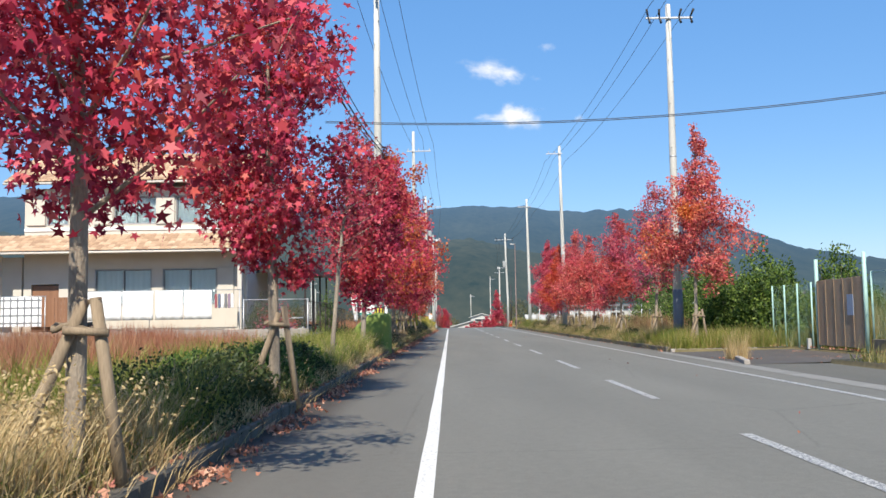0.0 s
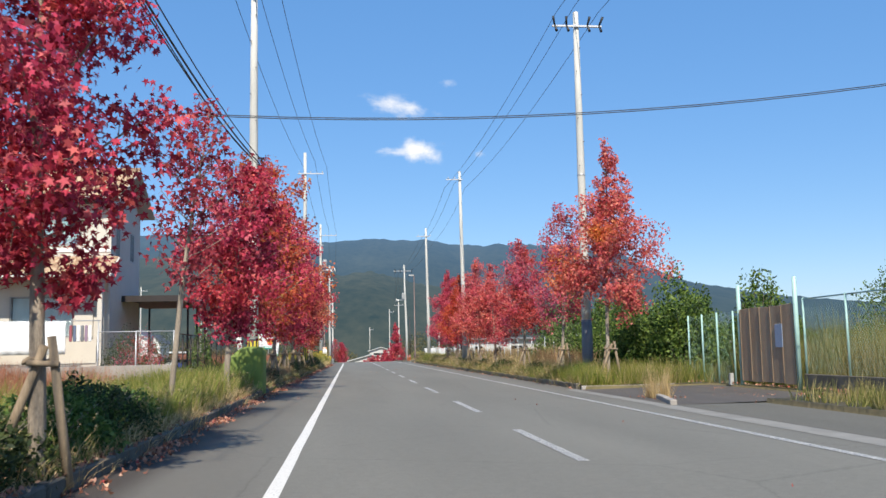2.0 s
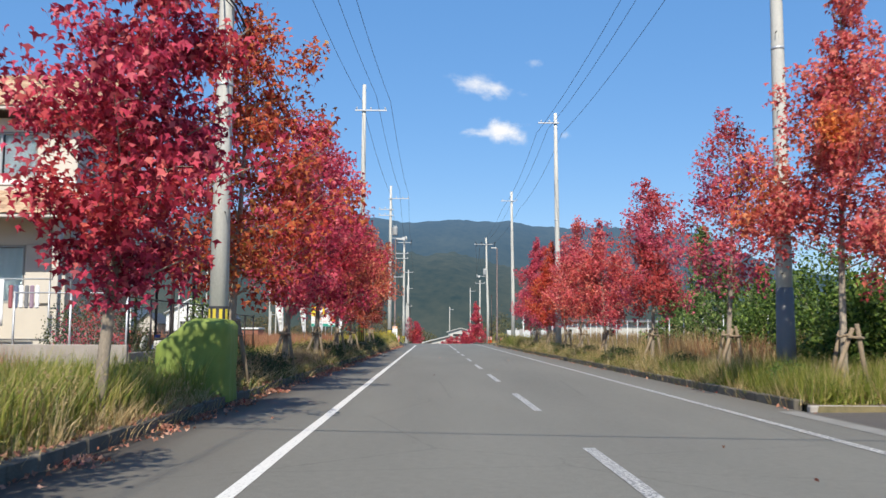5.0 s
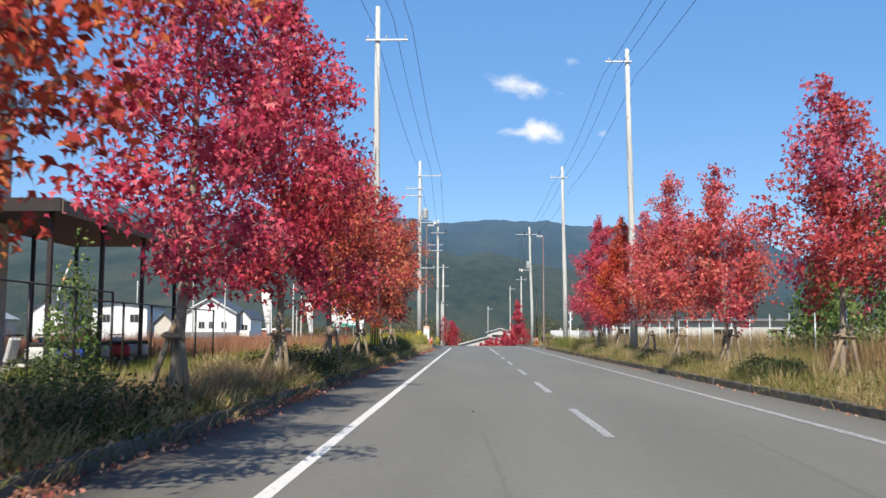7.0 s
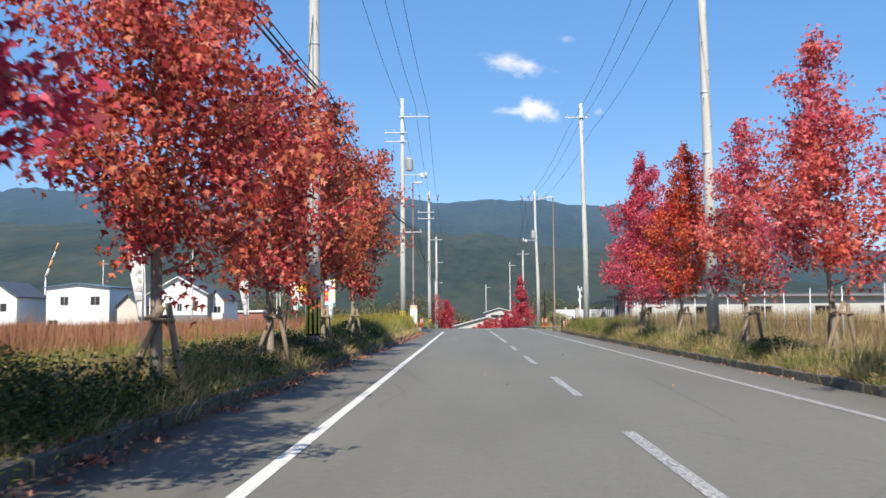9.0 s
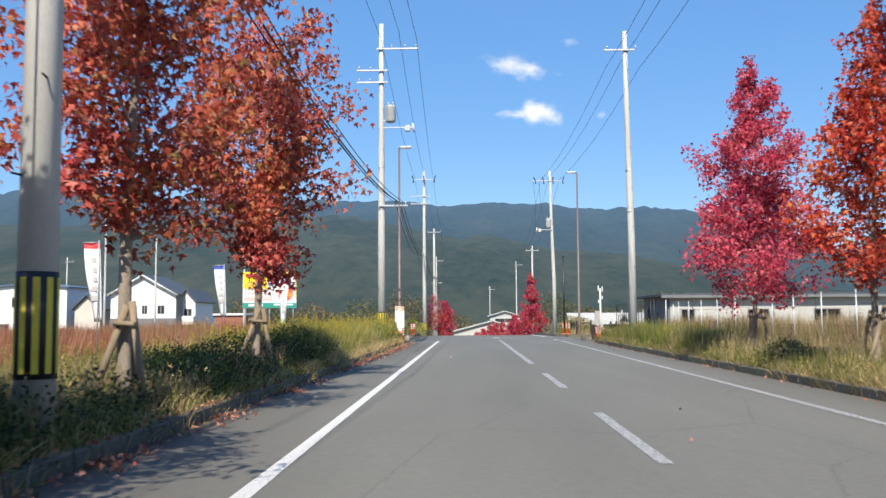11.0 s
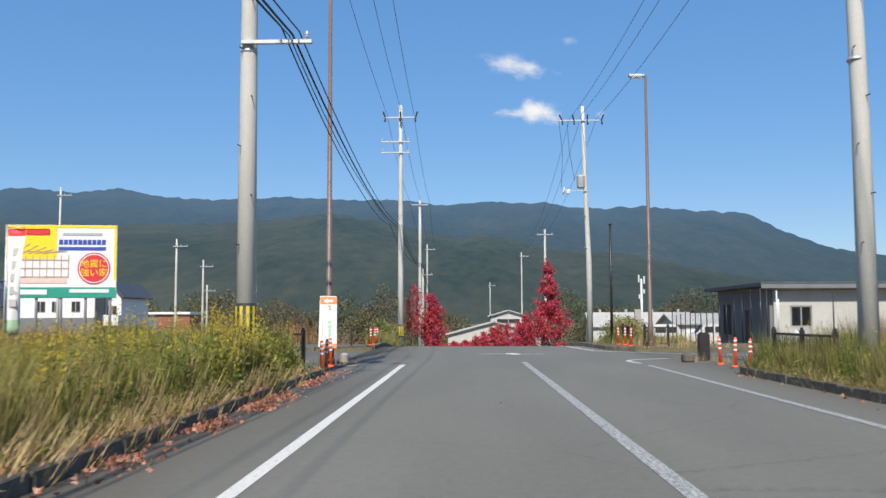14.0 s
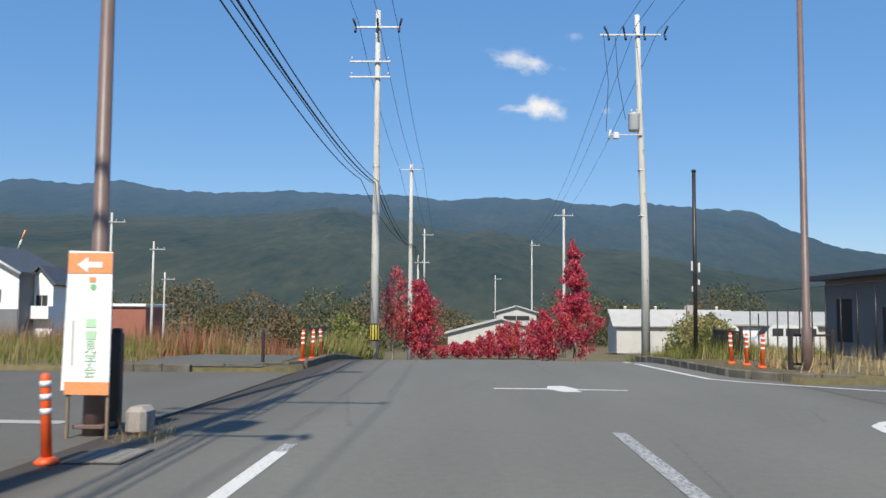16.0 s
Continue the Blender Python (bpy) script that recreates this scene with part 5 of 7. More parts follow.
def conifer(x, y, rad, h, seed):
    """A bushy cypress: a tapering trunk and tiers of upswept sprays."""
    rng = np.random.default_rng(seed)
    root = thing("conifer", (x, y, ground_z(x, y)), "bushy dark green conifer behind the verge", "tree", "conifers")
    bm = bmesh.new()
    add_tube(bm, [(0, 0, -0.1), (0.02, 0, h * 0.5), (0, 0.02, h * 0.97)], [0.11, 0.07, 0.012], 8)
    pts = []
    for i in range(70):
        u = (i + rng.random()) / 70
        a = i * 2.39996
        r = rad * (1.02 - u) ** 0.95 * rng.uniform(0.65, 1.1)
        b = np.array((0, 0, h * (0.05 + 0.93 * u)))
        e = b + np.array((math.cos(a) * r, math.sin(a) * r, 0.45 * r))
        add_tube(bm, [b, b * 0.5 + e * 0.5 - np.array((0, 0, 0.06)), e], [0.02, 0.012, 0.003], 4, False)
        for k in range(60):
            t = rng.random() ** 0.6
            pts.append(b + (e - b) * t + rng.normal(size=3) * (0.05 + 0.09 * t) * np.array((1, 1, 0.7)))
    part("trunk", bm, BARK, root)
    link_mesh("crown", leaves_mesh("crown", np.array(pts), 0.13, -0.9, "diamond", rng), LEAF_PINE, root, "feathery green sprays", "stuff")
    return root


conifer(12.8, 54.0, 1.55, 5.7, 800)
conifer(13.0, 51.6, 1.75, 4.1, 801)
conifer(13.4, 48.9, 1.6, 3.6, 802)
conifer(13.0, 59.2, 1.75, 3.6, 803)
conifer(14.6, 61.5, 1.7, 3.3, 804)
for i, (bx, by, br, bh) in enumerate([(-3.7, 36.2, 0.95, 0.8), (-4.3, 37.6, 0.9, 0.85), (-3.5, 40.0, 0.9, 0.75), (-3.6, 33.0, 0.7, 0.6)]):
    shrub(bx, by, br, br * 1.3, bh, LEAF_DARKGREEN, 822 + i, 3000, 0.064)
shrub(-2.85, 15.0, 0.8, 1.4, 0.78, LEAF_GREEN, 835, 4600, 0.07, "broad-leaved green shrub crowding the verge", 0.4)
# dark leaf colour at 12.7 and 16.9 stands in partly for crown shadow
shrub(-2.85, 12.7, 0.8, 1.3, 0.74, LEAF_DARKGREEN, 836, 4600, 0.07, "broad-leaved dark green shrub on the verge, leaf colour deepened for shade", 0.4)
shrub(-2.9, 16.9, 0.85, 1.3, 0.82, LEAF_DARKGREEN, 840, 5200, 0.065, "broad-leaved dark green shrub on the verge, leaf colour deepened for shade", 0.4)
shrub(-3.0, 18.5, 0.8, 1.1, 0.7, LEAF_GREEN, 841, 4200, 0.065, "broad-leaved green shrub crowding the verge", 0.4)
shrub(-3.7, 13.6, 0.7, 1.6, 0.7, LEAF_GREEN, 839, 3400, 0.07, "broad-leaved green shrub crowding the verge", 0.4)
shrub(-2.4, 7.3, 0.2, 0.4, 0.34, WEED, 837, 420, 0.06, "bright green leafy weed at the kerb", 0.4)
shrub(-2.25, 8.7, 0.16, 0.3, 0.28, WEED, 838, 300, 0.055, "bright green leafy weed at the kerb", 0.4)
shrub(-2.32, 98.4, 0.36, 0.75, 0.95, GRASS_LUSH, 826, 1600, 0.07, "leafy green weeds crowding the pole foot", 0.4)
shrub(-2.42, 100.7, 0.42, 0.8, 0.85, GRASS_LUSH, 827, 1600, 0.07, "leafy green weeds over the kerb", 0.4)
shrub(-2.45, 96.2, 0.42, 0.9, 0.8, GRASS_LUSH, 828, 1600, 0.07, "leafy green weeds over the kerb", 0.4)
shrub(-2.85, 99.8, 0.6, 0.8, 0.75, LEAF_GREEN, 820, 2600, 0.06, "yellow-green weedy bush on the verge")
for i, (bx, by, br, bh) in enumerate([(10.2, 133, 1.3, 1.75), (11.2, 137, 1.5, 1.9), (9.8, 129, 0.9, 1.1), (-3.0, 134, 1.0, 1.6)]):
    shrub(bx, by, br, br, bh, GRASS_GREEN, 830 + i, 2600, 0.12, "yellow-green bush past the junction", 0.4)
for i, (bx, by) in enumerate([(-44, 205), (-34, 212), (-25, 208), (-16, 214), (-9, 222), (-55, 210), (-66, 204), (18, 235), (27, 240), (-4, 245), (38, 228)]):
    shrub(bx, by, 7.5, 6.0, 7.0 + 1.5 * math.sin(i * 2), LEAF_GROVE, 850 + i, 5000, 0.36, "dark evergreen grove at the foot of the hills", 0.6)


def litter(name, spots, seed, size=0.062):
    """Drifts of fallen leaves; spots: x, y, their spread, the number of leaves and the height of the heap."""
    rng = np.random.default_rng(seed)
    cs = []
    for x, y, sx, sy, n, heap in spots:
        c = np.stack([x + rng.normal(size=n) * sx, y + rng.normal(size=n) * sy, np.zeros(n)], 1)
        up = np.exp(-((c[:, 0] - x) / sx) ** 2 - ((c[:, 1] - y) / sy) ** 2)
        c[:, 2] = 0.015 + heap * rng.random(n) * up
        cs.append(c)
    c = np.concatenate(cs)
    on = np.array([(a < kerb_l(b) + 0.0 or a > KERB_R) and not side_street(a, b) for a, b in c[:, :2]])
    c[:, 2] += np.where(on, 0.16, 0)
    ob = link_mesh(name, leaves_mesh(name, c, size, 0.0, "lobed", rng, 1.0), LITTER)
    return tagged(ob, "fallen red and brown leaves along the kerb", "fallen leaves", "", "stuff")


rl = random.Random(5)
# thin scatter in the gutter, drifts where the wind leaves them
litter("fallen_leaves", [(kerb_l(yy) + 0.14, yy + rl.uniform(-1, 1), 0.16, 0.8, rl.randint(8, 30), 0.02) for yy in np.arange(1, 106, 1.6)], 61)
DRIFTS = [(4.9, 60), (7.6, 130), (8.9, 90), (10.7, 190), (11.6, 120), (15.2, 70), (16.4, 150), (17.6, 90), (21.6, 150), (22.2, 120), (25.6, 120), (28.6, 130), (30.2, 80), (33.0, 120), (36.4, 260), (39.3, 70), (43.6, 130), (46.4, 220), (47.2, 260), (48.4, 320), (51.5, 130), (55.8, 90), (58.6, 160), (60.0, 90), (63.2, 80), (66.8, 110), (70.5, 60), (74.6, 160), (77.2, 60), (80.6, 70), (83.4, 190), (86.2, 80), (88.4, 110), (91.0, 130), (93.6, 260), (94.1, 160), (96.0, 360), (96.4, 200), (97.3, 320), (97.8, 160), (100.5, 270), (101.1, 140), (103.4, 70)]
litter("fallen_leaves", [(kerb_l(yy) + 0.12 + rl.uniform(-0.04, 0.1), yy, rl.uniform(0.1, 0.17), rl.uniform(0.14, 0.3), int(n * 0.55), 0.07) for yy, n in DRIFTS], 62)
litter("fallen_leaves", [(kerb_l(yy) - 0.06, yy, 0.12, 0.5, rl.randint(12, 40), 0.06) for yy in np.arange(2, 104, 1.9)], 63)
litter("fallen_leaves", [(KERB_R - 0.1, yy + rl.uniform(-1, 1), 0.1, 0.9, 7, 0.02) for yy in np.arange(33, 104, 2.5)] + [(11.2, 27.5, 0.7, 2.2, 500, 0.03), (12.0, 24.5, 0.4, 1.5, 200, 0.04), (10.9, 25.4, 0.5, 1.2, 160, 0.03), (8.5, 26.4, 0.3, 0.5, 60, 0.05), (11.5, 29.6, 0.35, 1.3, 320, 0.04)], 64)
litter("fallen_leaves", [(-2.6, yy, 0.35, 0.9, 170, 0.06) for yy in (6.6, 13.7, 27.5, 34.0, 41.0, 44.5, 48.0, 62.0, 69.0)], 66)
litter("scattered_leaves", [(2.0 + rl.uniform(-3, 4), rl.uniform(5, 105), 0.02, 0.02, 1, 0.0) for k in range(24)], 65)

# ---- poles, lamps and wires ----
def insulator(bm, p, h=0.16, r=0.045):
    x, y, z = p
    add_tube(bm, [(x, y, z), (x, y, z + h * 0.25), (x, y, z + h * 0.3), (x, y, z + h * 0.55), (x, y, z + h * 0.6), (x, y, z + h)], [r * 0.5, r * 0.5, r, r * 0.6, r * 0.9, r * 0.3], 8)


def pole(x, y, h, r0=0.19, r1=0.1, lean=0.0, arms=(), band=False, bolts=True, transformer=None, gear=None, label="", group="utility poles", sleeve=False):
    """A concrete utility pole. arms: (z, x from, x to, insulator xs, dark)."""
    z0 = prof(y)
    root = thing("utility_pole", (x, y, z0), label or "tall grey concrete utility pole", "utility pole", group)
    part("shaft", tube([(0, 0, -0.1), (lean * 0.3 / h, 0, h * 0.35), (lean * 0.65, 0, h * 0.7), (lean, 0, h)], [r0, r0 * 0.65 + r1 * 0.35, r0 * 0.3 + r1 * 0.7, r1], 18), POLE, root)
    def ax(z):
        return lean * z / h
    def rad(z):
        return r0 + (r1 - r0) * z / h
    for z, a, b, ins, dark in arms:
        part("crossarm", box((ax(z) + (a + b) / 2, -rad(z) - 0.04, z), (b - a, 0.075, 0.075), 0.008), GALV, root)
        for k in ins:
            bm = bmesh.new()
            if dark:
                add_tube(bm, [(k, -rad(z) - 0.04, z + 0.02), (k * 1.12, -rad(z) - 0.25, z + 0.3)], [0.035, 0.05], 8)
                add_tube(bm, [(k, -rad(z) - 0.04, z + 0.05), (k, -rad(z) - 0.32, z - 0.28)], [0.03, 0.055], 8)
            else:
                insulator(bm, (k, -rad(z) - 0.04, z + 0.035))
            part("insulator", bm, BLACK if dark else CERAMIC, root)
    if bolts:
        k = 0
        z = 2.6
        while z < h - 1.0:
            s = 1 if k % 2 else -1
            bm = rod((ax(z) + s * rad(z) * 0.6, -rad(z) * 0.75, z), (ax(z) + s * rad(z) * 0.75, -rad(z) - 0.11, z), 0.011, None, 6)
            part("step_bolt", bm, CABLE, root)
            z += 0.9
            k += 1
    for z in (h * 0.42, h * 0.55):
        part("steel_strap", tube([(ax(z), 0, z - 0.03), (ax(z), 0, z + 0.03)], rad(z) + 0.006, 18), GALV, root)
    if band:
        b0, b1 = band
        part("warning_sleeve", tube([(0, 0, b0), (0, 0, b1)], [rad(b0) + 0.005, rad(b1) + 0.005], 24), BLACK, root, "black and yellow striped warning sleeve")
        for k in range(10):
            a = 2 * math.pi * k / 10 + 0.1
            r = rad(b0) + 0.008
            bm = bmesh.new()
            w = 0.16
            vs = [bm.verts.new((r * math.cos(t), r * math.sin(t), zz)) for zz in (b0 + 0.05, b1 - 0.05) for t in (a - w, a - w / 3, a + w / 3, a + w)]
            for q in range(3):
                bm.faces.new((vs[q], vs[q + 1], vs[q + 5], vs[q + 4]))
            part("yellow_stripe", bm, YELLOW, root)
    if sleeve:
        part("sheet_wrap", tube([(0, 0, 0.35), (0, 0, 0.9), (0, 0, 2.3)], [rad(0.4) + 0.012, rad(0.9) + 0.02, rad(2.3) + 0.01], 18), WALL_GREY, root, "dark grey wrap with torn patches")
    if transformer:
        tz, tx = transformer
        part("transformer", tube([(tx, -0.05, tz - 0.38), (tx, -0.05, tz - 0.3), (tx, -0.05, tz + 0.3), (tx, -0.05, tz + 0.36), (tx, -0.05, tz + 0.42)], [0.2, 0.24, 0.24, 0.26, 0.12], 16), TANK, root, "grey pole transformer")
        part("bracket", box((tx * 0.5, -0.05, tz - 0.3), (abs(tx), 0.06, 0.06), 0.006), GALV, root)
        for bx in (tx - 0.1, tx + 0.1):
            bm = bmesh.new()
            insulator(bm, (bx, -0.05, tz + 0.4))
            part("bushing", bm, CERAMIC, root)
    if gear:
        gz, a, b = gear
        part("crossarm", box(((a + b) / 2, -0.18, gz), (abs(b - a), 0.06, 0.06), 0.006), GALV, root)
        e = a if abs(a) > abs(b) else b
        part("switch_box", box((e * 0.8, -0.22, gz - 0.05), (0.24, 0.2, 0.28), 0.03), CERAMIC, root)
        part("cutout", rod((e, -0.2, gz - 0.2), (e * 0.95, -0.22, gz + 0.2), 0.05), CERAMIC, root)
    return root


STD = (-0.78, 0.0, 0.78)
pole(-2.38, 33.6, 14.2, arms=[(13.6, -0.9, 0.9, STD, True)], band=(0.75, 1.75), label="concrete utility pole with a striped warning sleeve")
pole(-2.3, 66.9, 15.2, arms=[(13.7, -0.5, 1.3, (-0.4, 0.4, 1.2), False)], band=(0.75, 1.72), label="concrete utility pole with a striped warning sleeve")
pole(-2.25, 99.35, 14.7, arms=[(13.5, -0.2, 1.7, (0.5, 1.1, 1.6), False), (12.5, -1.1, 0.3, (-1.0, -0.5), False), (11.95, -1.1, 0.3, (-1.0, -0.5), False), (6.3, -0.1, 1.2, (1.1,), False)], band=(0.6, 1.55),
     transformer=(10.5, 0.42), gear=(9.85, 0.1, 1.5), label="concrete utility pole carrying a transformer")
pole(-2.12, 136.2, 13.85 - prof(136.2), arms=[(13.1 - prof(136.2), -0.95, 0.95, (-0.9, 0.0, 0.9), True), (11.65 - prof(136.2), -1.15, 0.55, (-1.05, 0.45), False), (11.0 - prof(136.2), -1.15, 0.55, (-1.05, 0.45), False)], band=(0.9, 1.6), label="concrete utility pole past the junction")
pole(-2.1, 158.0, 11.0 - prof(158), r0=0.17, arms=[(10.6 - prof(158), -0.7, 0.7, STD, False)], bolts=False, label="plain concrete utility pole down the road")
pole(9.33, 36.4, 13.95, arms=[(13.35, -0.95, 0.95, (-0.85, -0.4, 0.4, 0.85), True)], sleeve=True, label="concrete utility pole wrapped in dark sheet at its foot")
pole(9.32, 72.2, 14.95, arms=[(14.3, -1.1, 0.2, (-1.0, -0.5), False)], label="tall plain concrete utility pole", lean=-0.1)
pole(9.0, 99.7, 14.3, arms=[(13.4, -1.0, 0.4, (-0.95, 0.35), False)], label="tall plain concrete utility pole", lean=-0.12)
pole(9.0, 137.0, 13.9 - prof(137), arms=[(13.0 - prof(137), -1.6, 0.95, (-1.5, -0.8, 0.0, 0.85), True)], transformer=(9.3 - prof(137), -0.42), gear=(8.75 - prof(137), -1.5, -0.1), lean=-0.25, label="concrete utility pole with transformer and switch gear")
pole(10.3, 182.0, 13.6, r0=0.17, arms=[(13.0, -0.9, 0.9, STD, False)], bolts=False, label="concrete utility pole far down the road")
for px_, py_, pz_ in [(-3.5, 204, 11.0), (10.4, 226, 11.5), (6.4, 264, 8.2), (-35.6, 150.8, 13.4), (-34.6, 163, 13.0), (-25, 166, 8.6), (-26, 178, 7.4), (-29, 190, 5.2), (-3.2, 186, 6.8), (-60.6, 197.8, 10.9)]:
    pole(px_, py_, pz_ - prof(py_), 0.14, 0.08, arms=[(pz_ - prof(py_) - 0.7, -0.3, 1.1, (0.4, 1.0), False)], bolts=False, label="distant concrete utility pole", group="distant poles")


def street_lamp(x, y, h, side):
    root = thing("street_lamp", (x, y, 0.1), "tall brown steel street lamp with a flat head", "street lamp", "street lamps")
    part("post", tube([(0, 0, -0.1), (0, 0, 0.9), (0, 0, 0.95), (0, 0, h)], [0.115, 0.11, 0.085, 0.05], 14), BROWN_STEEL, root)
    part("base_plate", box((0, 0, 0.0), (0.32, 0.32, 0.04), 0.006), BROWN_STEEL, root)
    part("arm", rod((0, 0, h), (side * 0.2, 0, h + 0.02), 0.035), BROWN_STEEL, root)
    head = part("lamp_head", box((side * 0.36, 0, h + 0.03), (0.62, 0.24, 0.11), 0.03), CERAMIC, root, "pale grey lamp head")
    part("diffuser", box((side * 0.38, 0, h - 0.035), (0.46, 0.18, 0.03), 0.01), WHITE_BAND, head)
    return root


street_lamp(-2.15, 108.6, 10.6, 1)
street_lamp(8.9, 118.8, 10.72, -1)

bp_root = thing("flag_pole", (8.9, 128.3, prof(128.3)), "thin black steel pole with a small cap", "pole")
part("shaft", tube([(0, 0, 0), (0, 0, 6.1)], [0.07, 0.06], 12), DARK_STEEL, bp_root)
part("cap", tube([(0, 0, 6.1), (0, 0, 6.18)], [0.09, 0.05], 12), DARK_STEEL, bp_root)
an_root = thing("antenna_mast", (15.5, 155.0, land(155)), "white mast with antennas and a camera", "mast")
part("mast", tube([(0, 0, -0.9), (0, 0, 5.4)], [0.12, 0.08], 12), CERAMIC, an_root)
for k, (dx, dz) in enumerate([(-0.2, 5.4), (0.22, 5.3), (0.2, 4.4), (-0.18, 4.0)]):
    part("antenna", box((dx, 0, dz), (0.12, 0.12, 0.6 if k < 2 else 0.35), 0.03), CERAMIC, an_root)
part("cabinet", box((-0.35, -0.1, 2.2), (0.5, 0.4, 1.6), 0.03), CONCRETE, an_root)


def wire(pts, r=0.011, sag=0.5, label="thin black overhead power wire", name="overhead_wire", wob=0.0):
    """One wire hung from point to point, each span sagging."""
    cu = bpy.data.curves.new(name, "CURVE")
    cu.dimensions = "3D"
    cu.bevel_depth = r
    cu.bevel_resolution = 1
    cu.materials.append(CABLE)
    out = []
    for a, b in zip(pts, pts[1:]):
        a, b = Vector(a), Vector(b)
        n = 24
        for i in range(n):
            t = i / n
            p = a.lerp(b, t)
            p.z -= sag * 4 * t * (1 - t)
            if wob:
                p.x += wob * math.sin(t * 140)
                p.z += wob * math.cos(t * 140)
            out.append(p)
    out.append(Vector(pts[-1]))
    sp = cu.splines.new("POLY")
    sp.points.add(len(out) - 1)
    for q, p in zip(sp.points, out):
        q.co = (*p, 1)
    return tagged(new(name, cu), label, "wire", "overhead wires")


L_POLES = [(-2.9, 2.0, 14.0), (-2.38, 33.6, 13.6), (-2.3, 66.9, 14.2), (-2.1, 98.9, 13.8), (-2.12, 136.2, 13.3), (-2.1, 158.0, 10.8), (-3.2, 204, 10.2)]
for dx, k in ((-0.8, 0), (0.0, 0.35), (0.8, 0)):
    wire([(x + dx + (0.7 if 60 < y < 110 else 0), y - 0.25, z + k) for x, y, z in L_POLES], 0.011, 0.55)
CABLE_RUN = [(-2.7, 2.0, 7.7), (-2.2, 33.5, 7.5), (-2.0, 66.8, 7.0), (-1.42, 99.2, 6.45), (-2.15, 136.1, 6.6), (-1.8, 158.0, 5.6), (-3.0, 204, 5.0)]
for dx, dz, r, wb in ((0.0, 0.0, 0.022, 0.0), (0.12, 0.06, 0.014, 0.0), (-0.6, 0.14, 0.016, 0.012), (-0.06, -0.05, 0.012, 0.03)):
    wire([(x + dx * (1 if 110 < y < 140 or dx > -0.5 else 0.35), y, z + dz) for x, y, z in CABLE_RUN], r, 0.75, "thick black communication cable along the poles", "telephone_cable", wb)
R_POLES = [(9.0, 2.0, 13.4), (9.33, 36.4, 13.85), (8.9, 73.0, 13.8), (9.0, 101.4, 13.0), (8.75, 137.0, 13.1), (10.3, 182.0, 11.4), (10.4, 226, 11.0)]
for dx, k in ((-0.8, 0), (-0.1, 0.25), (0.8, 0)):
    wire([(x + dx, y - 0.25, z + k) for x, y, z in R_POLES], 0.011, 0.55)
for dz in (0, -0.035):
    wire([(-2.9, 23.0, 6.37 + dz), (26.0, 19.2, 9.5 + dz)], 0.01, 1.37, "black service cable strung across the road", "service_cable", 0.004)
wire([(7.3, 136.8, 13.0), (7.5, 136.8, 11.0), (7.4, 136.8, 8.9)], 0.014, -0.02)
wire([(7.8, 136.8, 12.9), (7.9, 136.8, 11.2), (8.2, 136.8, 9.4)], 0.014, 0.05)
wire([(-2.5, 64.0, 0.3), (-2.3, 66.9, 9.5)], 0.012, 0.0, "steel guy wire beside the pole")


# ---- junction furniture ----
def delineator(x, y, lean=0.0):
    root = thing("delineator_post", (x, y, prof(y) + (0.1 if y > 119 else 0.0)), "orange plastic delineator post with white bands", "delineator post", "delineator posts", 0)
    root.matrix_world = root.matrix_world @ pose(0, 0, 0, 0, lean, 0)
    part("base", tube([(0, 0, 0), (0, 0, 0.03), (0, 0, 0.06)], [0.1, 0.1, 0.06], 14), ORANGE, root)
    part("post", tube([(0, 0, 0.03), (0, 0, 0.7), (0, 0, 0.74), (0, 0, 0.76)], [0.045, 0.04, 0.037, 0.02], 14), ORANGE, root)
    for z in (0.44, 0.56, 0.67):
        part("white_band", tube([(0, 0, z - 0.025), (0, 0, z + 0.025)], 0.0455, 14), WHITE_BAND, root)
    return root


for k, (dx_, dy_) in enumerate([(-1.66, 104.3), (-1.76, 105.55), (-1.8, 106.8), (-2.3, 121.2), (-2.25, 122.3), (-2.2, 123.4), (8.45, 104.9), (8.45, 106.1), (8.45, 107.4), (8.32, 119.95), (8.28, 120.95), (8.14, 121.7)]):
    delineator(dx_, dy_, 3 * math.sin(k * 2.2))


def rail_fence(a, b, h=0.85, panels=1, label="dark brown steel railing with upright bars"):
    """A pedestrian railing: posts with pyramid tops, two rails, upright bars."""
    a, b = Vector(a), Vector(b)
    d = b - a
    ln = d.length / panels
    root = thing("guard_railing", (a.x, a.y, prof(a.y) + 0.1), label, "railing", "guard railings", math.degrees(math.atan2(d.y, d.x)))
    for i in range(panels + 1):
        bm = box((i * ln, 0, h * 0.5), (0.09, 0.09, h + 0.1), 0.008)
        add_box(bm, (i * ln, 0, h + 0.07), (0.06, 0.06, 0.06), 0.01)
        part("post", bm, DARK_STEEL, root)
    for i in range(panels):
        for z in (h - 0.05, 0.12):
            part("rail", box(((i + 0.5) * ln, 0, z), (ln - 0.09, 0.045, 0.05), 0.005), DARK_STEEL, root)
        n = int(ln / 0.125)
        for k in range(1, n):
            part("bar", rod((i * ln + k * ln / n, 0, 0.12), (i * ln + k * ln / n, 0, h - 0.06), 0.011, None, 6), DARK_STEEL, root)
    return root


rail_fence((-2.0, 103.75), (-3.3, 104.0), 0.86, 1)
rail_fence((-2.7, 124.2), (-2.6, 127.4), 0.8, 1)
rail_fence((8.6, 100.2), (8.6, 103.6), 0.85, 2)
rail_fence((8.8, 119.5), (9.75, 119.6), 0.8, 1)
rail_fence((9.2, 124.5), (9.4, 128.0), 0.8, 1)


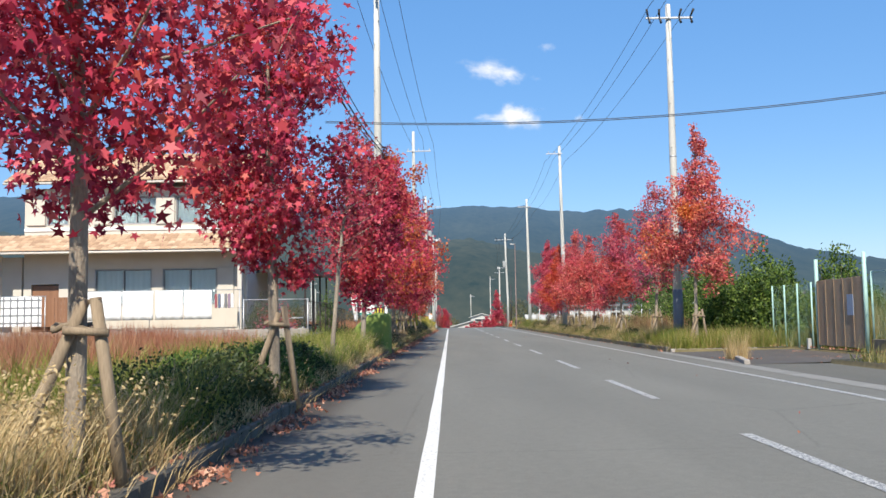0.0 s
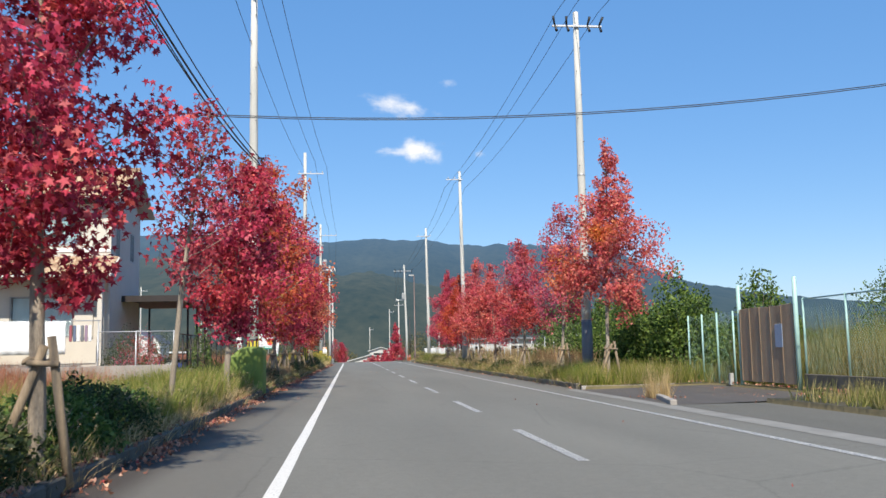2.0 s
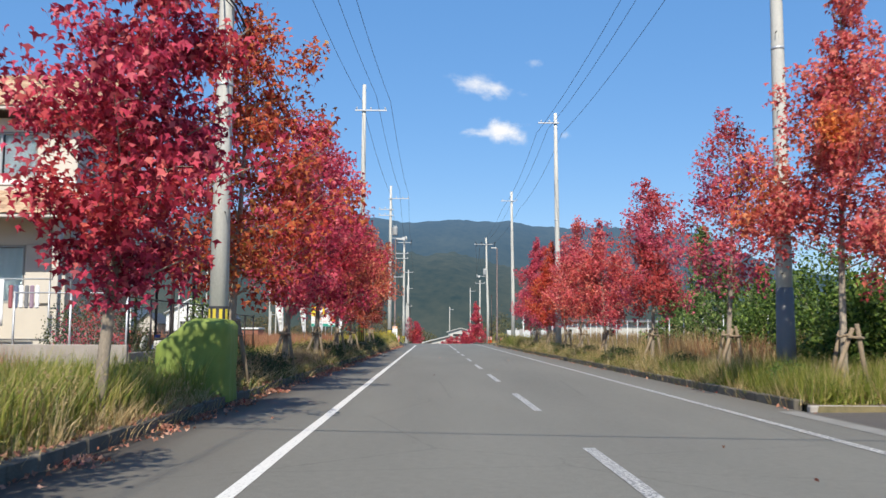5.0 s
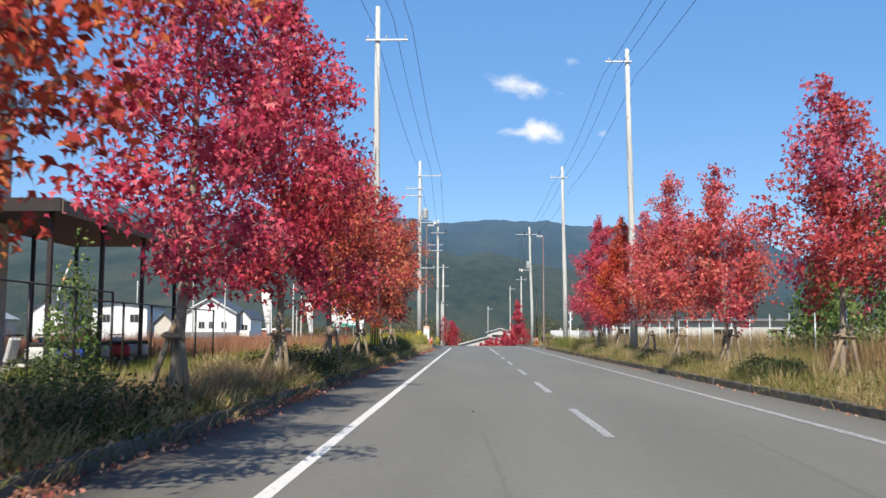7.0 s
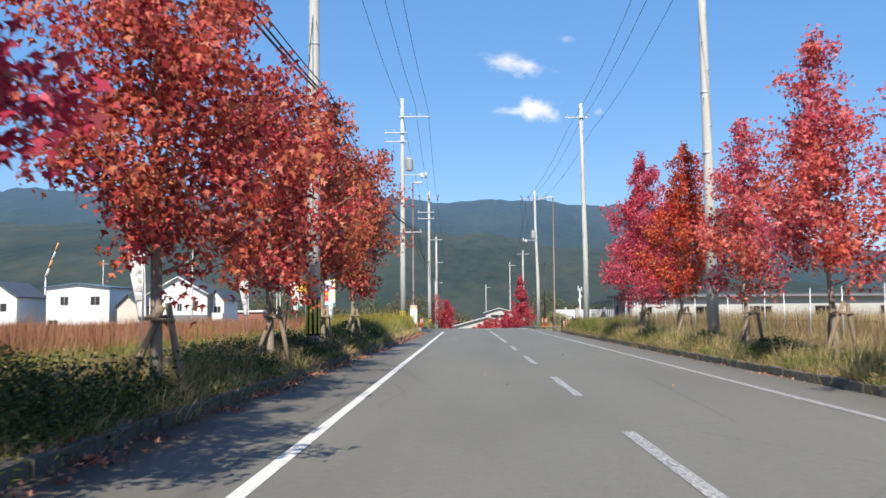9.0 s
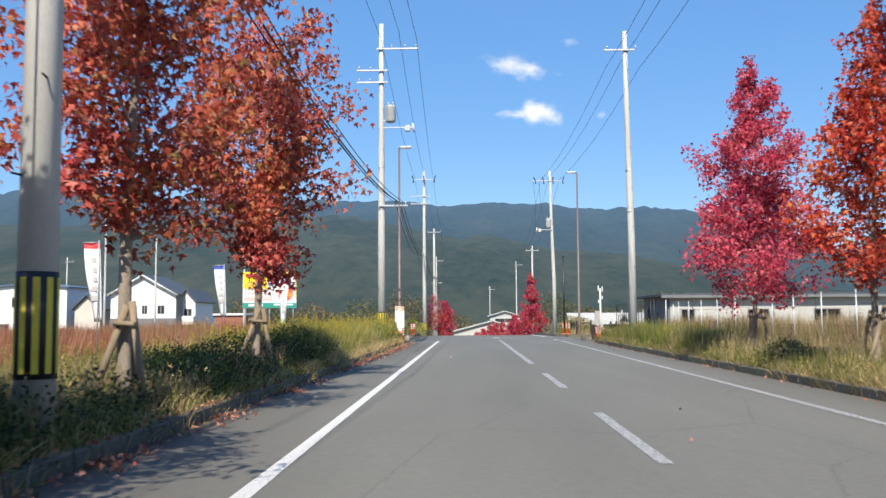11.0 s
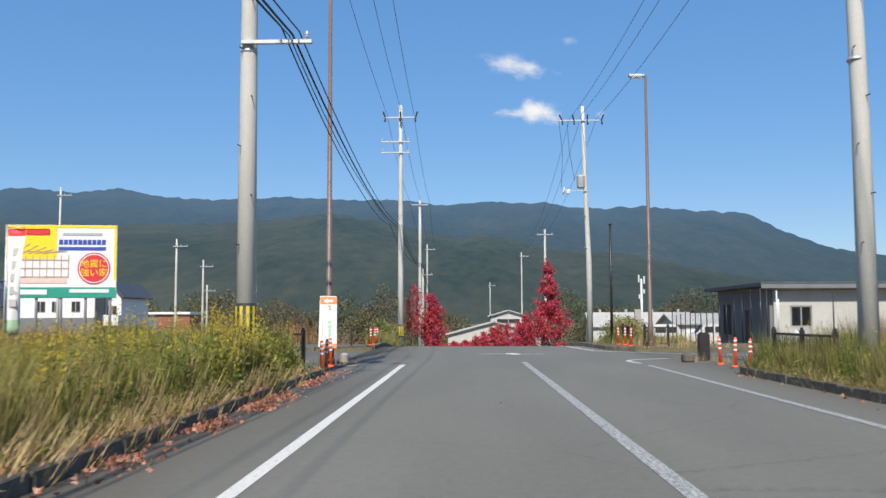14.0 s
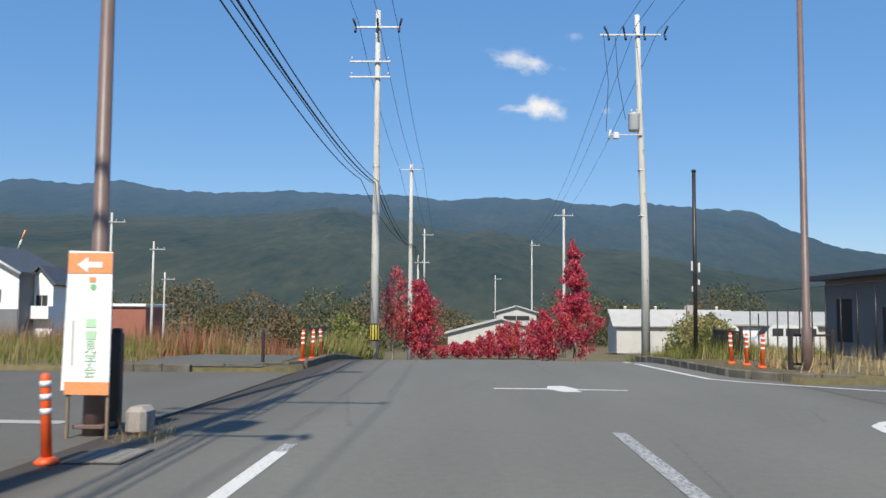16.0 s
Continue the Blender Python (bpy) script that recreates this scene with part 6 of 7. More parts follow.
def bollard(x, y, h, w=0.16, label="dark square post at the junction corner"):
    root = thing("corner_post", (x, y, 0.0), label, "post")
    bm = box((0, 0, h / 2), (w, w, h), 0.015)
    add_box(bm, (0, 0, h + 0.02), (w * 0.8, w * 0.8, 0.05), 0.015)
    part("post", bm, DARK_STEEL, root)


bollard(8.65, 109.9, 0.77, 0.3)
bollard(-2.15, 109.15, 1.05, 0.12, "weathered dark timber post at the corner")
bollard(-2.9, 119.6, 0.85, 0.07, "thin rusty post on the far corner")
blk = thing("stone_block", (-1.72, 108.75, 0.0), "rounded pale concrete corner block", "concrete block")
part("block", box((0, 0, 0.14), (0.22, 0.36, 0.3), 0.05), BLOCK, blk)
blk2 = thing("stone_block", (7.95, 108.95, 0.0), "rounded pale concrete corner block", "concrete block")
part("block", box((0, 0, 0.12), (0.3, 0.4, 0.26), 0.05), KERB, blk2)

gr = thing("drain_grate", (-1.42, 107.2, 0.004), "steel drain grate set in the gutter", "drain grate")
# solid dark plate: its colour stands in for the shaded gaps between bars
part("frame", box((0, 0, 0.004), (0.5, 0.8, 0.01), 0.002), DARK_STEEL, gr)
for k in range(5):
    part("cross_bar", box((-0.2 + 0.1 * k, 0, 0.013), (0.02, 0.76, 0.012), 0.002), GUTTER, gr)
for k in range(9):
    part("bar", box((0, -0.34 + k * 0.085, 0.012), (0.46, 0.03, 0.012), 0.002), GUTTER, gr)

# notice board with a pointing arrow
nb = thing("notice_board", (-2.11, 108.3, -0.02), "upright white notice sheet with orange ends on a wooden frame", "notice board", "", -4)
for s in (-0.21, 0.21):
    part("leg", box((s, 0.02, 0.9), (0.03, 0.03, 1.86), 0.004), STAKE, nb)
part("sheet", box((0, -0.01, 1.17), (0.47, 0.012, 1.42), 0.003), CLOTH, nb)
part("orange_panel", box((0, -0.018, 1.785), (0.47, 0.006, 0.21), 0.001), FADED_ORANGE, nb)
part("orange_panel", box((0, -0.018, 0.525), (0.47, 0.006, 0.13), 0.001), FADED_ORANGE, nb)
part("back_sheet", box((-0.04, 0.03, 1.2), (0.47, 0.01, 1.42), 0.002, Matrix.Rotation(radians(1.6), 3, "Y")), CLOTH, nb)
arrow = bmesh.new()
arrow.faces.new([arrow.verts.new((x, -0.024, z)) for x, z in [(-0.14, 1.77), (-0.02, 1.85), (-0.02, 1.80), (0.13, 1.80), (0.13, 1.74), (-0.02, 1.74), (-0.02, 1.69)]])
part("arrow", arrow, WHITE_BAND, nb)
GREEN_INK = plain("green_ink", (0.22, 0.5, 0.25), 0.6)
RED_INK = plain("red_ink", (0.6, 0.03, 0.04), 0.6)
BLUE_INK = plain("blue_ink", (0.03, 0.07, 0.35), 0.6)
YELLOW_INK = plain("yellow_ink", (0.85, 0.62, 0.02), 0.6)
TEAL_INK = plain("teal_ink", (0.02, 0.28, 0.2), 0.6)


def writing(body, size, m, material, parent, extrude=0.002):
    """Letters in the built-in font as a mesh part."""
    cu = bpy.data.curves.new("lettering", "FONT")
    cu.body = body
    cu.size = size
    cu.extrude = extrude
    cu.align_x, cu.align_y = "CENTER", "CENTER"
    cu.materials.append(material)
    ob = new("lettering", cu)
    ob.parent = parent
    ob.matrix_local = m
    return ob


for i, ch in enumerate("見学会"):
    writing(ch, 0.135, pose(0.03, -0.022, 0.935 - 0.125 * i, 90, 0, 0), PALE_GREEN_INK, nb)
for z in (1.18, 1.06):
    part("text_bar", box((0.03, -0.02, z), (0.11, 0.006, 0.09), 0.001), PALE_GREEN_INK, nb)
part("text_bar", box((0.03, -0.02, 1.62), (0.07, 0.006, 0.05), 0.001), FADED_ORANGE, nb)
part("green_dot", tube([(0.04, -0.018, 1.545), (0.04, -0.022, 1.545)], 0.032, 14), GREEN_INK, nb)
part("text_bar", box((-0.16, -0.02, 0.98), (0.02, 0.006, 0.45), 0.001), WALL_PALE, nb)

# advertising hoarding in the field
sg = thing("billboard", (-8.88, 106.55, 0.1), "billboard for houses, yellow and white with a green foot", "billboard", "", 8)
for k in range(5):
    part("post", rod((-1.25 + 0.62 * k, 0.06, -0.1), (-1.25 + 0.62 * k, 0.06, 3.5), 0.04), GALV, sg)
part("panel", box((0, 0, 2.68), (2.8, 0.06, 1.92), 0.008), WALL_WHITE, sg)
part("yellow_field", box((-0.75, -0.034, 3.18), (1.26, 0.006, 0.86), 0.001), YELLOW_INK, sg)
part("yellow_field", box((0.0, -0.036, 3.6), (2.78, 0.006, 0.07), 0.001), YELLOW_INK, sg)
part("yellow_field", box((1.36, -0.036, 2.9), (0.06, 0.006, 1.4), 0.001), YELLOW_INK, sg)
part("green_strip", box((0, -0.034, 1.87), (2.78, 0.006, 0.27), 0.001), TEAL_INK, sg)
part("red_label", box((-0.78, -0.042, 3.46), (0.95, 0.006, 0.15), 0.02), RED_INK, sg)
part("disc_rim", tube([(0.83, -0.034, 2.5), (0.83, -0.042, 2.5)], 0.42, 28), RED_INK, sg)
part("disc_ring", tube([(0.83, -0.036, 2.5), (0.83, -0.044, 2.5)], 0.385, 28), WHITE_BAND, sg)
part("red_disc", tube([(0.83, -0.036, 2.5), (0.83, -0.046, 2.5)], 0.36, 28), RED_INK, sg)
writing("地震に", 0.23, pose(0.83, -0.05, 2.61, 90, 0, 0), YELLOW_INK, sg)
writing("強い家", 0.23, pose(0.83, -0.05, 2.38, 90, 0, 0), YELLOW_INK, sg)
for k in range(10):
    part("text_bar", box((-0.02 + 0.12 * k, -0.038, 3.19), (0.1, 0.006, 0.13), 0.001), BLUE_INK, sg)
part("text_bar", box((0.52, -0.038, 3.4), (1.0, 0.006, 0.07), 0.001), TANK, sg)
part("text_bar", box((0.52, -0.038, 3.02), (1.2, 0.006, 0.09), 0.001), BLUE_INK, sg)
part("text_bar", box((-0.72, -0.042, 1.88), (0.75, 0.006, 0.13), 0.001), WHITE_BAND, sg)
part("text_bar", box((0.72, -0.042, 1.91), (1.0, 0.006, 0.09), 0.001), WHITE_BAND, sg)
TIMBER_PRINT = plain("timber_print", (0.5, 0.33, 0.25), 0.7)
part("picture_ground", box((-0.6, -0.04, 2.18), (1.5, 0.004, 0.14), 0.001), plain("pink_print", (0.7, 0.52, 0.47), 0.7), sg)
for k in range(4):
    part("picture_beam", box((-0.55, -0.042, 2.28 + 0.22 * k), (1.5 - 0.16 * (k == 3), 0.006, 0.022), 0.001), TIMBER_PRINT, sg)
for k in range(9):
    part("picture_post", box((-1.26 + 0.18 * k, -0.044, 2.55), (0.022, 0.006, 0.6), 0.001), TIMBER_PRINT, sg)
for k in range(6):
    a, b = (-1.3 + 0.16 * k, 2.88), (-1.0 + 0.2 * k, 3.2 - 0.05 * k)
    part("picture_rafter", rod((a[0], -0.042, a[1]), (b[0], -0.042, b[1]), 0.012, 0.012, 4), TIMBER_PRINT, sg)


def banner(x, y, h, top_mat, label, drop=1.7, wide=0.5, low_mat=None):
    """A tall cloth advertising flag on a thin pole, bellying in the wind."""
    z0 = ground_z(x, y)
    root = thing("banner_flag", (x, y, z0), label, "flag", "advertising flags")
    part("pole", rod((0, 0, -0.05), (0, 0, h), 0.016), GALV, root)
    part("top_rod", rod((-0.02, 0, h - 0.05), (wide, 0, h - 0.05), 0.01), GALV, root)
    v, f = [], []
    rows = 14
    for j in range(rows + 1):
        u = j / rows
        for i in range(6):
            w = i / 5
            v.append((0.03 + wide * w * (1 - 0.12 * u) - 0.3 * wide * u * (0.4 + w), 0.09 * math.sin(5 * u + 3 * w) * w + 0.1 * u, h - 0.07 - drop * u))
    for j in range(rows):
        for i in range(5):
            f.append((j * 6 + i, j * 6 + i + 1, j * 6 + i + 7, j * 6 + i + 6))
    me = np_mesh("cloth", v, f)
    cl = link_mesh("cloth", me, CLOTH, root)
    me.materials.append(top_mat)
    me.materials.append(low_mat or top_mat)
    for q in me.polygons:
        q.use_smooth = True
        if q.index < 5:
            q.material_index = 1
        elif low_mat and q.index >= 60:
            q.material_index = 2
    mo = cl.modifiers.new("thick", "SOLIDIFY")
    mo.thickness = 0.004
    for k in range(5):
        u = 0.22 + 0.12 * k
        part("text_bar", box((0.03 + wide * 0.5 - 0.3 * wide * u * 0.9, 0.09 * math.sin(5 * u + 1.5) * 0.5 + 0.1 * u - 0.012, h - 0.07 - drop * u), (abs(wide) * 0.4, 0.006, drop * 0.07), 0.001), WALL_PALE, cl)
    return root


banner(-6.6, 66.5, 3.05, RED_INK, "tall white and red cloth advertising flag in the field", 1.9, -0.42)
banner(-7.3, 80.4, 3.1, RED_INK, "tall white and red cloth advertising flag in the field", 1.9, -0.4)
banner(-7.6, 92.8, 3.25, BLUE_INK, "tall white and blue cloth advertising flag in the field", 1.9, -0.42)
banner(-6.9, 99.8, 2.95, RED_INK, "white, red and green cloth advertising flag near the billboard", 2.0, 0.36, PALE_GREEN_INK)

# green sheet draped over a box by the pole
gs = thing("sheeted_box", (-2.54, 32.75, 0.1), "bright green mesh sheet draped over a box by the pole", "covered box")
v, f = [], []
NS = 40
for j in range(17):
    u = j / 16
    for i in range(NS):
        a = 2 * math.pi * i / NS
        c, s = math.cos(a), math.sin(a)
        sq = (abs(c) ** 14 + abs(s) ** 14) ** (-1 / 14)
        side = min(1.0, u / 0.72)
        rr = sq * (1.0 if u < 0.72 else 1.0 - ((u - 0.72) / 0.28) * 0.99)
        fold = 1 + (0.05 * math.sin(11 * a) + 0.03 * math.sin(5 * a + 2)) * (1 - side * 0.8)
        x = 0.62 * c * rr * fold
        top = 1.4 + 0.02 * math.sin(7 * x) - (0.42 * max(0.0, -x - 0.1) / 0.5)
        crease = 0.025 * noise.noise(Vector((x * 5, s * 4, u * 5)))
        v.append((x + crease, 0.5 * s * rr * fold + crease, top * side + 0.03 * math.sin(9 * x + 6 * s) * (u > 0.72) - 0.03))
for j in range(16):
    for i in range(NS):
        f.append((j * NS + i, j * NS + (i + 1) % NS, (j + 1) * NS + (i + 1) % NS, (j + 1) * NS + i))
me = np_mesh("sheet", v, f)
me.polygons.foreach_set("use_smooth", np.ones(len(me.polygons), dtype=bool))
link_mesh("sheet", me, TARP, gs)


# ---- gate and fences on the right ----
def mesh_fence(a, b, h, posts, mat_post, label, mesh=True, cell=0.11, foot=None, name="mesh_fence", top_rail=True):
    a, b = Vector(a), Vector(b)
    d = b - a
    ln = d.length
    z0 = ground_z(a.x, a.y)
    root = thing(name, (a.x, a.y, z0), label, "fence", "", math.degrees(math.atan2(d.y, d.x)))
    base = 0.0
    if foot:
        base = foot
        part("foot_wall", box((ln / 2, 0, foot / 2 - 0.05), (ln, 0.16, foot + 0.1), 0.012), KERB, root, "low concrete foot wall")
    for i in range(posts + 1):
        part("post", rod((ln * i / posts, 0, base - 0.05), (ln * i / posts, 0, h), 0.028, None, 10), mat_post, root)
    if top_rail:
        part("top_rail", rod((0, 0, h - 0.03), (ln, 0, h - 0.03), 0.018, None, 8), mat_post, root)
    if mesh:
        bm = bmesh.new()
        hh = h - base - 0.06
        n = int((ln + hh) / cell)
        t = 0.0013
        for k in range(n):
            for s in (0, 1):
                x0, x1 = k * cell - hh, k * cell
                za, zb = base + 0.03, base + 0.03 + hh
                if x0 < 0:
                    za -= x0
                    x0 = 0.0
                if x1 > ln:
                    zb -= x1 - ln
                    x1 = ln
                if zb <= za:
                    continue
                p, q = (x0, za), (x1, zb)
                if s:
                    p, q = (ln - x0, za), (ln - x1, zb)
                vs = [bm.verts.new((p[0] - t, 0, p[1])), bm.verts.new((p[0] + t, 0, p[1])), bm.verts.new((q[0] + t, 0, q[1])), bm.verts.new((q[0] - t, 0, q[1]))]
                bm.faces.new(vs)
                vs = [bm.verts.new((p[0], -t, p[1])), bm.verts.new((p[0], t, p[1])), bm.verts.new((q[0], t, q[1])), bm.verts.new((q[0], -t, q[1]))]
                bm.faces.new(vs)
        part("wire_mesh", bm, mat_post, root)
    return root


mesh_fence((12.25, 26.0), (12.35, 8.0), 2.35, 9, MINT, "pale green wire mesh fence on a low concrete wall", foot=0.42)
mesh_fence((12.15, 30.1), (12.25, 34.0), 2.2, 3, MINT, "pale green wire mesh fence along the thicket", cell=0.16, top_rail=False)
gt = thing("site_gate", (12.2, 29.75, 0.16), "rust-stained board gate between pale green posts", "gate", "", -90)
for xx, hh in ((0.0, 2.85), (3.45, 2.85)):
    part("gate_post", tube([(xx, 0, -0.05), (xx, 0, hh), (xx, 0, hh + 0.02)], [0.062, 0.06, 0.03], 14), MINT, gt, "pale green steel post")
for k in range(5):
    part("board", box((0.45 + k * 0.645, -0.03, 1.12), (0.635, 0.02, 2.08 + 0.02 * math.sin(k * 2)), 0.004), RUSTY, gt)
    part("batten", box((0.77 + k * 0.645 if k < 4 else 0.14, -0.05, 1.12), (0.045, 0.025, 2.04), 0.004), OLD_TIMBER, gt)
for z in (0.35, 1.95):
    part("rail", box((1.72, 0.03, z), (3.2, 0.05, 0.07), 0.006), RUSTY, gt)
part("signboard", box((2.55, -0.06, 1.35), (0.42, 0.015, 0.62), 0.004), plain("pale_blue_board", (0.3, 0.36, 0.46), 0.6), gt, "pale blue weathered board")
stp = thing("boundary_stub", (12.05, 30.2, 0.1), "short pale concrete boundary post", "post")
part("post", box((0, 0, 0.17), (0.12, 0.12, 0.36), 0.015), CONCRETE, stp)

for i in range(26):
    yy = 46 + 2.4 * i
    root = thing("field_post", (12.5 + 0.1 * math.sin(i), yy, 0.1), "thin grey steel post with wire", "fence post", "field fence posts")
    part("post", rod((0, 0, -0.1), (0.02 * math.sin(i * 3), 0, 1.9), 0.024, 0.022, 8), GALV, root)
for z in (0.9, 1.5):
    wire([(12.5, 46 + 12 * k, z + 0.1) for k in range(6)], 0.006, 0.03, "slack fence wire between the posts", "fence_wire")

# black palisade and yard by the low building
for i in range(15):
    t = i / 14
    root = thing("net_post", (14.2 + 1.2 * t, 122 + 22 * t, ground_z(14.2 + 1.2 * t, 122 + 22 * t)), "black steel net-fence post", "fence post", "yard fence posts")
    part("post", rod((0, 0, -0.1), (0, 0, 2.35), 0.032, None, 8), DARK_STEEL, root)
mesh_fence((14.2, 122), (15.4, 144), 2.3, 2, DARK_STEEL, "black net fence round the yard", cell=0.22)
mesh_fence((14.4, 121.8), (24.0, 118.0), 2.3, 4, DARK_STEEL, "black net fence along the side street", cell=0.2)

# ---- buildings ----
def tiled_roof(name, x0, x1, eave, ridge_, parent, mat, pitch_rows=9, wave=0.28, thick=0.09, amp=0.035):
    """A slope of tiles: waves across, a step at each course. eave, ridge_: (y, z)."""
    v, f = [], []
    nx = max(2, int(abs(x1 - x0) / wave * 4))
    (ya, za), (yb, zb) = eave, ridge_
    ys = []
    for r in range(pitch_rows):
        ys += [(r / pitch_rows, 0.0), ((r + 0.98) / pitch_rows, -0.03)]
    for u, dz in ys:
        for i in range(nx + 1):
            x = x0 + (x1 - x0) * i / nx
            v.append((x, ya + (yb - ya) * u, za + (zb - za) * u + dz + 0.03 + amp * abs(math.cos(math.pi * i / 4))))
    for j in range(len(ys) - 1):
        for i in range(nx):
            k = j * (nx + 1) + i
            f.append((k, k + 1, k + nx + 2, k + nx + 1))
    ob = link_mesh(name, np_mesh(name, v, f), mat, parent)
    bm = bmesh.new()
    vs = [bm.verts.new(p) for p in [(x0, ya, za - thick), (x1, ya, za - thick), (x1, yb, zb - thick), (x0, yb, zb - thick), (x0, ya, za + 0.01), (x1, ya, za + 0.01), (x1, yb, zb - 0.01), (x0, yb, zb - 0.01)]]
    for q in ((0, 1, 5, 4), (1, 2, 6, 5), (2, 3, 7, 6), (3, 0, 4, 7), (0, 3, 2, 1)):
        bm.faces.new([vs[k] for k in q])
    bmesh.ops.recalc_face_normals(bm, faces=bm.faces)
    part("roof_deck", bm, WALL_CREAM if mat is ROOF_TILE else WALL_WHITE, parent)
    return ob


def pantile_shape(w, ln):
    """One S-shaped tile with a rolled edge, its lower end thick."""
    v, f = [], []
    n = 5
    for j, yy in enumerate((0.0, ln)):
        for i in range(n + 1):
            t = i / n
            v.append((w * (t - 0.5), yy, 0.03 * math.sin(math.pi * t) + 0.012))
    for i in range(n):
        f.append((i, i + 1, n + 2 + i, n + 1 + i))
    for i in range(n + 1):
        v.append((v[i][0], 0.0, v[i][2] - 0.03))
    for i in range(n):
        f.append((2 * n + 2 + i, 2 * n + 3 + i, i + 1, i))
    return v, f


def pantiles(x0, x1, eave, ridge_, parent, rows, name=None, w=0.29):
    """Courses of tiles up a slope: single objects under a part when name is given, else one joined mesh."""
    (ya, za), (yb, zb) = eave, ridge_
    run = math.hypot(yb - ya, zb - za)
    pitch = math.atan2(zb - za, abs(yb - ya))
    ln = run / rows
    v, f = pantile_shape(w * 1.03, ln * 1.08)
    nx = int((x1 - x0) / w)
    rnd = random.Random(rows)
    m = Matrix.Rotation(pitch, 4, "X") if yb > ya else Matrix.Rotation(math.pi, 4, "Z") @ Matrix.Rotation(pitch, 4, "X")
    spots = []
    for r in range(rows):
        for i in range(nx):
            u = r / rows
            p = (x0 + w * (i + 0.5) + rnd.uniform(-0.004, 0.004), ya + (yb - ya) * u, za + (zb - za) * u + 0.03 + rnd.uniform(0, 0.006))
            spots.append(Matrix.Translation(p) @ m @ Matrix.Rotation(-0.06, 4, "X"))
    if name is None:
        vv, ff = [], []
        for q in spots:
            k = len(vv)
            vv += [q @ Vector(c) for c in v]
            ff += [[k + c for c in g] for g in f]
        return link_mesh("tile_field", np_mesh("tile_field", np.array(vv), np.array(ff)), PANTILE, parent, "mottled terracotta tiles", "stuff")
    me = np_mesh(name, v, f)
    me.materials.append(PANTILE)
    for q in spots:
        ob = new(name, me)
        ob.parent = parent
        ob.matrix_local = q


def window(parent, x0, x1, z0, z1, y, name="window", curtain=True, side=None):
    """A sliding window set in a wall that faces -y (or along x when side is given as the wall's x)."""
    w, h, cx, cz = x1 - x0, z1 - z0, (x0 + x1) / 2, (z0 + z1) / 2
    root = new(name)
    root.parent = parent
    root.matrix_local = pose(cx, y, cz) if side is None else pose(side, cx, cz, 0, 0, 90)
    bm = bmesh.new()
    for c, s in (((0, 0, h / 2), (w + 0.1, 0.1, 0.07)), ((0, 0, -h / 2), (w + 0.14, 0.14, 0.07)), ((-w / 2, 0, 0), (0.07, 0.1, h)), ((w / 2, 0, 0), (0.07, 0.1, h)), ((0, -0.01, 0), (0.06, 0.08, h))):
        add_box(bm, c, s, 0.006)
    part("window_frame", bm, FRAME_ALU, root)
    for s in (-1, 1):
        part("pane", box((s * w / 4, 0.0, 0), (w / 2 - 0.08, 0.012, h - 0.08)), GLASS, root)
    # flat near-black sheet: the interior's darkness is put into its colour
    part("dark_backing", box((0, 0.16, 0), (w - 0.05, 0.01, h - 0.05)), DARK_ROOM, root, "near-black sheet in place of the unlit interior")
    if curtain:
        for s in (-1, 1):
            n = 16
            v, f = [], []
            for i in range(n + 1):
                x = s * w / 4 + (i / n - 0.5) * (w / 2 - 0.12)
                yy = 0.09 + 0.02 * math.sin(i * 1.9)
                v += [(x, yy, -h / 2 + 0.05), (x, yy, h / 2 - 0.05)]
                if i:
                    f.append((2 * i - 2, 2 * i, 2 * i + 1, 2 * i - 1))
            link_mesh("curtain", np_mesh("curtain", v, f), CURTAIN, root)
    return root


def wall_with_holes(name, x0, x1, z0, z1, y, holes, parent, mat, thick=0.16, along_y=None):
    """A wall with its openings cut through. holes: (x0, x1, z0, z1). along_y: the wall's x when it runs along y."""
    bm = bmesh.new()
    xs = sorted({x0, x1, *[h[0] for h in holes], *[h[1] for h in holes]})
    zs = sorted({z0, z1, *[h[2] for h in holes], *[h[3] for h in holes]})
    vs = {}
    def at(i, j):
        if (i, j) not in vs:
            vs[i, j] = bm.verts.new((xs[i], y, zs[j]) if along_y is None else (along_y, xs[i], zs[j]))
        return vs[i, j]
    for i in range(len(xs) - 1):
        for j in range(len(zs) - 1):
            mx, mz = (xs[i] + xs[i + 1]) / 2, (zs[j] + zs[j + 1]) / 2
            if not any(h[0] < mx < h[1] and h[2] < mz < h[3] for h in holes):
                bm.faces.new((at(i, j), at(i + 1, j), at(i + 1, j + 1), at(i, j + 1)))
    ex = bmesh.ops.extrude_face_region(bm, geom=bm.faces[:], use_keep_orig=True)
    moved = [g for g in ex["geom"] if isinstance(g, bmesh.types.BMVert)]
    bmesh.ops.translate(bm, vec=(0, thick, 0) if along_y is None else (-thick, 0, 0), verts=moved)
    bmesh.ops.recalc_face_normals(bm, faces=bm.faces)
    return part(name, bm, mat, parent)


def roof_slab(x0, x1, eave, ridge_, thick=0.09):
    (ya, za), (yb, zb) = eave, ridge_
    bm = bmesh.new()
    vs = [bm.verts.new(p) for p in [(x0, ya, za - thick), (x1, ya, za - thick), (x1, yb, zb - thick), (x0, yb, zb - thick), (x0, ya, za + 0.01), (x1, ya, za + 0.01), (x1, yb, zb + 0.01), (x0, yb, zb + 0.01)]]
    for q in ((0, 1, 5, 4), (1, 2, 6, 5), (2, 3, 7, 6), (3, 0, 4, 7), (0, 3, 2, 1), (4, 5, 6, 7)):
        bm.faces.new([vs[k] for k in q])
    bmesh.ops.recalc_face_normals(bm, faces=bm.faces)
    return bm


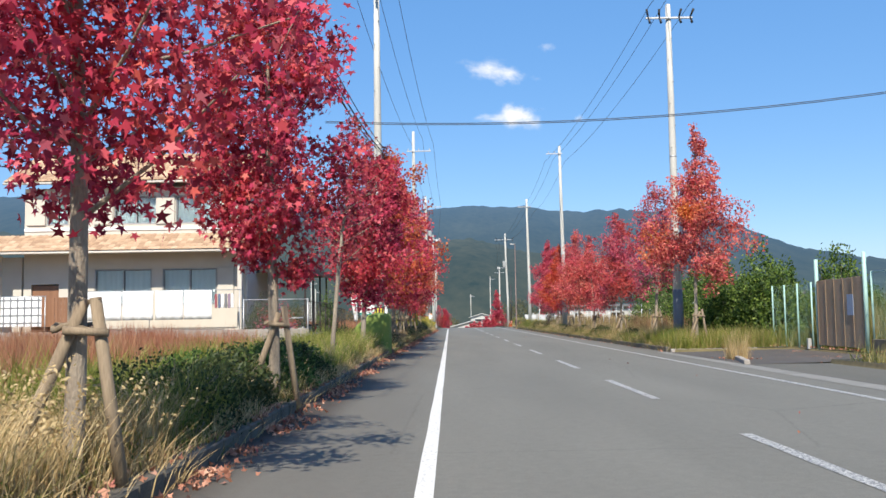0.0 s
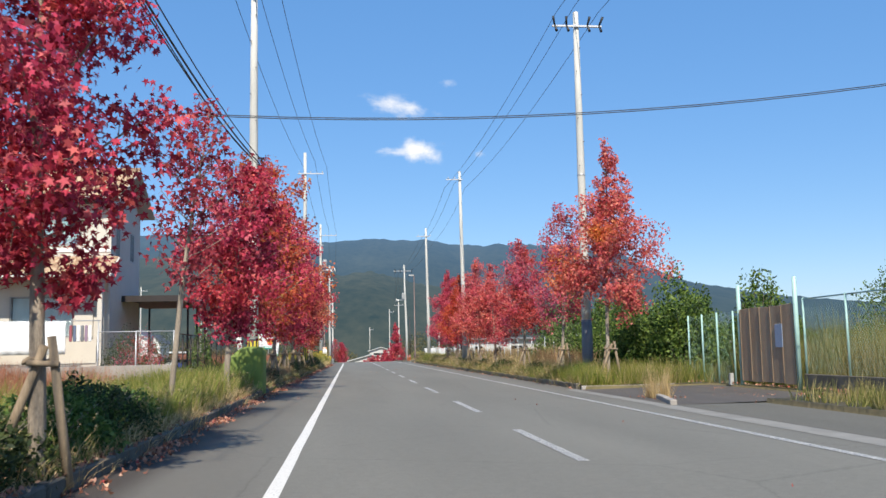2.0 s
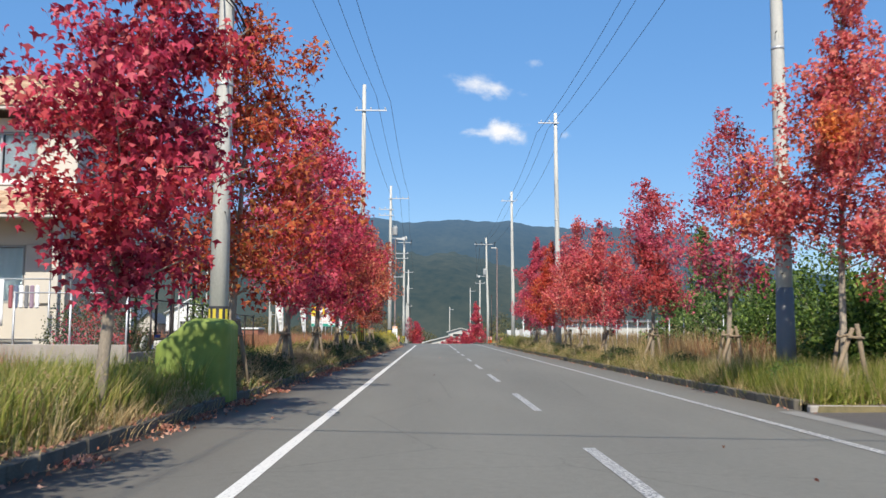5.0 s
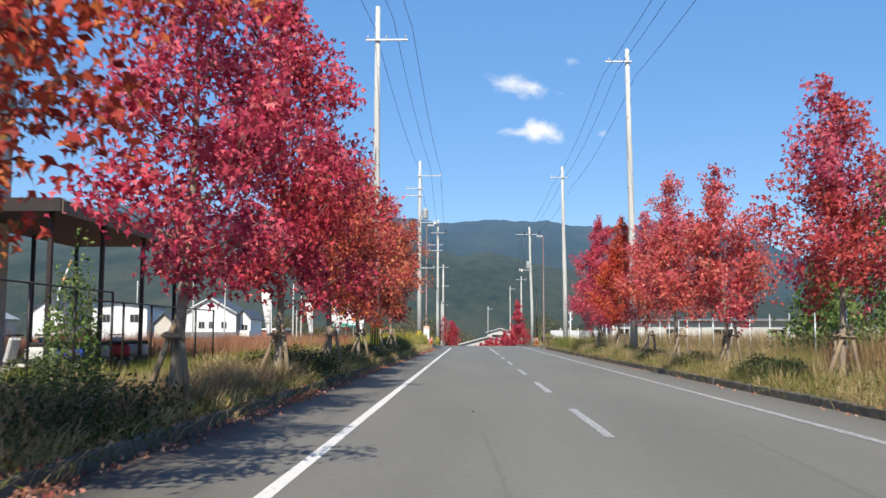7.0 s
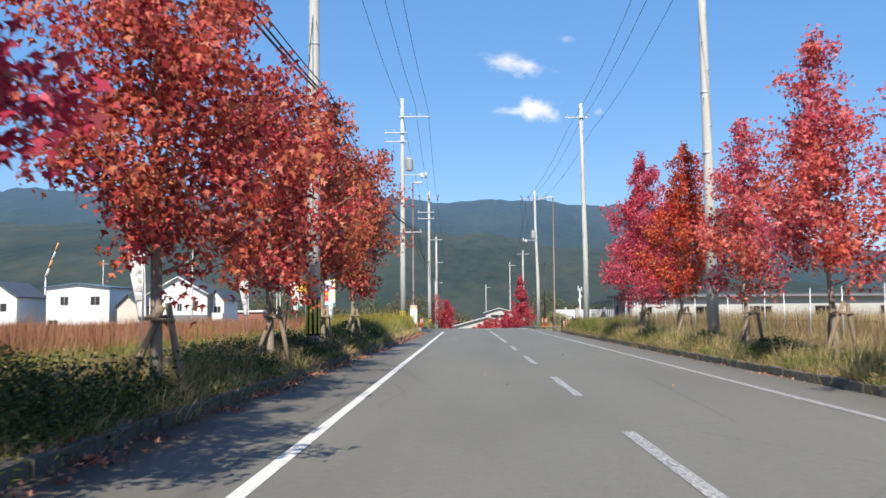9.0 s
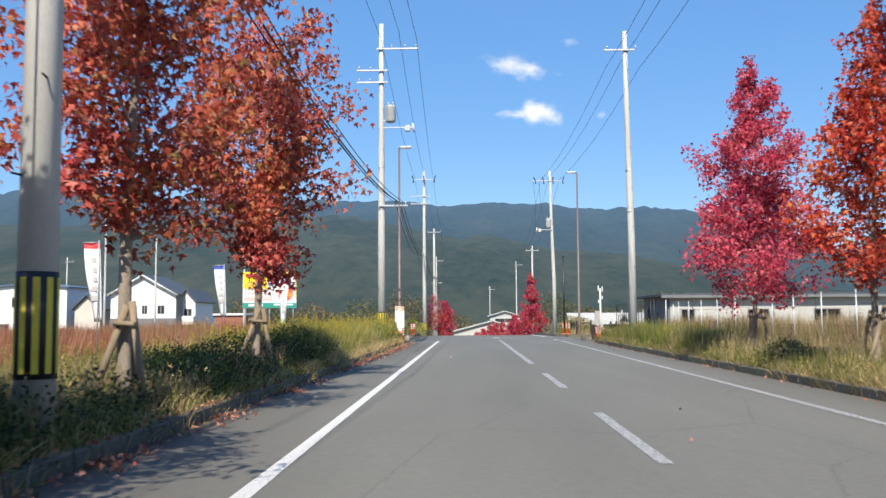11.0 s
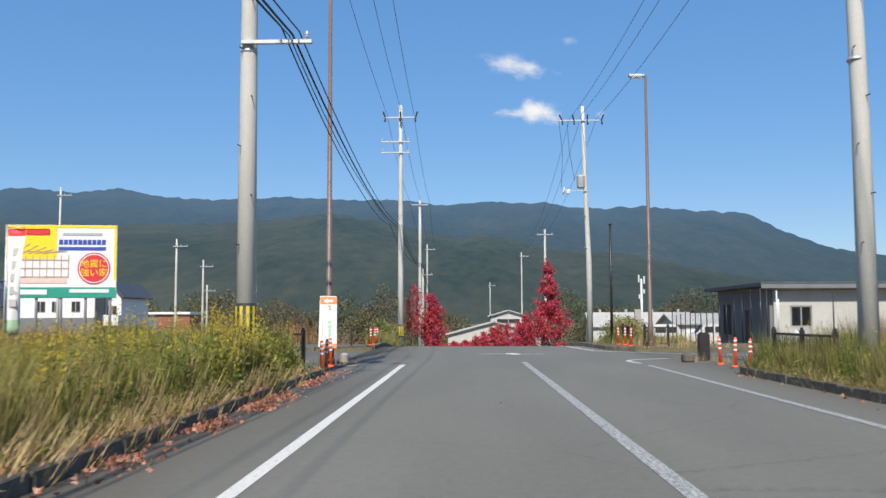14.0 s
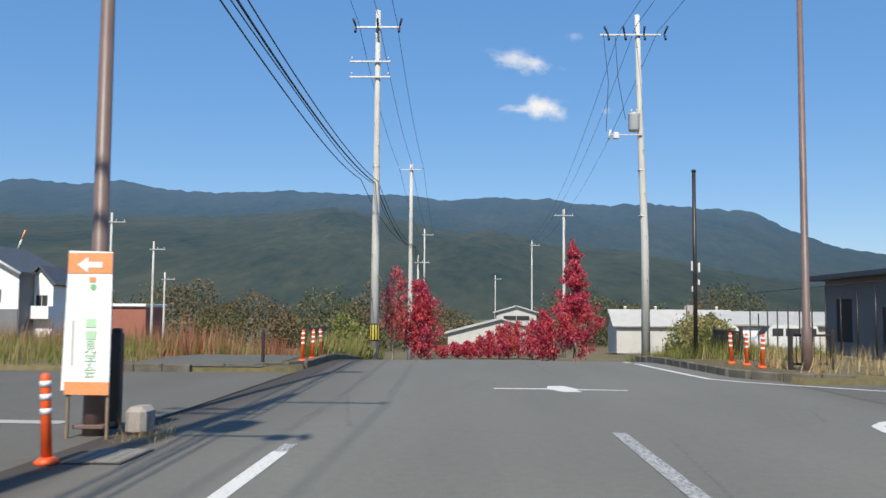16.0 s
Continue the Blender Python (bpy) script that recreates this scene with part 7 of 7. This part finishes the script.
hs = thing("house", (0, 0, 0), "two-storey cream house with terracotta tile roofs", "house")
HY, HB = 46.0, 0.3
UPW = [(-20.25, -19.2), (-16.8, -14.6), (-13.65, -11.35)]
LOW = [(-17.75, -14.9), (-14.3, -11.6)]
wall_with_holes("wall_front", -21.4, -10.0, HB, 8.2, HY, [(a, b, 6.35, 7.72) for a, b in UPW] + [(a, b, 2.2, 4.0) for a, b in LOW] + [(-21.0, -19.6, HB, 3.3)], hs, WALL_CREAM)
wall_with_holes("wall_side", HY + 0.16, 51.5, HB, 8.2, 0, [(46.9, 47.6, 5.9, 7.5), (49.6, 50.4, 5.9, 7.3)], hs, WALL_CREAM, along_y=-10.0)
part("wall_back", box((-15.7, 51.58, 4.25), (11.4, 0.16, 7.9)), WALL_CREAM, hs)
part("wall_far_side", box((-21.32, 48.83, 4.25), (0.16, 5.3, 7.9)), WALL_CREAM, hs)
gb = bmesh.new()
vs = [gb.verts.new(p) for p in [(-10.0, 46.0, 8.2), (-10.0, 51.66, 8.2), (-10.0, 48.83, 9.9), (-10.16, 46.0, 8.2), (-10.16, 51.66, 8.2), (-10.16, 48.83, 9.9)]]
for q in ((0, 1, 2), (3, 5, 4), (0, 2, 5, 3), (1, 4, 5, 2), (0, 3, 4, 1)):
    gb.faces.new([vs[k] for k in q])
part("gable", gb, WALL_CREAM, hs)
for a, b in UPW:
    window(hs, a, b, 6.35, 7.72, HY + 0.05)
    part("shutter_box", box((a - 0.55, HY - 0.04, 7.03), (0.95, 0.1, 1.45), 0.015), WALL_CREAM, hs)
for a, b in LOW:
    window(hs, a, b, 2.2, 4.0, HY + 0.05)
part("shutter_box", box((-11.1, HY - 0.04, 3.1), (0.8, 0.1, 1.9), 0.015), WALL_CREAM, hs)
window(hs, 46.9, 47.6, 5.9, 7.5, 0, side=-10.05)
window(hs, 49.6, 50.4, 5.9, 7.3, 0, side=-10.05)
dr = part("door", box((-20.3, HY + 0.1, 2.2), (1.35, 0.06, 2.1), 0.01), WOOD_DOOR, hs, "dark brown front door")
part("door_handle", rod((-19.8, HY + 0.03, 1.5), (-19.8, HY + 0.03, 1.9), 0.018), GALV, dr)
part("porch_pillar", box((-22.3, 44.9, 2.5), (0.5, 0.5, 4.4), 0.02), WALL_CREAM, hs)
part("porch_pillar", box((-10.2, 45.2, 2.5), (0.22, 0.3, 4.4), 0.02), WALL_CREAM, hs)
part("porch_wall", box((-22.1, 47.0, 2.5), (1.2, 2.0, 4.4), 0.02), WALL_CREAM, hs)
up = part("roof", roof_slab(-22.2, -9.4, (45.35, 8.45), (48.83, 10.3)), WALL_CREAM, hs, "tiled upper roof")
pantiles(-22.2, -9.4, (45.3, 8.45), (48.83, 10.3), up, 13)
tiled_roof("roof", -22.2, -9.4, (52.31, 8.45), (48.83, 10.3), hs, ROOF_TILE, 10)
lowr = part("lower_roof", roof_slab(-23.6, -9.6, (44.5, 4.85), (45.98, 5.75)), WALL_CREAM, hs, "tiled roof over the ground floor")
part("ridge_cap", tube([(-22.2, 48.83, 10.33), (-9.4, 48.83, 10.33)], 0.12, 10), ROOF_TILE, hs)
part("gutter", tube([(-22.2, 45.28, 8.37), (-9.4, 45.28, 8.37)], 0.06, 8), WALL_CREAM, hs, "pale eaves gutter")
part("gutter", tube([(-23.6, 44.43, 4.78), (-9.6, 44.43, 4.78)], 0.06, 8), WALL_CREAM, hs, "pale eaves gutter")
part("downpipe", rod((-10.05, 45.9, HB), (-10.05, 45.9, 4.7), 0.04), WALL_CREAM, hs)
part("string_course", box((-15.7, HY - 0.02, 6.08), (11.4, 0.06, 0.16), 0.01), WALL_WHITE, hs)

for i, (a, b) in enumerate([(-17.4, -15.75), (-15.7, -14.2), (-14.1, -12.75), (-12.7, -11.35)]):
    root = thing("drying_sheet", ((a + b) / 2, 44.2, 1.42), "white futon cover hung out to dry on a pole", "laundry", "laundry")
    v, f = [], []
    n, m_ = 14, 5
    for j in range(m_ + 1):
        for k in range(n + 1):
            v.append(((k / n - 0.5) * (b - a), 0.03 * math.sin(k * 1.3 + i) * j / m_ - 0.03, 1.4 * (1 - j / m_)))
    for j in range(m_):
        for k in range(n):
            q = j * (n + 1) + k
            f.append((q, q + n + 1, q + n + 2, q + 1))
    me = np_mesh("cloth", v, f)
    ob = link_mesh("cloth", me, CLOTH, root)
    mo = ob.modifiers.new("thick", "SOLIDIFY")
    mo.thickness = 0.02
lp = thing("drying_stand", (-14.4, 44.22, 0.72), "steel laundry poles before the house", "laundry stand")
part("pole", rod((-3.3, 0, 2.12), (4.5, 0, 2.12), 0.02), GALV, lp)
for xx in (-3.2, 0, 4.4):
    part("upright", rod((xx, 0.02, -0.4), (xx, 0.02, 2.14), 0.025), GALV, lp)
cl_cols = [plain("dull_red_cloth", (0.3, 0.09, 0.1), 0.9), plain("slate_cloth", (0.12, 0.15, 0.22), 0.9), CLOTH, WALL_GREY, plain("mauve_cloth", (0.28, 0.2, 0.26), 0.9), CLOTH]
for i in range(6):
    root = thing("hung_garment", (-11.15 + 0.16 * i, 44.22, 1.95), "small coloured washing on a hanger", "laundry", "laundry")
    part("cloth", box((0, 0, 0.35), (0.13, 0.06, 0.7), 0.03), cl_cols[i], root)

# checked blanket and a timber panel by the porch
bk = thing("drying_blanket", (-20.6, 44.1, 1.15), "white blanket with dark checks hung on a rail", "laundry", "laundry")
part("cloth", box((0, 0, 0.75), (2.0, 0.03, 1.45), 0.012), CLOTH, bk)
for k in range(6):
    part("check_stripe", box((-0.85 + 0.34 * k, -0.018, 0.75), (0.07, 0.006, 1.43), 0.001), WALL_GREY, bk)
for k in range(4):
    part("check_stripe", box((0, -0.02, 0.2 + 0.37 * k), (1.98, 0.006, 0.07), 0.001), WALL_GREY, bk)
part("rail", rod((-1.15, 0, 1.5), (1.2, 0, 1.5), 0.02), GALV, bk)
for xx in (-1.1, 1.15):
    part("upright", rod((xx, 0.03, -1.1), (xx, 0.03, 1.52), 0.025), GALV, bk)
tp = thing("timber_panel", (-18.95, 44.6, 0.1), "reddish-brown timber screen beside the porch", "screen")
for k in range(5):
    part("board", box((-0.32 + 0.16 * k, 0, 1.25), (0.15, 0.03, 2.5), 0.006), WOOD_DOOR, tp)

# garden wall and fence before the house
gw = thing("garden_wall", (0, 0, 0), "pale concrete block wall along the lot", "wall")
part("wall", box((-15.2, 38.9, 0.45), (18.8, 0.15, 1.0), 0.012), BLOCK, gw)
part("wall", box((-5.85, 41.0, 0.35), (0.15, 4.2, 0.8), 0.012), BLOCK, gw)
mesh_fence((-8.6, 38.9), (-5.85, 38.9), 2.05, 2, GALV, "grey wire mesh fence on the garden wall", cell=0.1)
mesh_fence((-5.85, 39.0), (-5.85, 48.0), 2.05, 5, DARK_STEEL, "dark wire mesh fence along the lot", cell=0.13)
shrub(-7.6, 41.5, 1.0, 1.0, 2.0, LEAF_ROSE, 871, 1500, 0.07, "reddish garden shrub behind the fence")
for i, (bx, by, bh) in enumerate([(-8.6, 42.4, 1.7), (-7.4, 43.6, 2.0), (-8.9, 44.6, 2.2)]):
    shrub(bx, by, 0.85, 0.9, bh, LEAF_DARKGREEN, 876 + i, 2600, 0.07, "dark garden shrub behind the mesh fence")
shrub(-6.1, 46.6, 0.55, 0.6, 2.5, LEAF_PINE, 874, 1700, 0.1, "light green vine bush climbing the fence", 0.8, 0.5)

# open cycle shed
sh = thing("cycle_shed", (0, 0, 0.2), "dark open-sided steel cycle shed with a flat roof", "shed")
for yy in (48.6, 51.4, 54.2, 57.0):
    for xx in (-7.5, -10.6):
        part("post", box((xx, yy, 1.9), (0.1, 0.1, 3.9), 0.01), DARK_STEEL, sh)
part("roof", box((-9.0, 52.8, 3.85), (3.9, 9.4, 0.14), 0.02), ROOF_DARK, sh)
part("fascia", box((-7.05, 52.8, 3.75), (0.05, 9.4, 0.3), 0.01), STAKE, sh, "dark brown side fascia")
part("fascia", box((-9.0, 48.07, 3.79), (3.9, 0.05, 0.3), 0.01), DARK_STEEL, sh)
mesh_fence((-6.4, 48.2), (-6.4, 57.5), 1.9, 5, DARK_STEEL, "dark wire mesh fence before the cycle shed", cell=0.14)


def scooter(x, y, turn, body):
    root = thing("scooter", (x, y, ground_z(x, y)), "parked motor scooter under the shed roof", "scooter", "parked scooters", turn)
    for xx in (-0.55, 0.55):
        wt = part("wheel", tube([(xx, -0.05, 0.25), (xx, 0.05, 0.25)], 0.25, 18), BLACK, root)
        part("rim", tube([(xx, -0.055, 0.25), (xx, 0.055, 0.25)], 0.14, 14), GALV, wt)
    part("body", box((-0.35, 0, 0.62), (0.75, 0.26, 0.36), 0.08), body, root)
    part("seat", box((-0.35, 0, 0.84), (0.7, 0.24, 0.1), 0.04), BLACK, root)
    part("footboard", box((0.1, 0, 0.36), (0.5, 0.26, 0.08), 0.02), body, root)
    part("leg_shield", box((0.42, 0, 0.7), (0.1, 0.36, 0.6), 0.04, Matrix.Rotation(radians(-15), 3, "Y")), body, root)
    part("handlebar", rod((0.4, -0.3, 1.05), (0.4, 0.3, 1.05), 0.02), BLACK, root)
    return root


PAINTS = [CERAMIC, BLUE_INK, TANK, RED_INK, CERAMIC]
for i in range(5):
    scooter(-8.4, 49.6 + 1.5 * i, 165 + 5 * math.sin(i), PAINTS[i])


def cottage(x, y, w, d, wall_h, roof_h, wall, roof, label, z=None, gable="y", wins=()):
    """A plain gabled house; its gable faces the road's start (gable y) or the road (gable x)."""
    z = ground_z(x, y) if z is None else z
    root = thing("far_house", (x, y, z), label, "house", "far houses", 0 if gable == "y" else 90)
    part("wall", box((0, 0, wall_h / 2), (w, d, wall_h), 0.02), wall, root)
    bm = bmesh.new()
    vs = [bm.verts.new(p) for p in [(-w / 2, -d / 2, wall_h), (w / 2, -d / 2, wall_h), (0, -d / 2, wall_h + roof_h), (-w / 2, d / 2, wall_h), (w / 2, d / 2, wall_h), (0, d / 2, wall_h + roof_h)]]
    for q in ((0, 1, 2), (3, 5, 4), (0, 2, 5, 3), (1, 4, 5, 2), (0, 3, 4, 1)):
        bm.faces.new([vs[k] for k in q])
    part("gable", bm, wall, root)
    a = math.atan2(roof_h, w / 2)
    ln = math.hypot(w / 2, roof_h) + 0.5
    for s in (-1, 1):
        cx, cz = s * (w / 4 + 0.18), wall_h + roof_h / 2 - 0.12 + 0.12
        part("roof", box((cx, 0, cz), (ln, d + 0.9, 0.16), 0.02, Matrix.Rotation(s * a, 3, "Y")), roof, root)
    for wx, wz, ww, wh in wins:
        fr = part("window", box((wx, -d / 2 - 0.02, wz), (ww, 0.08, wh), 0.01), FRAME_ALU, root)
        for s in (-1, 1):
            # panes coloured near-black instead of showing an unlit interior
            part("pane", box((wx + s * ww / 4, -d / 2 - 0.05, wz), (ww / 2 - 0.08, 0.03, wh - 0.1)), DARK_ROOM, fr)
    return root


ROOF_PALE = surface("pale_sheet_roof", (0.34, 0.33, 0.3), (0.5, 0.49, 0.45), 0.8, 12, 0.55, 0.1)
ROOF_BLUE = surface("blue_metal_roof", (0.07, 0.12, 0.2), (0.13, 0.2, 0.3), 2, 30, 0.5, 0.1)
RED_SIDING = surface("red_siding", (0.25, 0.09, 0.06), (0.35, 0.14, 0.1), 1, 20, 0.8, 0.1)
main = cottage(-39.8, 178, 8.4, 9, 6.4, 2.3, WALL_WHITE, ROOF_DARK, "white gabled house with a grey lower storey", wins=[(-1.3, 4.4, 1.0, 1.1), (0.2, 4.4, 0.7, 1.1), (2.3, 4.4, 0.9, 1.1)])
part("lower_storey", box((0, -4.56, 1.6), (8.45, 0.14, 3.4), 0.01), WALL_GREY, main, "grey lower storey")
part("side_wall", box((4.24, 0, 3.1), (0.1, 9.04, 6.3), 0.01), WALL_GREY, main, "grey side wall")
part("barge_board", rod((-4.5, -4.98, 6.2), (0, -4.98, 8.75), 0.13, 0.13, 4), CERAMIC, main)
part("barge_board", rod((4.5, -4.98, 6.2), (0, -4.98, 8.75), 0.13, 0.13, 4), CERAMIC, main)
wing = cottage(-35.0, 180, 2.3, 8, 5.6, 1.3, WALL_WHITE, ROOF_DARK, "narrow white house wing with a dark roof", wins=[(0.2, 4.0, 1.0, 1.2)])
part("balcony", box((0.3, -4.4, 3.1), (1.7, 0.8, 1.1), 0.02), WALL_WHITE, wing)
cottage(-55.7, 181, 9.4, 9, 7.6, 0.55, WALL_WHITE, ROOF_BLUE, "white two-storey house with a blue metal roof", gable="y", wins=[(-2.0, 5.6, 1.2, 1.3), (2.6, 5.6, 1.4, 1.3), (-3.6, 2.0, 1.4, 1.6)])
cottage(-47.4, 178, 3.3, 7, 4.6, 1.6, WALL_CREAM, ROOF_DARK, "small cream house with a dark roof")
cottage(-66.8, 179, 6.0, 9, 6.2, 2.1, WALL_WHITE, ROOF_DARK, "white gabled house in the far row", wins=[(0.6, 4.6, 1.8, 1.2)])
cottage(-82, 182, 9, 9, 5.6, 2.0, WALL_CREAM, ROOF_GREY, "cream gabled house in the far row", wins=[(0, 4.0, 1.4, 1.1)])
cr = thing("crane", (-297, 690, land(690)), "distant crane with a red and white boom over the roofs", "crane")
part("mast", rod((-4.0, 0, 0), (-4.0, 0, 33), 0.8, 0.7, 8), GALV, cr)
for k in range(4):
    part("boom", rod((-4.0 + 2.2 * k, 0, 33 + 6.2 * k), (-1.8 + 2.2 * k, 0, 39.2 + 6.2 * k), 0.95 - 0.1 * k, 0.85 - 0.1 * k, 8), FADED_ORANGE if k % 2 else CERAMIC, cr)

rb = thing("red_shed", (-37, 196, land(196) + 0.1), "low red-walled building with blue panels and a pale roof edge", "shed")
part("wall", box((0, 0, 2.1), (10.2, 6.0, 4.3), 0.02), RED_SIDING, rb)
part("roof", box((0.6, 0, 4.5), (9.2, 6.6, 0.3), 0.03), WALL_WHITE, rb)
for k in range(4):
    part("solar_panel", box((-4.2 + 1.55 * k, -3.06, 3.0), (1.4, 0.06, 2.0), 0.01, Matrix.Rotation(radians(-8), 3, "Y")), ROOF_BLUE, rb, "blue panel")
cottage(5.6, 216, 13, 10, 2.6, 1.7, WALL_PALE, ROOF_PALE, "low building with a pale roof below the road", z=prof(216))
cottage(8.2, 228, 5.5, 6, 5.2, 0.8, WALL_PALE, ROOF_PALE, "pale upper storey behind a low roof below the road", z=prof(228), wins=[(0, 4.4, 3.6, 0.7)])
ws = cottage(22.8, 196, 6, 12, 2.85, 1.5, WALL_PALE, ROOF_PALE, "long pale workshop with a grey sheet roof", z=land(196), gable="x")
for k in range(4):
    part("roof_vent", tube([(0.1, -5 + 3.2 * k, 4.3), (0.1, -5 + 3.2 * k, 4.75), (0.1, -5 + 3.2 * k, 4.85)], [0.14, 0.14, 0.2], 10), CERAMIC, ws, "white roof vent")
w2 = cottage(26.5, 172, 7, 10.4, 2.4, 0.85, WALL_CREAM, ROOF_PALE, "cream workshop with a grey sheet roof", z=land(172), gable="x")
for k in range(3):
    part("shutter", box((-3.54, -3.2 + 3.2 * k, 1.1), (0.06, 2.4, 2.0), 0.01), WALL_WHITE, w2, "pale roller shutter")

# low building by the junction
lb = thing("low_building", (0, 0, land(131) + 0.1), "long low building with pale walls and a dark flat roof", "building")
wall_with_holes("wall_front", 17.1, 58.0, -0.2, 2.9, 129.0, [(17.95, 18.95, 0.9, 1.9), (23, 24.6, 0.9, 1.9), (28, 30, 0.9, 1.9), (34, 36, 0.9, 1.9), (40, 42, 0.9, 1.9)], lb, WALL_PALE)
for a, b in ((17.95, 18.95), (23, 24.6), (28, 30), (34, 36), (40, 42)):
    window(lb, a, b, 0.9, 1.9, 129.05, curtain=False)
# side wall's shade is put into its colour, far darker than the front
wall_with_holes("wall_side", 129.16, 138.5, -0.2, 2.9, 0, [(132.5, 133.2, 0.1, 1.75), (135.85, 137.4, 0.35, 2.1)], lb, WALL_GREY, along_y=17.1)
part("door", box((17.0, 132.85, 0.92), (0.06, 0.68, 1.62), 0.01), DARK_STEEL, lb, "dark side door")
part("side_window", box((17.0, 136.62, 1.22), (0.06, 1.5, 1.72), 0.01), DARK_ROOM, lb, "dark side window")
part("downpipe", rod((17.17, 134.4, -0.1), (17.17, 134.4, 2.75), 0.055), CERAMIC, lb)
part("air_conditioner", box((17.3, 132.4, 0.25), (0.32, 0.8, 0.75), 0.03), CERAMIC, lb, "white outdoor unit")
part("wall_back", box((37.5, 138.6, 1.35), (41, 0.16, 3.1)), WALL_GREY, lb)
part("wall_far_side", box((58.0, 133.8, 1.35), (0.16, 9.5, 3.1)), WALL_GREY, lb)
part("roof", box((37.4, 133.8, 3.0), (42.2, 10.8, 0.22), 0.02), ROOF_DARK, lb)
part("fascia", box((37.4, 128.38, 2.88), (42.2, 0.05, 0.2), 0.01), WALL_GREY, lb)
part("downpipe", rod((17.3, 128.9, -0.1), (17.3, 128.9, 2.85), 0.05), CERAMIC, lb)
part("gas_tank", tube([(18.0, 128.5, -0.1), (18.0, 128.5, 0.6), (18.0, 128.5, 0.72)], [0.16, 0.16, 0.08], 12), CERAMIC, lb)
root = thing("white_post", (15.9, 125.0, land(125)), "tall white steel yard post", "post")
part("post", rod((0, 0, 0), (0, 0, 2.5), 0.035), CERAMIC, root)


def van(x, y, turn, label):
    root = thing("van", (x, y, land(y) + 0.1), label, "van", "parked vans", turn)
    bm = bmesh.new()
    sec = [(-2.1, 0.35), (-2.15, 1.0), (-2.0, 1.85), (0.9, 1.9), (1.5, 1.15), (2.1, 0.95), (2.2, 0.4)]
    l = [bm.verts.new((a, -0.82, b)) for a, b in sec]
    r = [bm.verts.new((a, 0.82, b)) for a, b in sec]
    bm.faces.new(l)
    bm.faces.new(r[::-1])
    for k in range(len(sec)):
        q = (k + 1) % len(sec)
        bm.faces.new((l[k], r[k], r[q], l[q]))
    bmesh.ops.recalc_face_normals(bm, faces=bm.faces)
    bmesh.ops.bevel(bm, geom=bm.edges[:], offset=0.07, segments=2, affect="EDGES")
    part("body", bm, CERAMIC, root)
    for s in (-1, 1):
        for a in (-1.3, 1.4):
            t = part("wheel", tube([(a, s * 0.72, 0.3), (a, s * 0.86, 0.3)], 0.3, 18), BLACK, root)
            part("rim", tube([(a, s * 0.8, 0.3), (a, s * 0.875, 0.3)], 0.17, 14), GALV, t)
        for a, w in ((-1.45, 0.9), (-0.4, 0.9), (0.55, 0.7)):
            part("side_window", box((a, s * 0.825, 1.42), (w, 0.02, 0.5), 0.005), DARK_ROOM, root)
    part("windscreen", box((1.24, 0, 1.52), (0.03, 1.4, 0.72), 0.005, Matrix.Rotation(radians(-39), 3, "Y")), DARK_ROOM, root)
    return root


van(22.4, 160, 178, "white van parked in the yard")
van(18.3, 160.5, 2, "white van parked in the yard")

# ---- roof tiles and kerb blocks ----
pantiles(-23.6, -9.6, (44.45, 4.86), (45.98, 5.76), lowr, 6, "roof_tile")
kerb_run("kerb_left", "weathered concrete kerb along the verge", [(kerb_l(y) - 0.085, y, 0.4) for x, y, a in straight(0, 1.0, 103.6)])
def pale_kerb(name, label, spots):
    root = tagged(new(name), label, "kerb", "", "structure")
    me = bpy.data.meshes.new("pale_kerb_block")
    bm = box((0, 0, 0), (0.15, 0.585, 0.16), 0.018)
    bm.to_mesh(me)
    bm.free()
    me.materials.append(BLOCK)
    for x, y, a in spots:
        ob = new("kerb_block", me)
        ob.parent = root
        ob.matrix_local = pose(x, y, 0.03 + 0.006 * math.sin(9 * x + 5 * y), 0, 0, a)


pale_kerb("kerb_driveway_mouth", "pale concrete kerb at the driveway mouth", [(8.36 - 0.13 * k, 26.0 - 0.585 * k, -12.5) for k in range(5)])
pale_kerb("kerb_driveway", "pale concrete kerb across the end of the verge", [(8.15 + 0.6 * k, 31.75, 90) for k in range(5)])
kerb_run("kerb_right", "weathered concrete kerb along the verge", straight(KERB_R + 0.085, 32.2, 104.1))
kerb_run("kerb_far_left", "concrete kerb past the junction", [(-4.5 - 0.6 * k, 118.53, 90) for k in range(4)] + bend(-4.2, 121.0, 2.15, 270, 360) + straight(-2.065, 121.0, 130.0))
kerb_run("kerb_far_right", "concrete kerb past the junction", [(10.6 + 0.6 * k, 116.32, 90) for k in range(12)] + bend(9.3, 118.9, 2.1, 265, 190) + [(7.2 - 0.05 * k, 119.0 + 0.6 * k, 4) for k in range(12)])
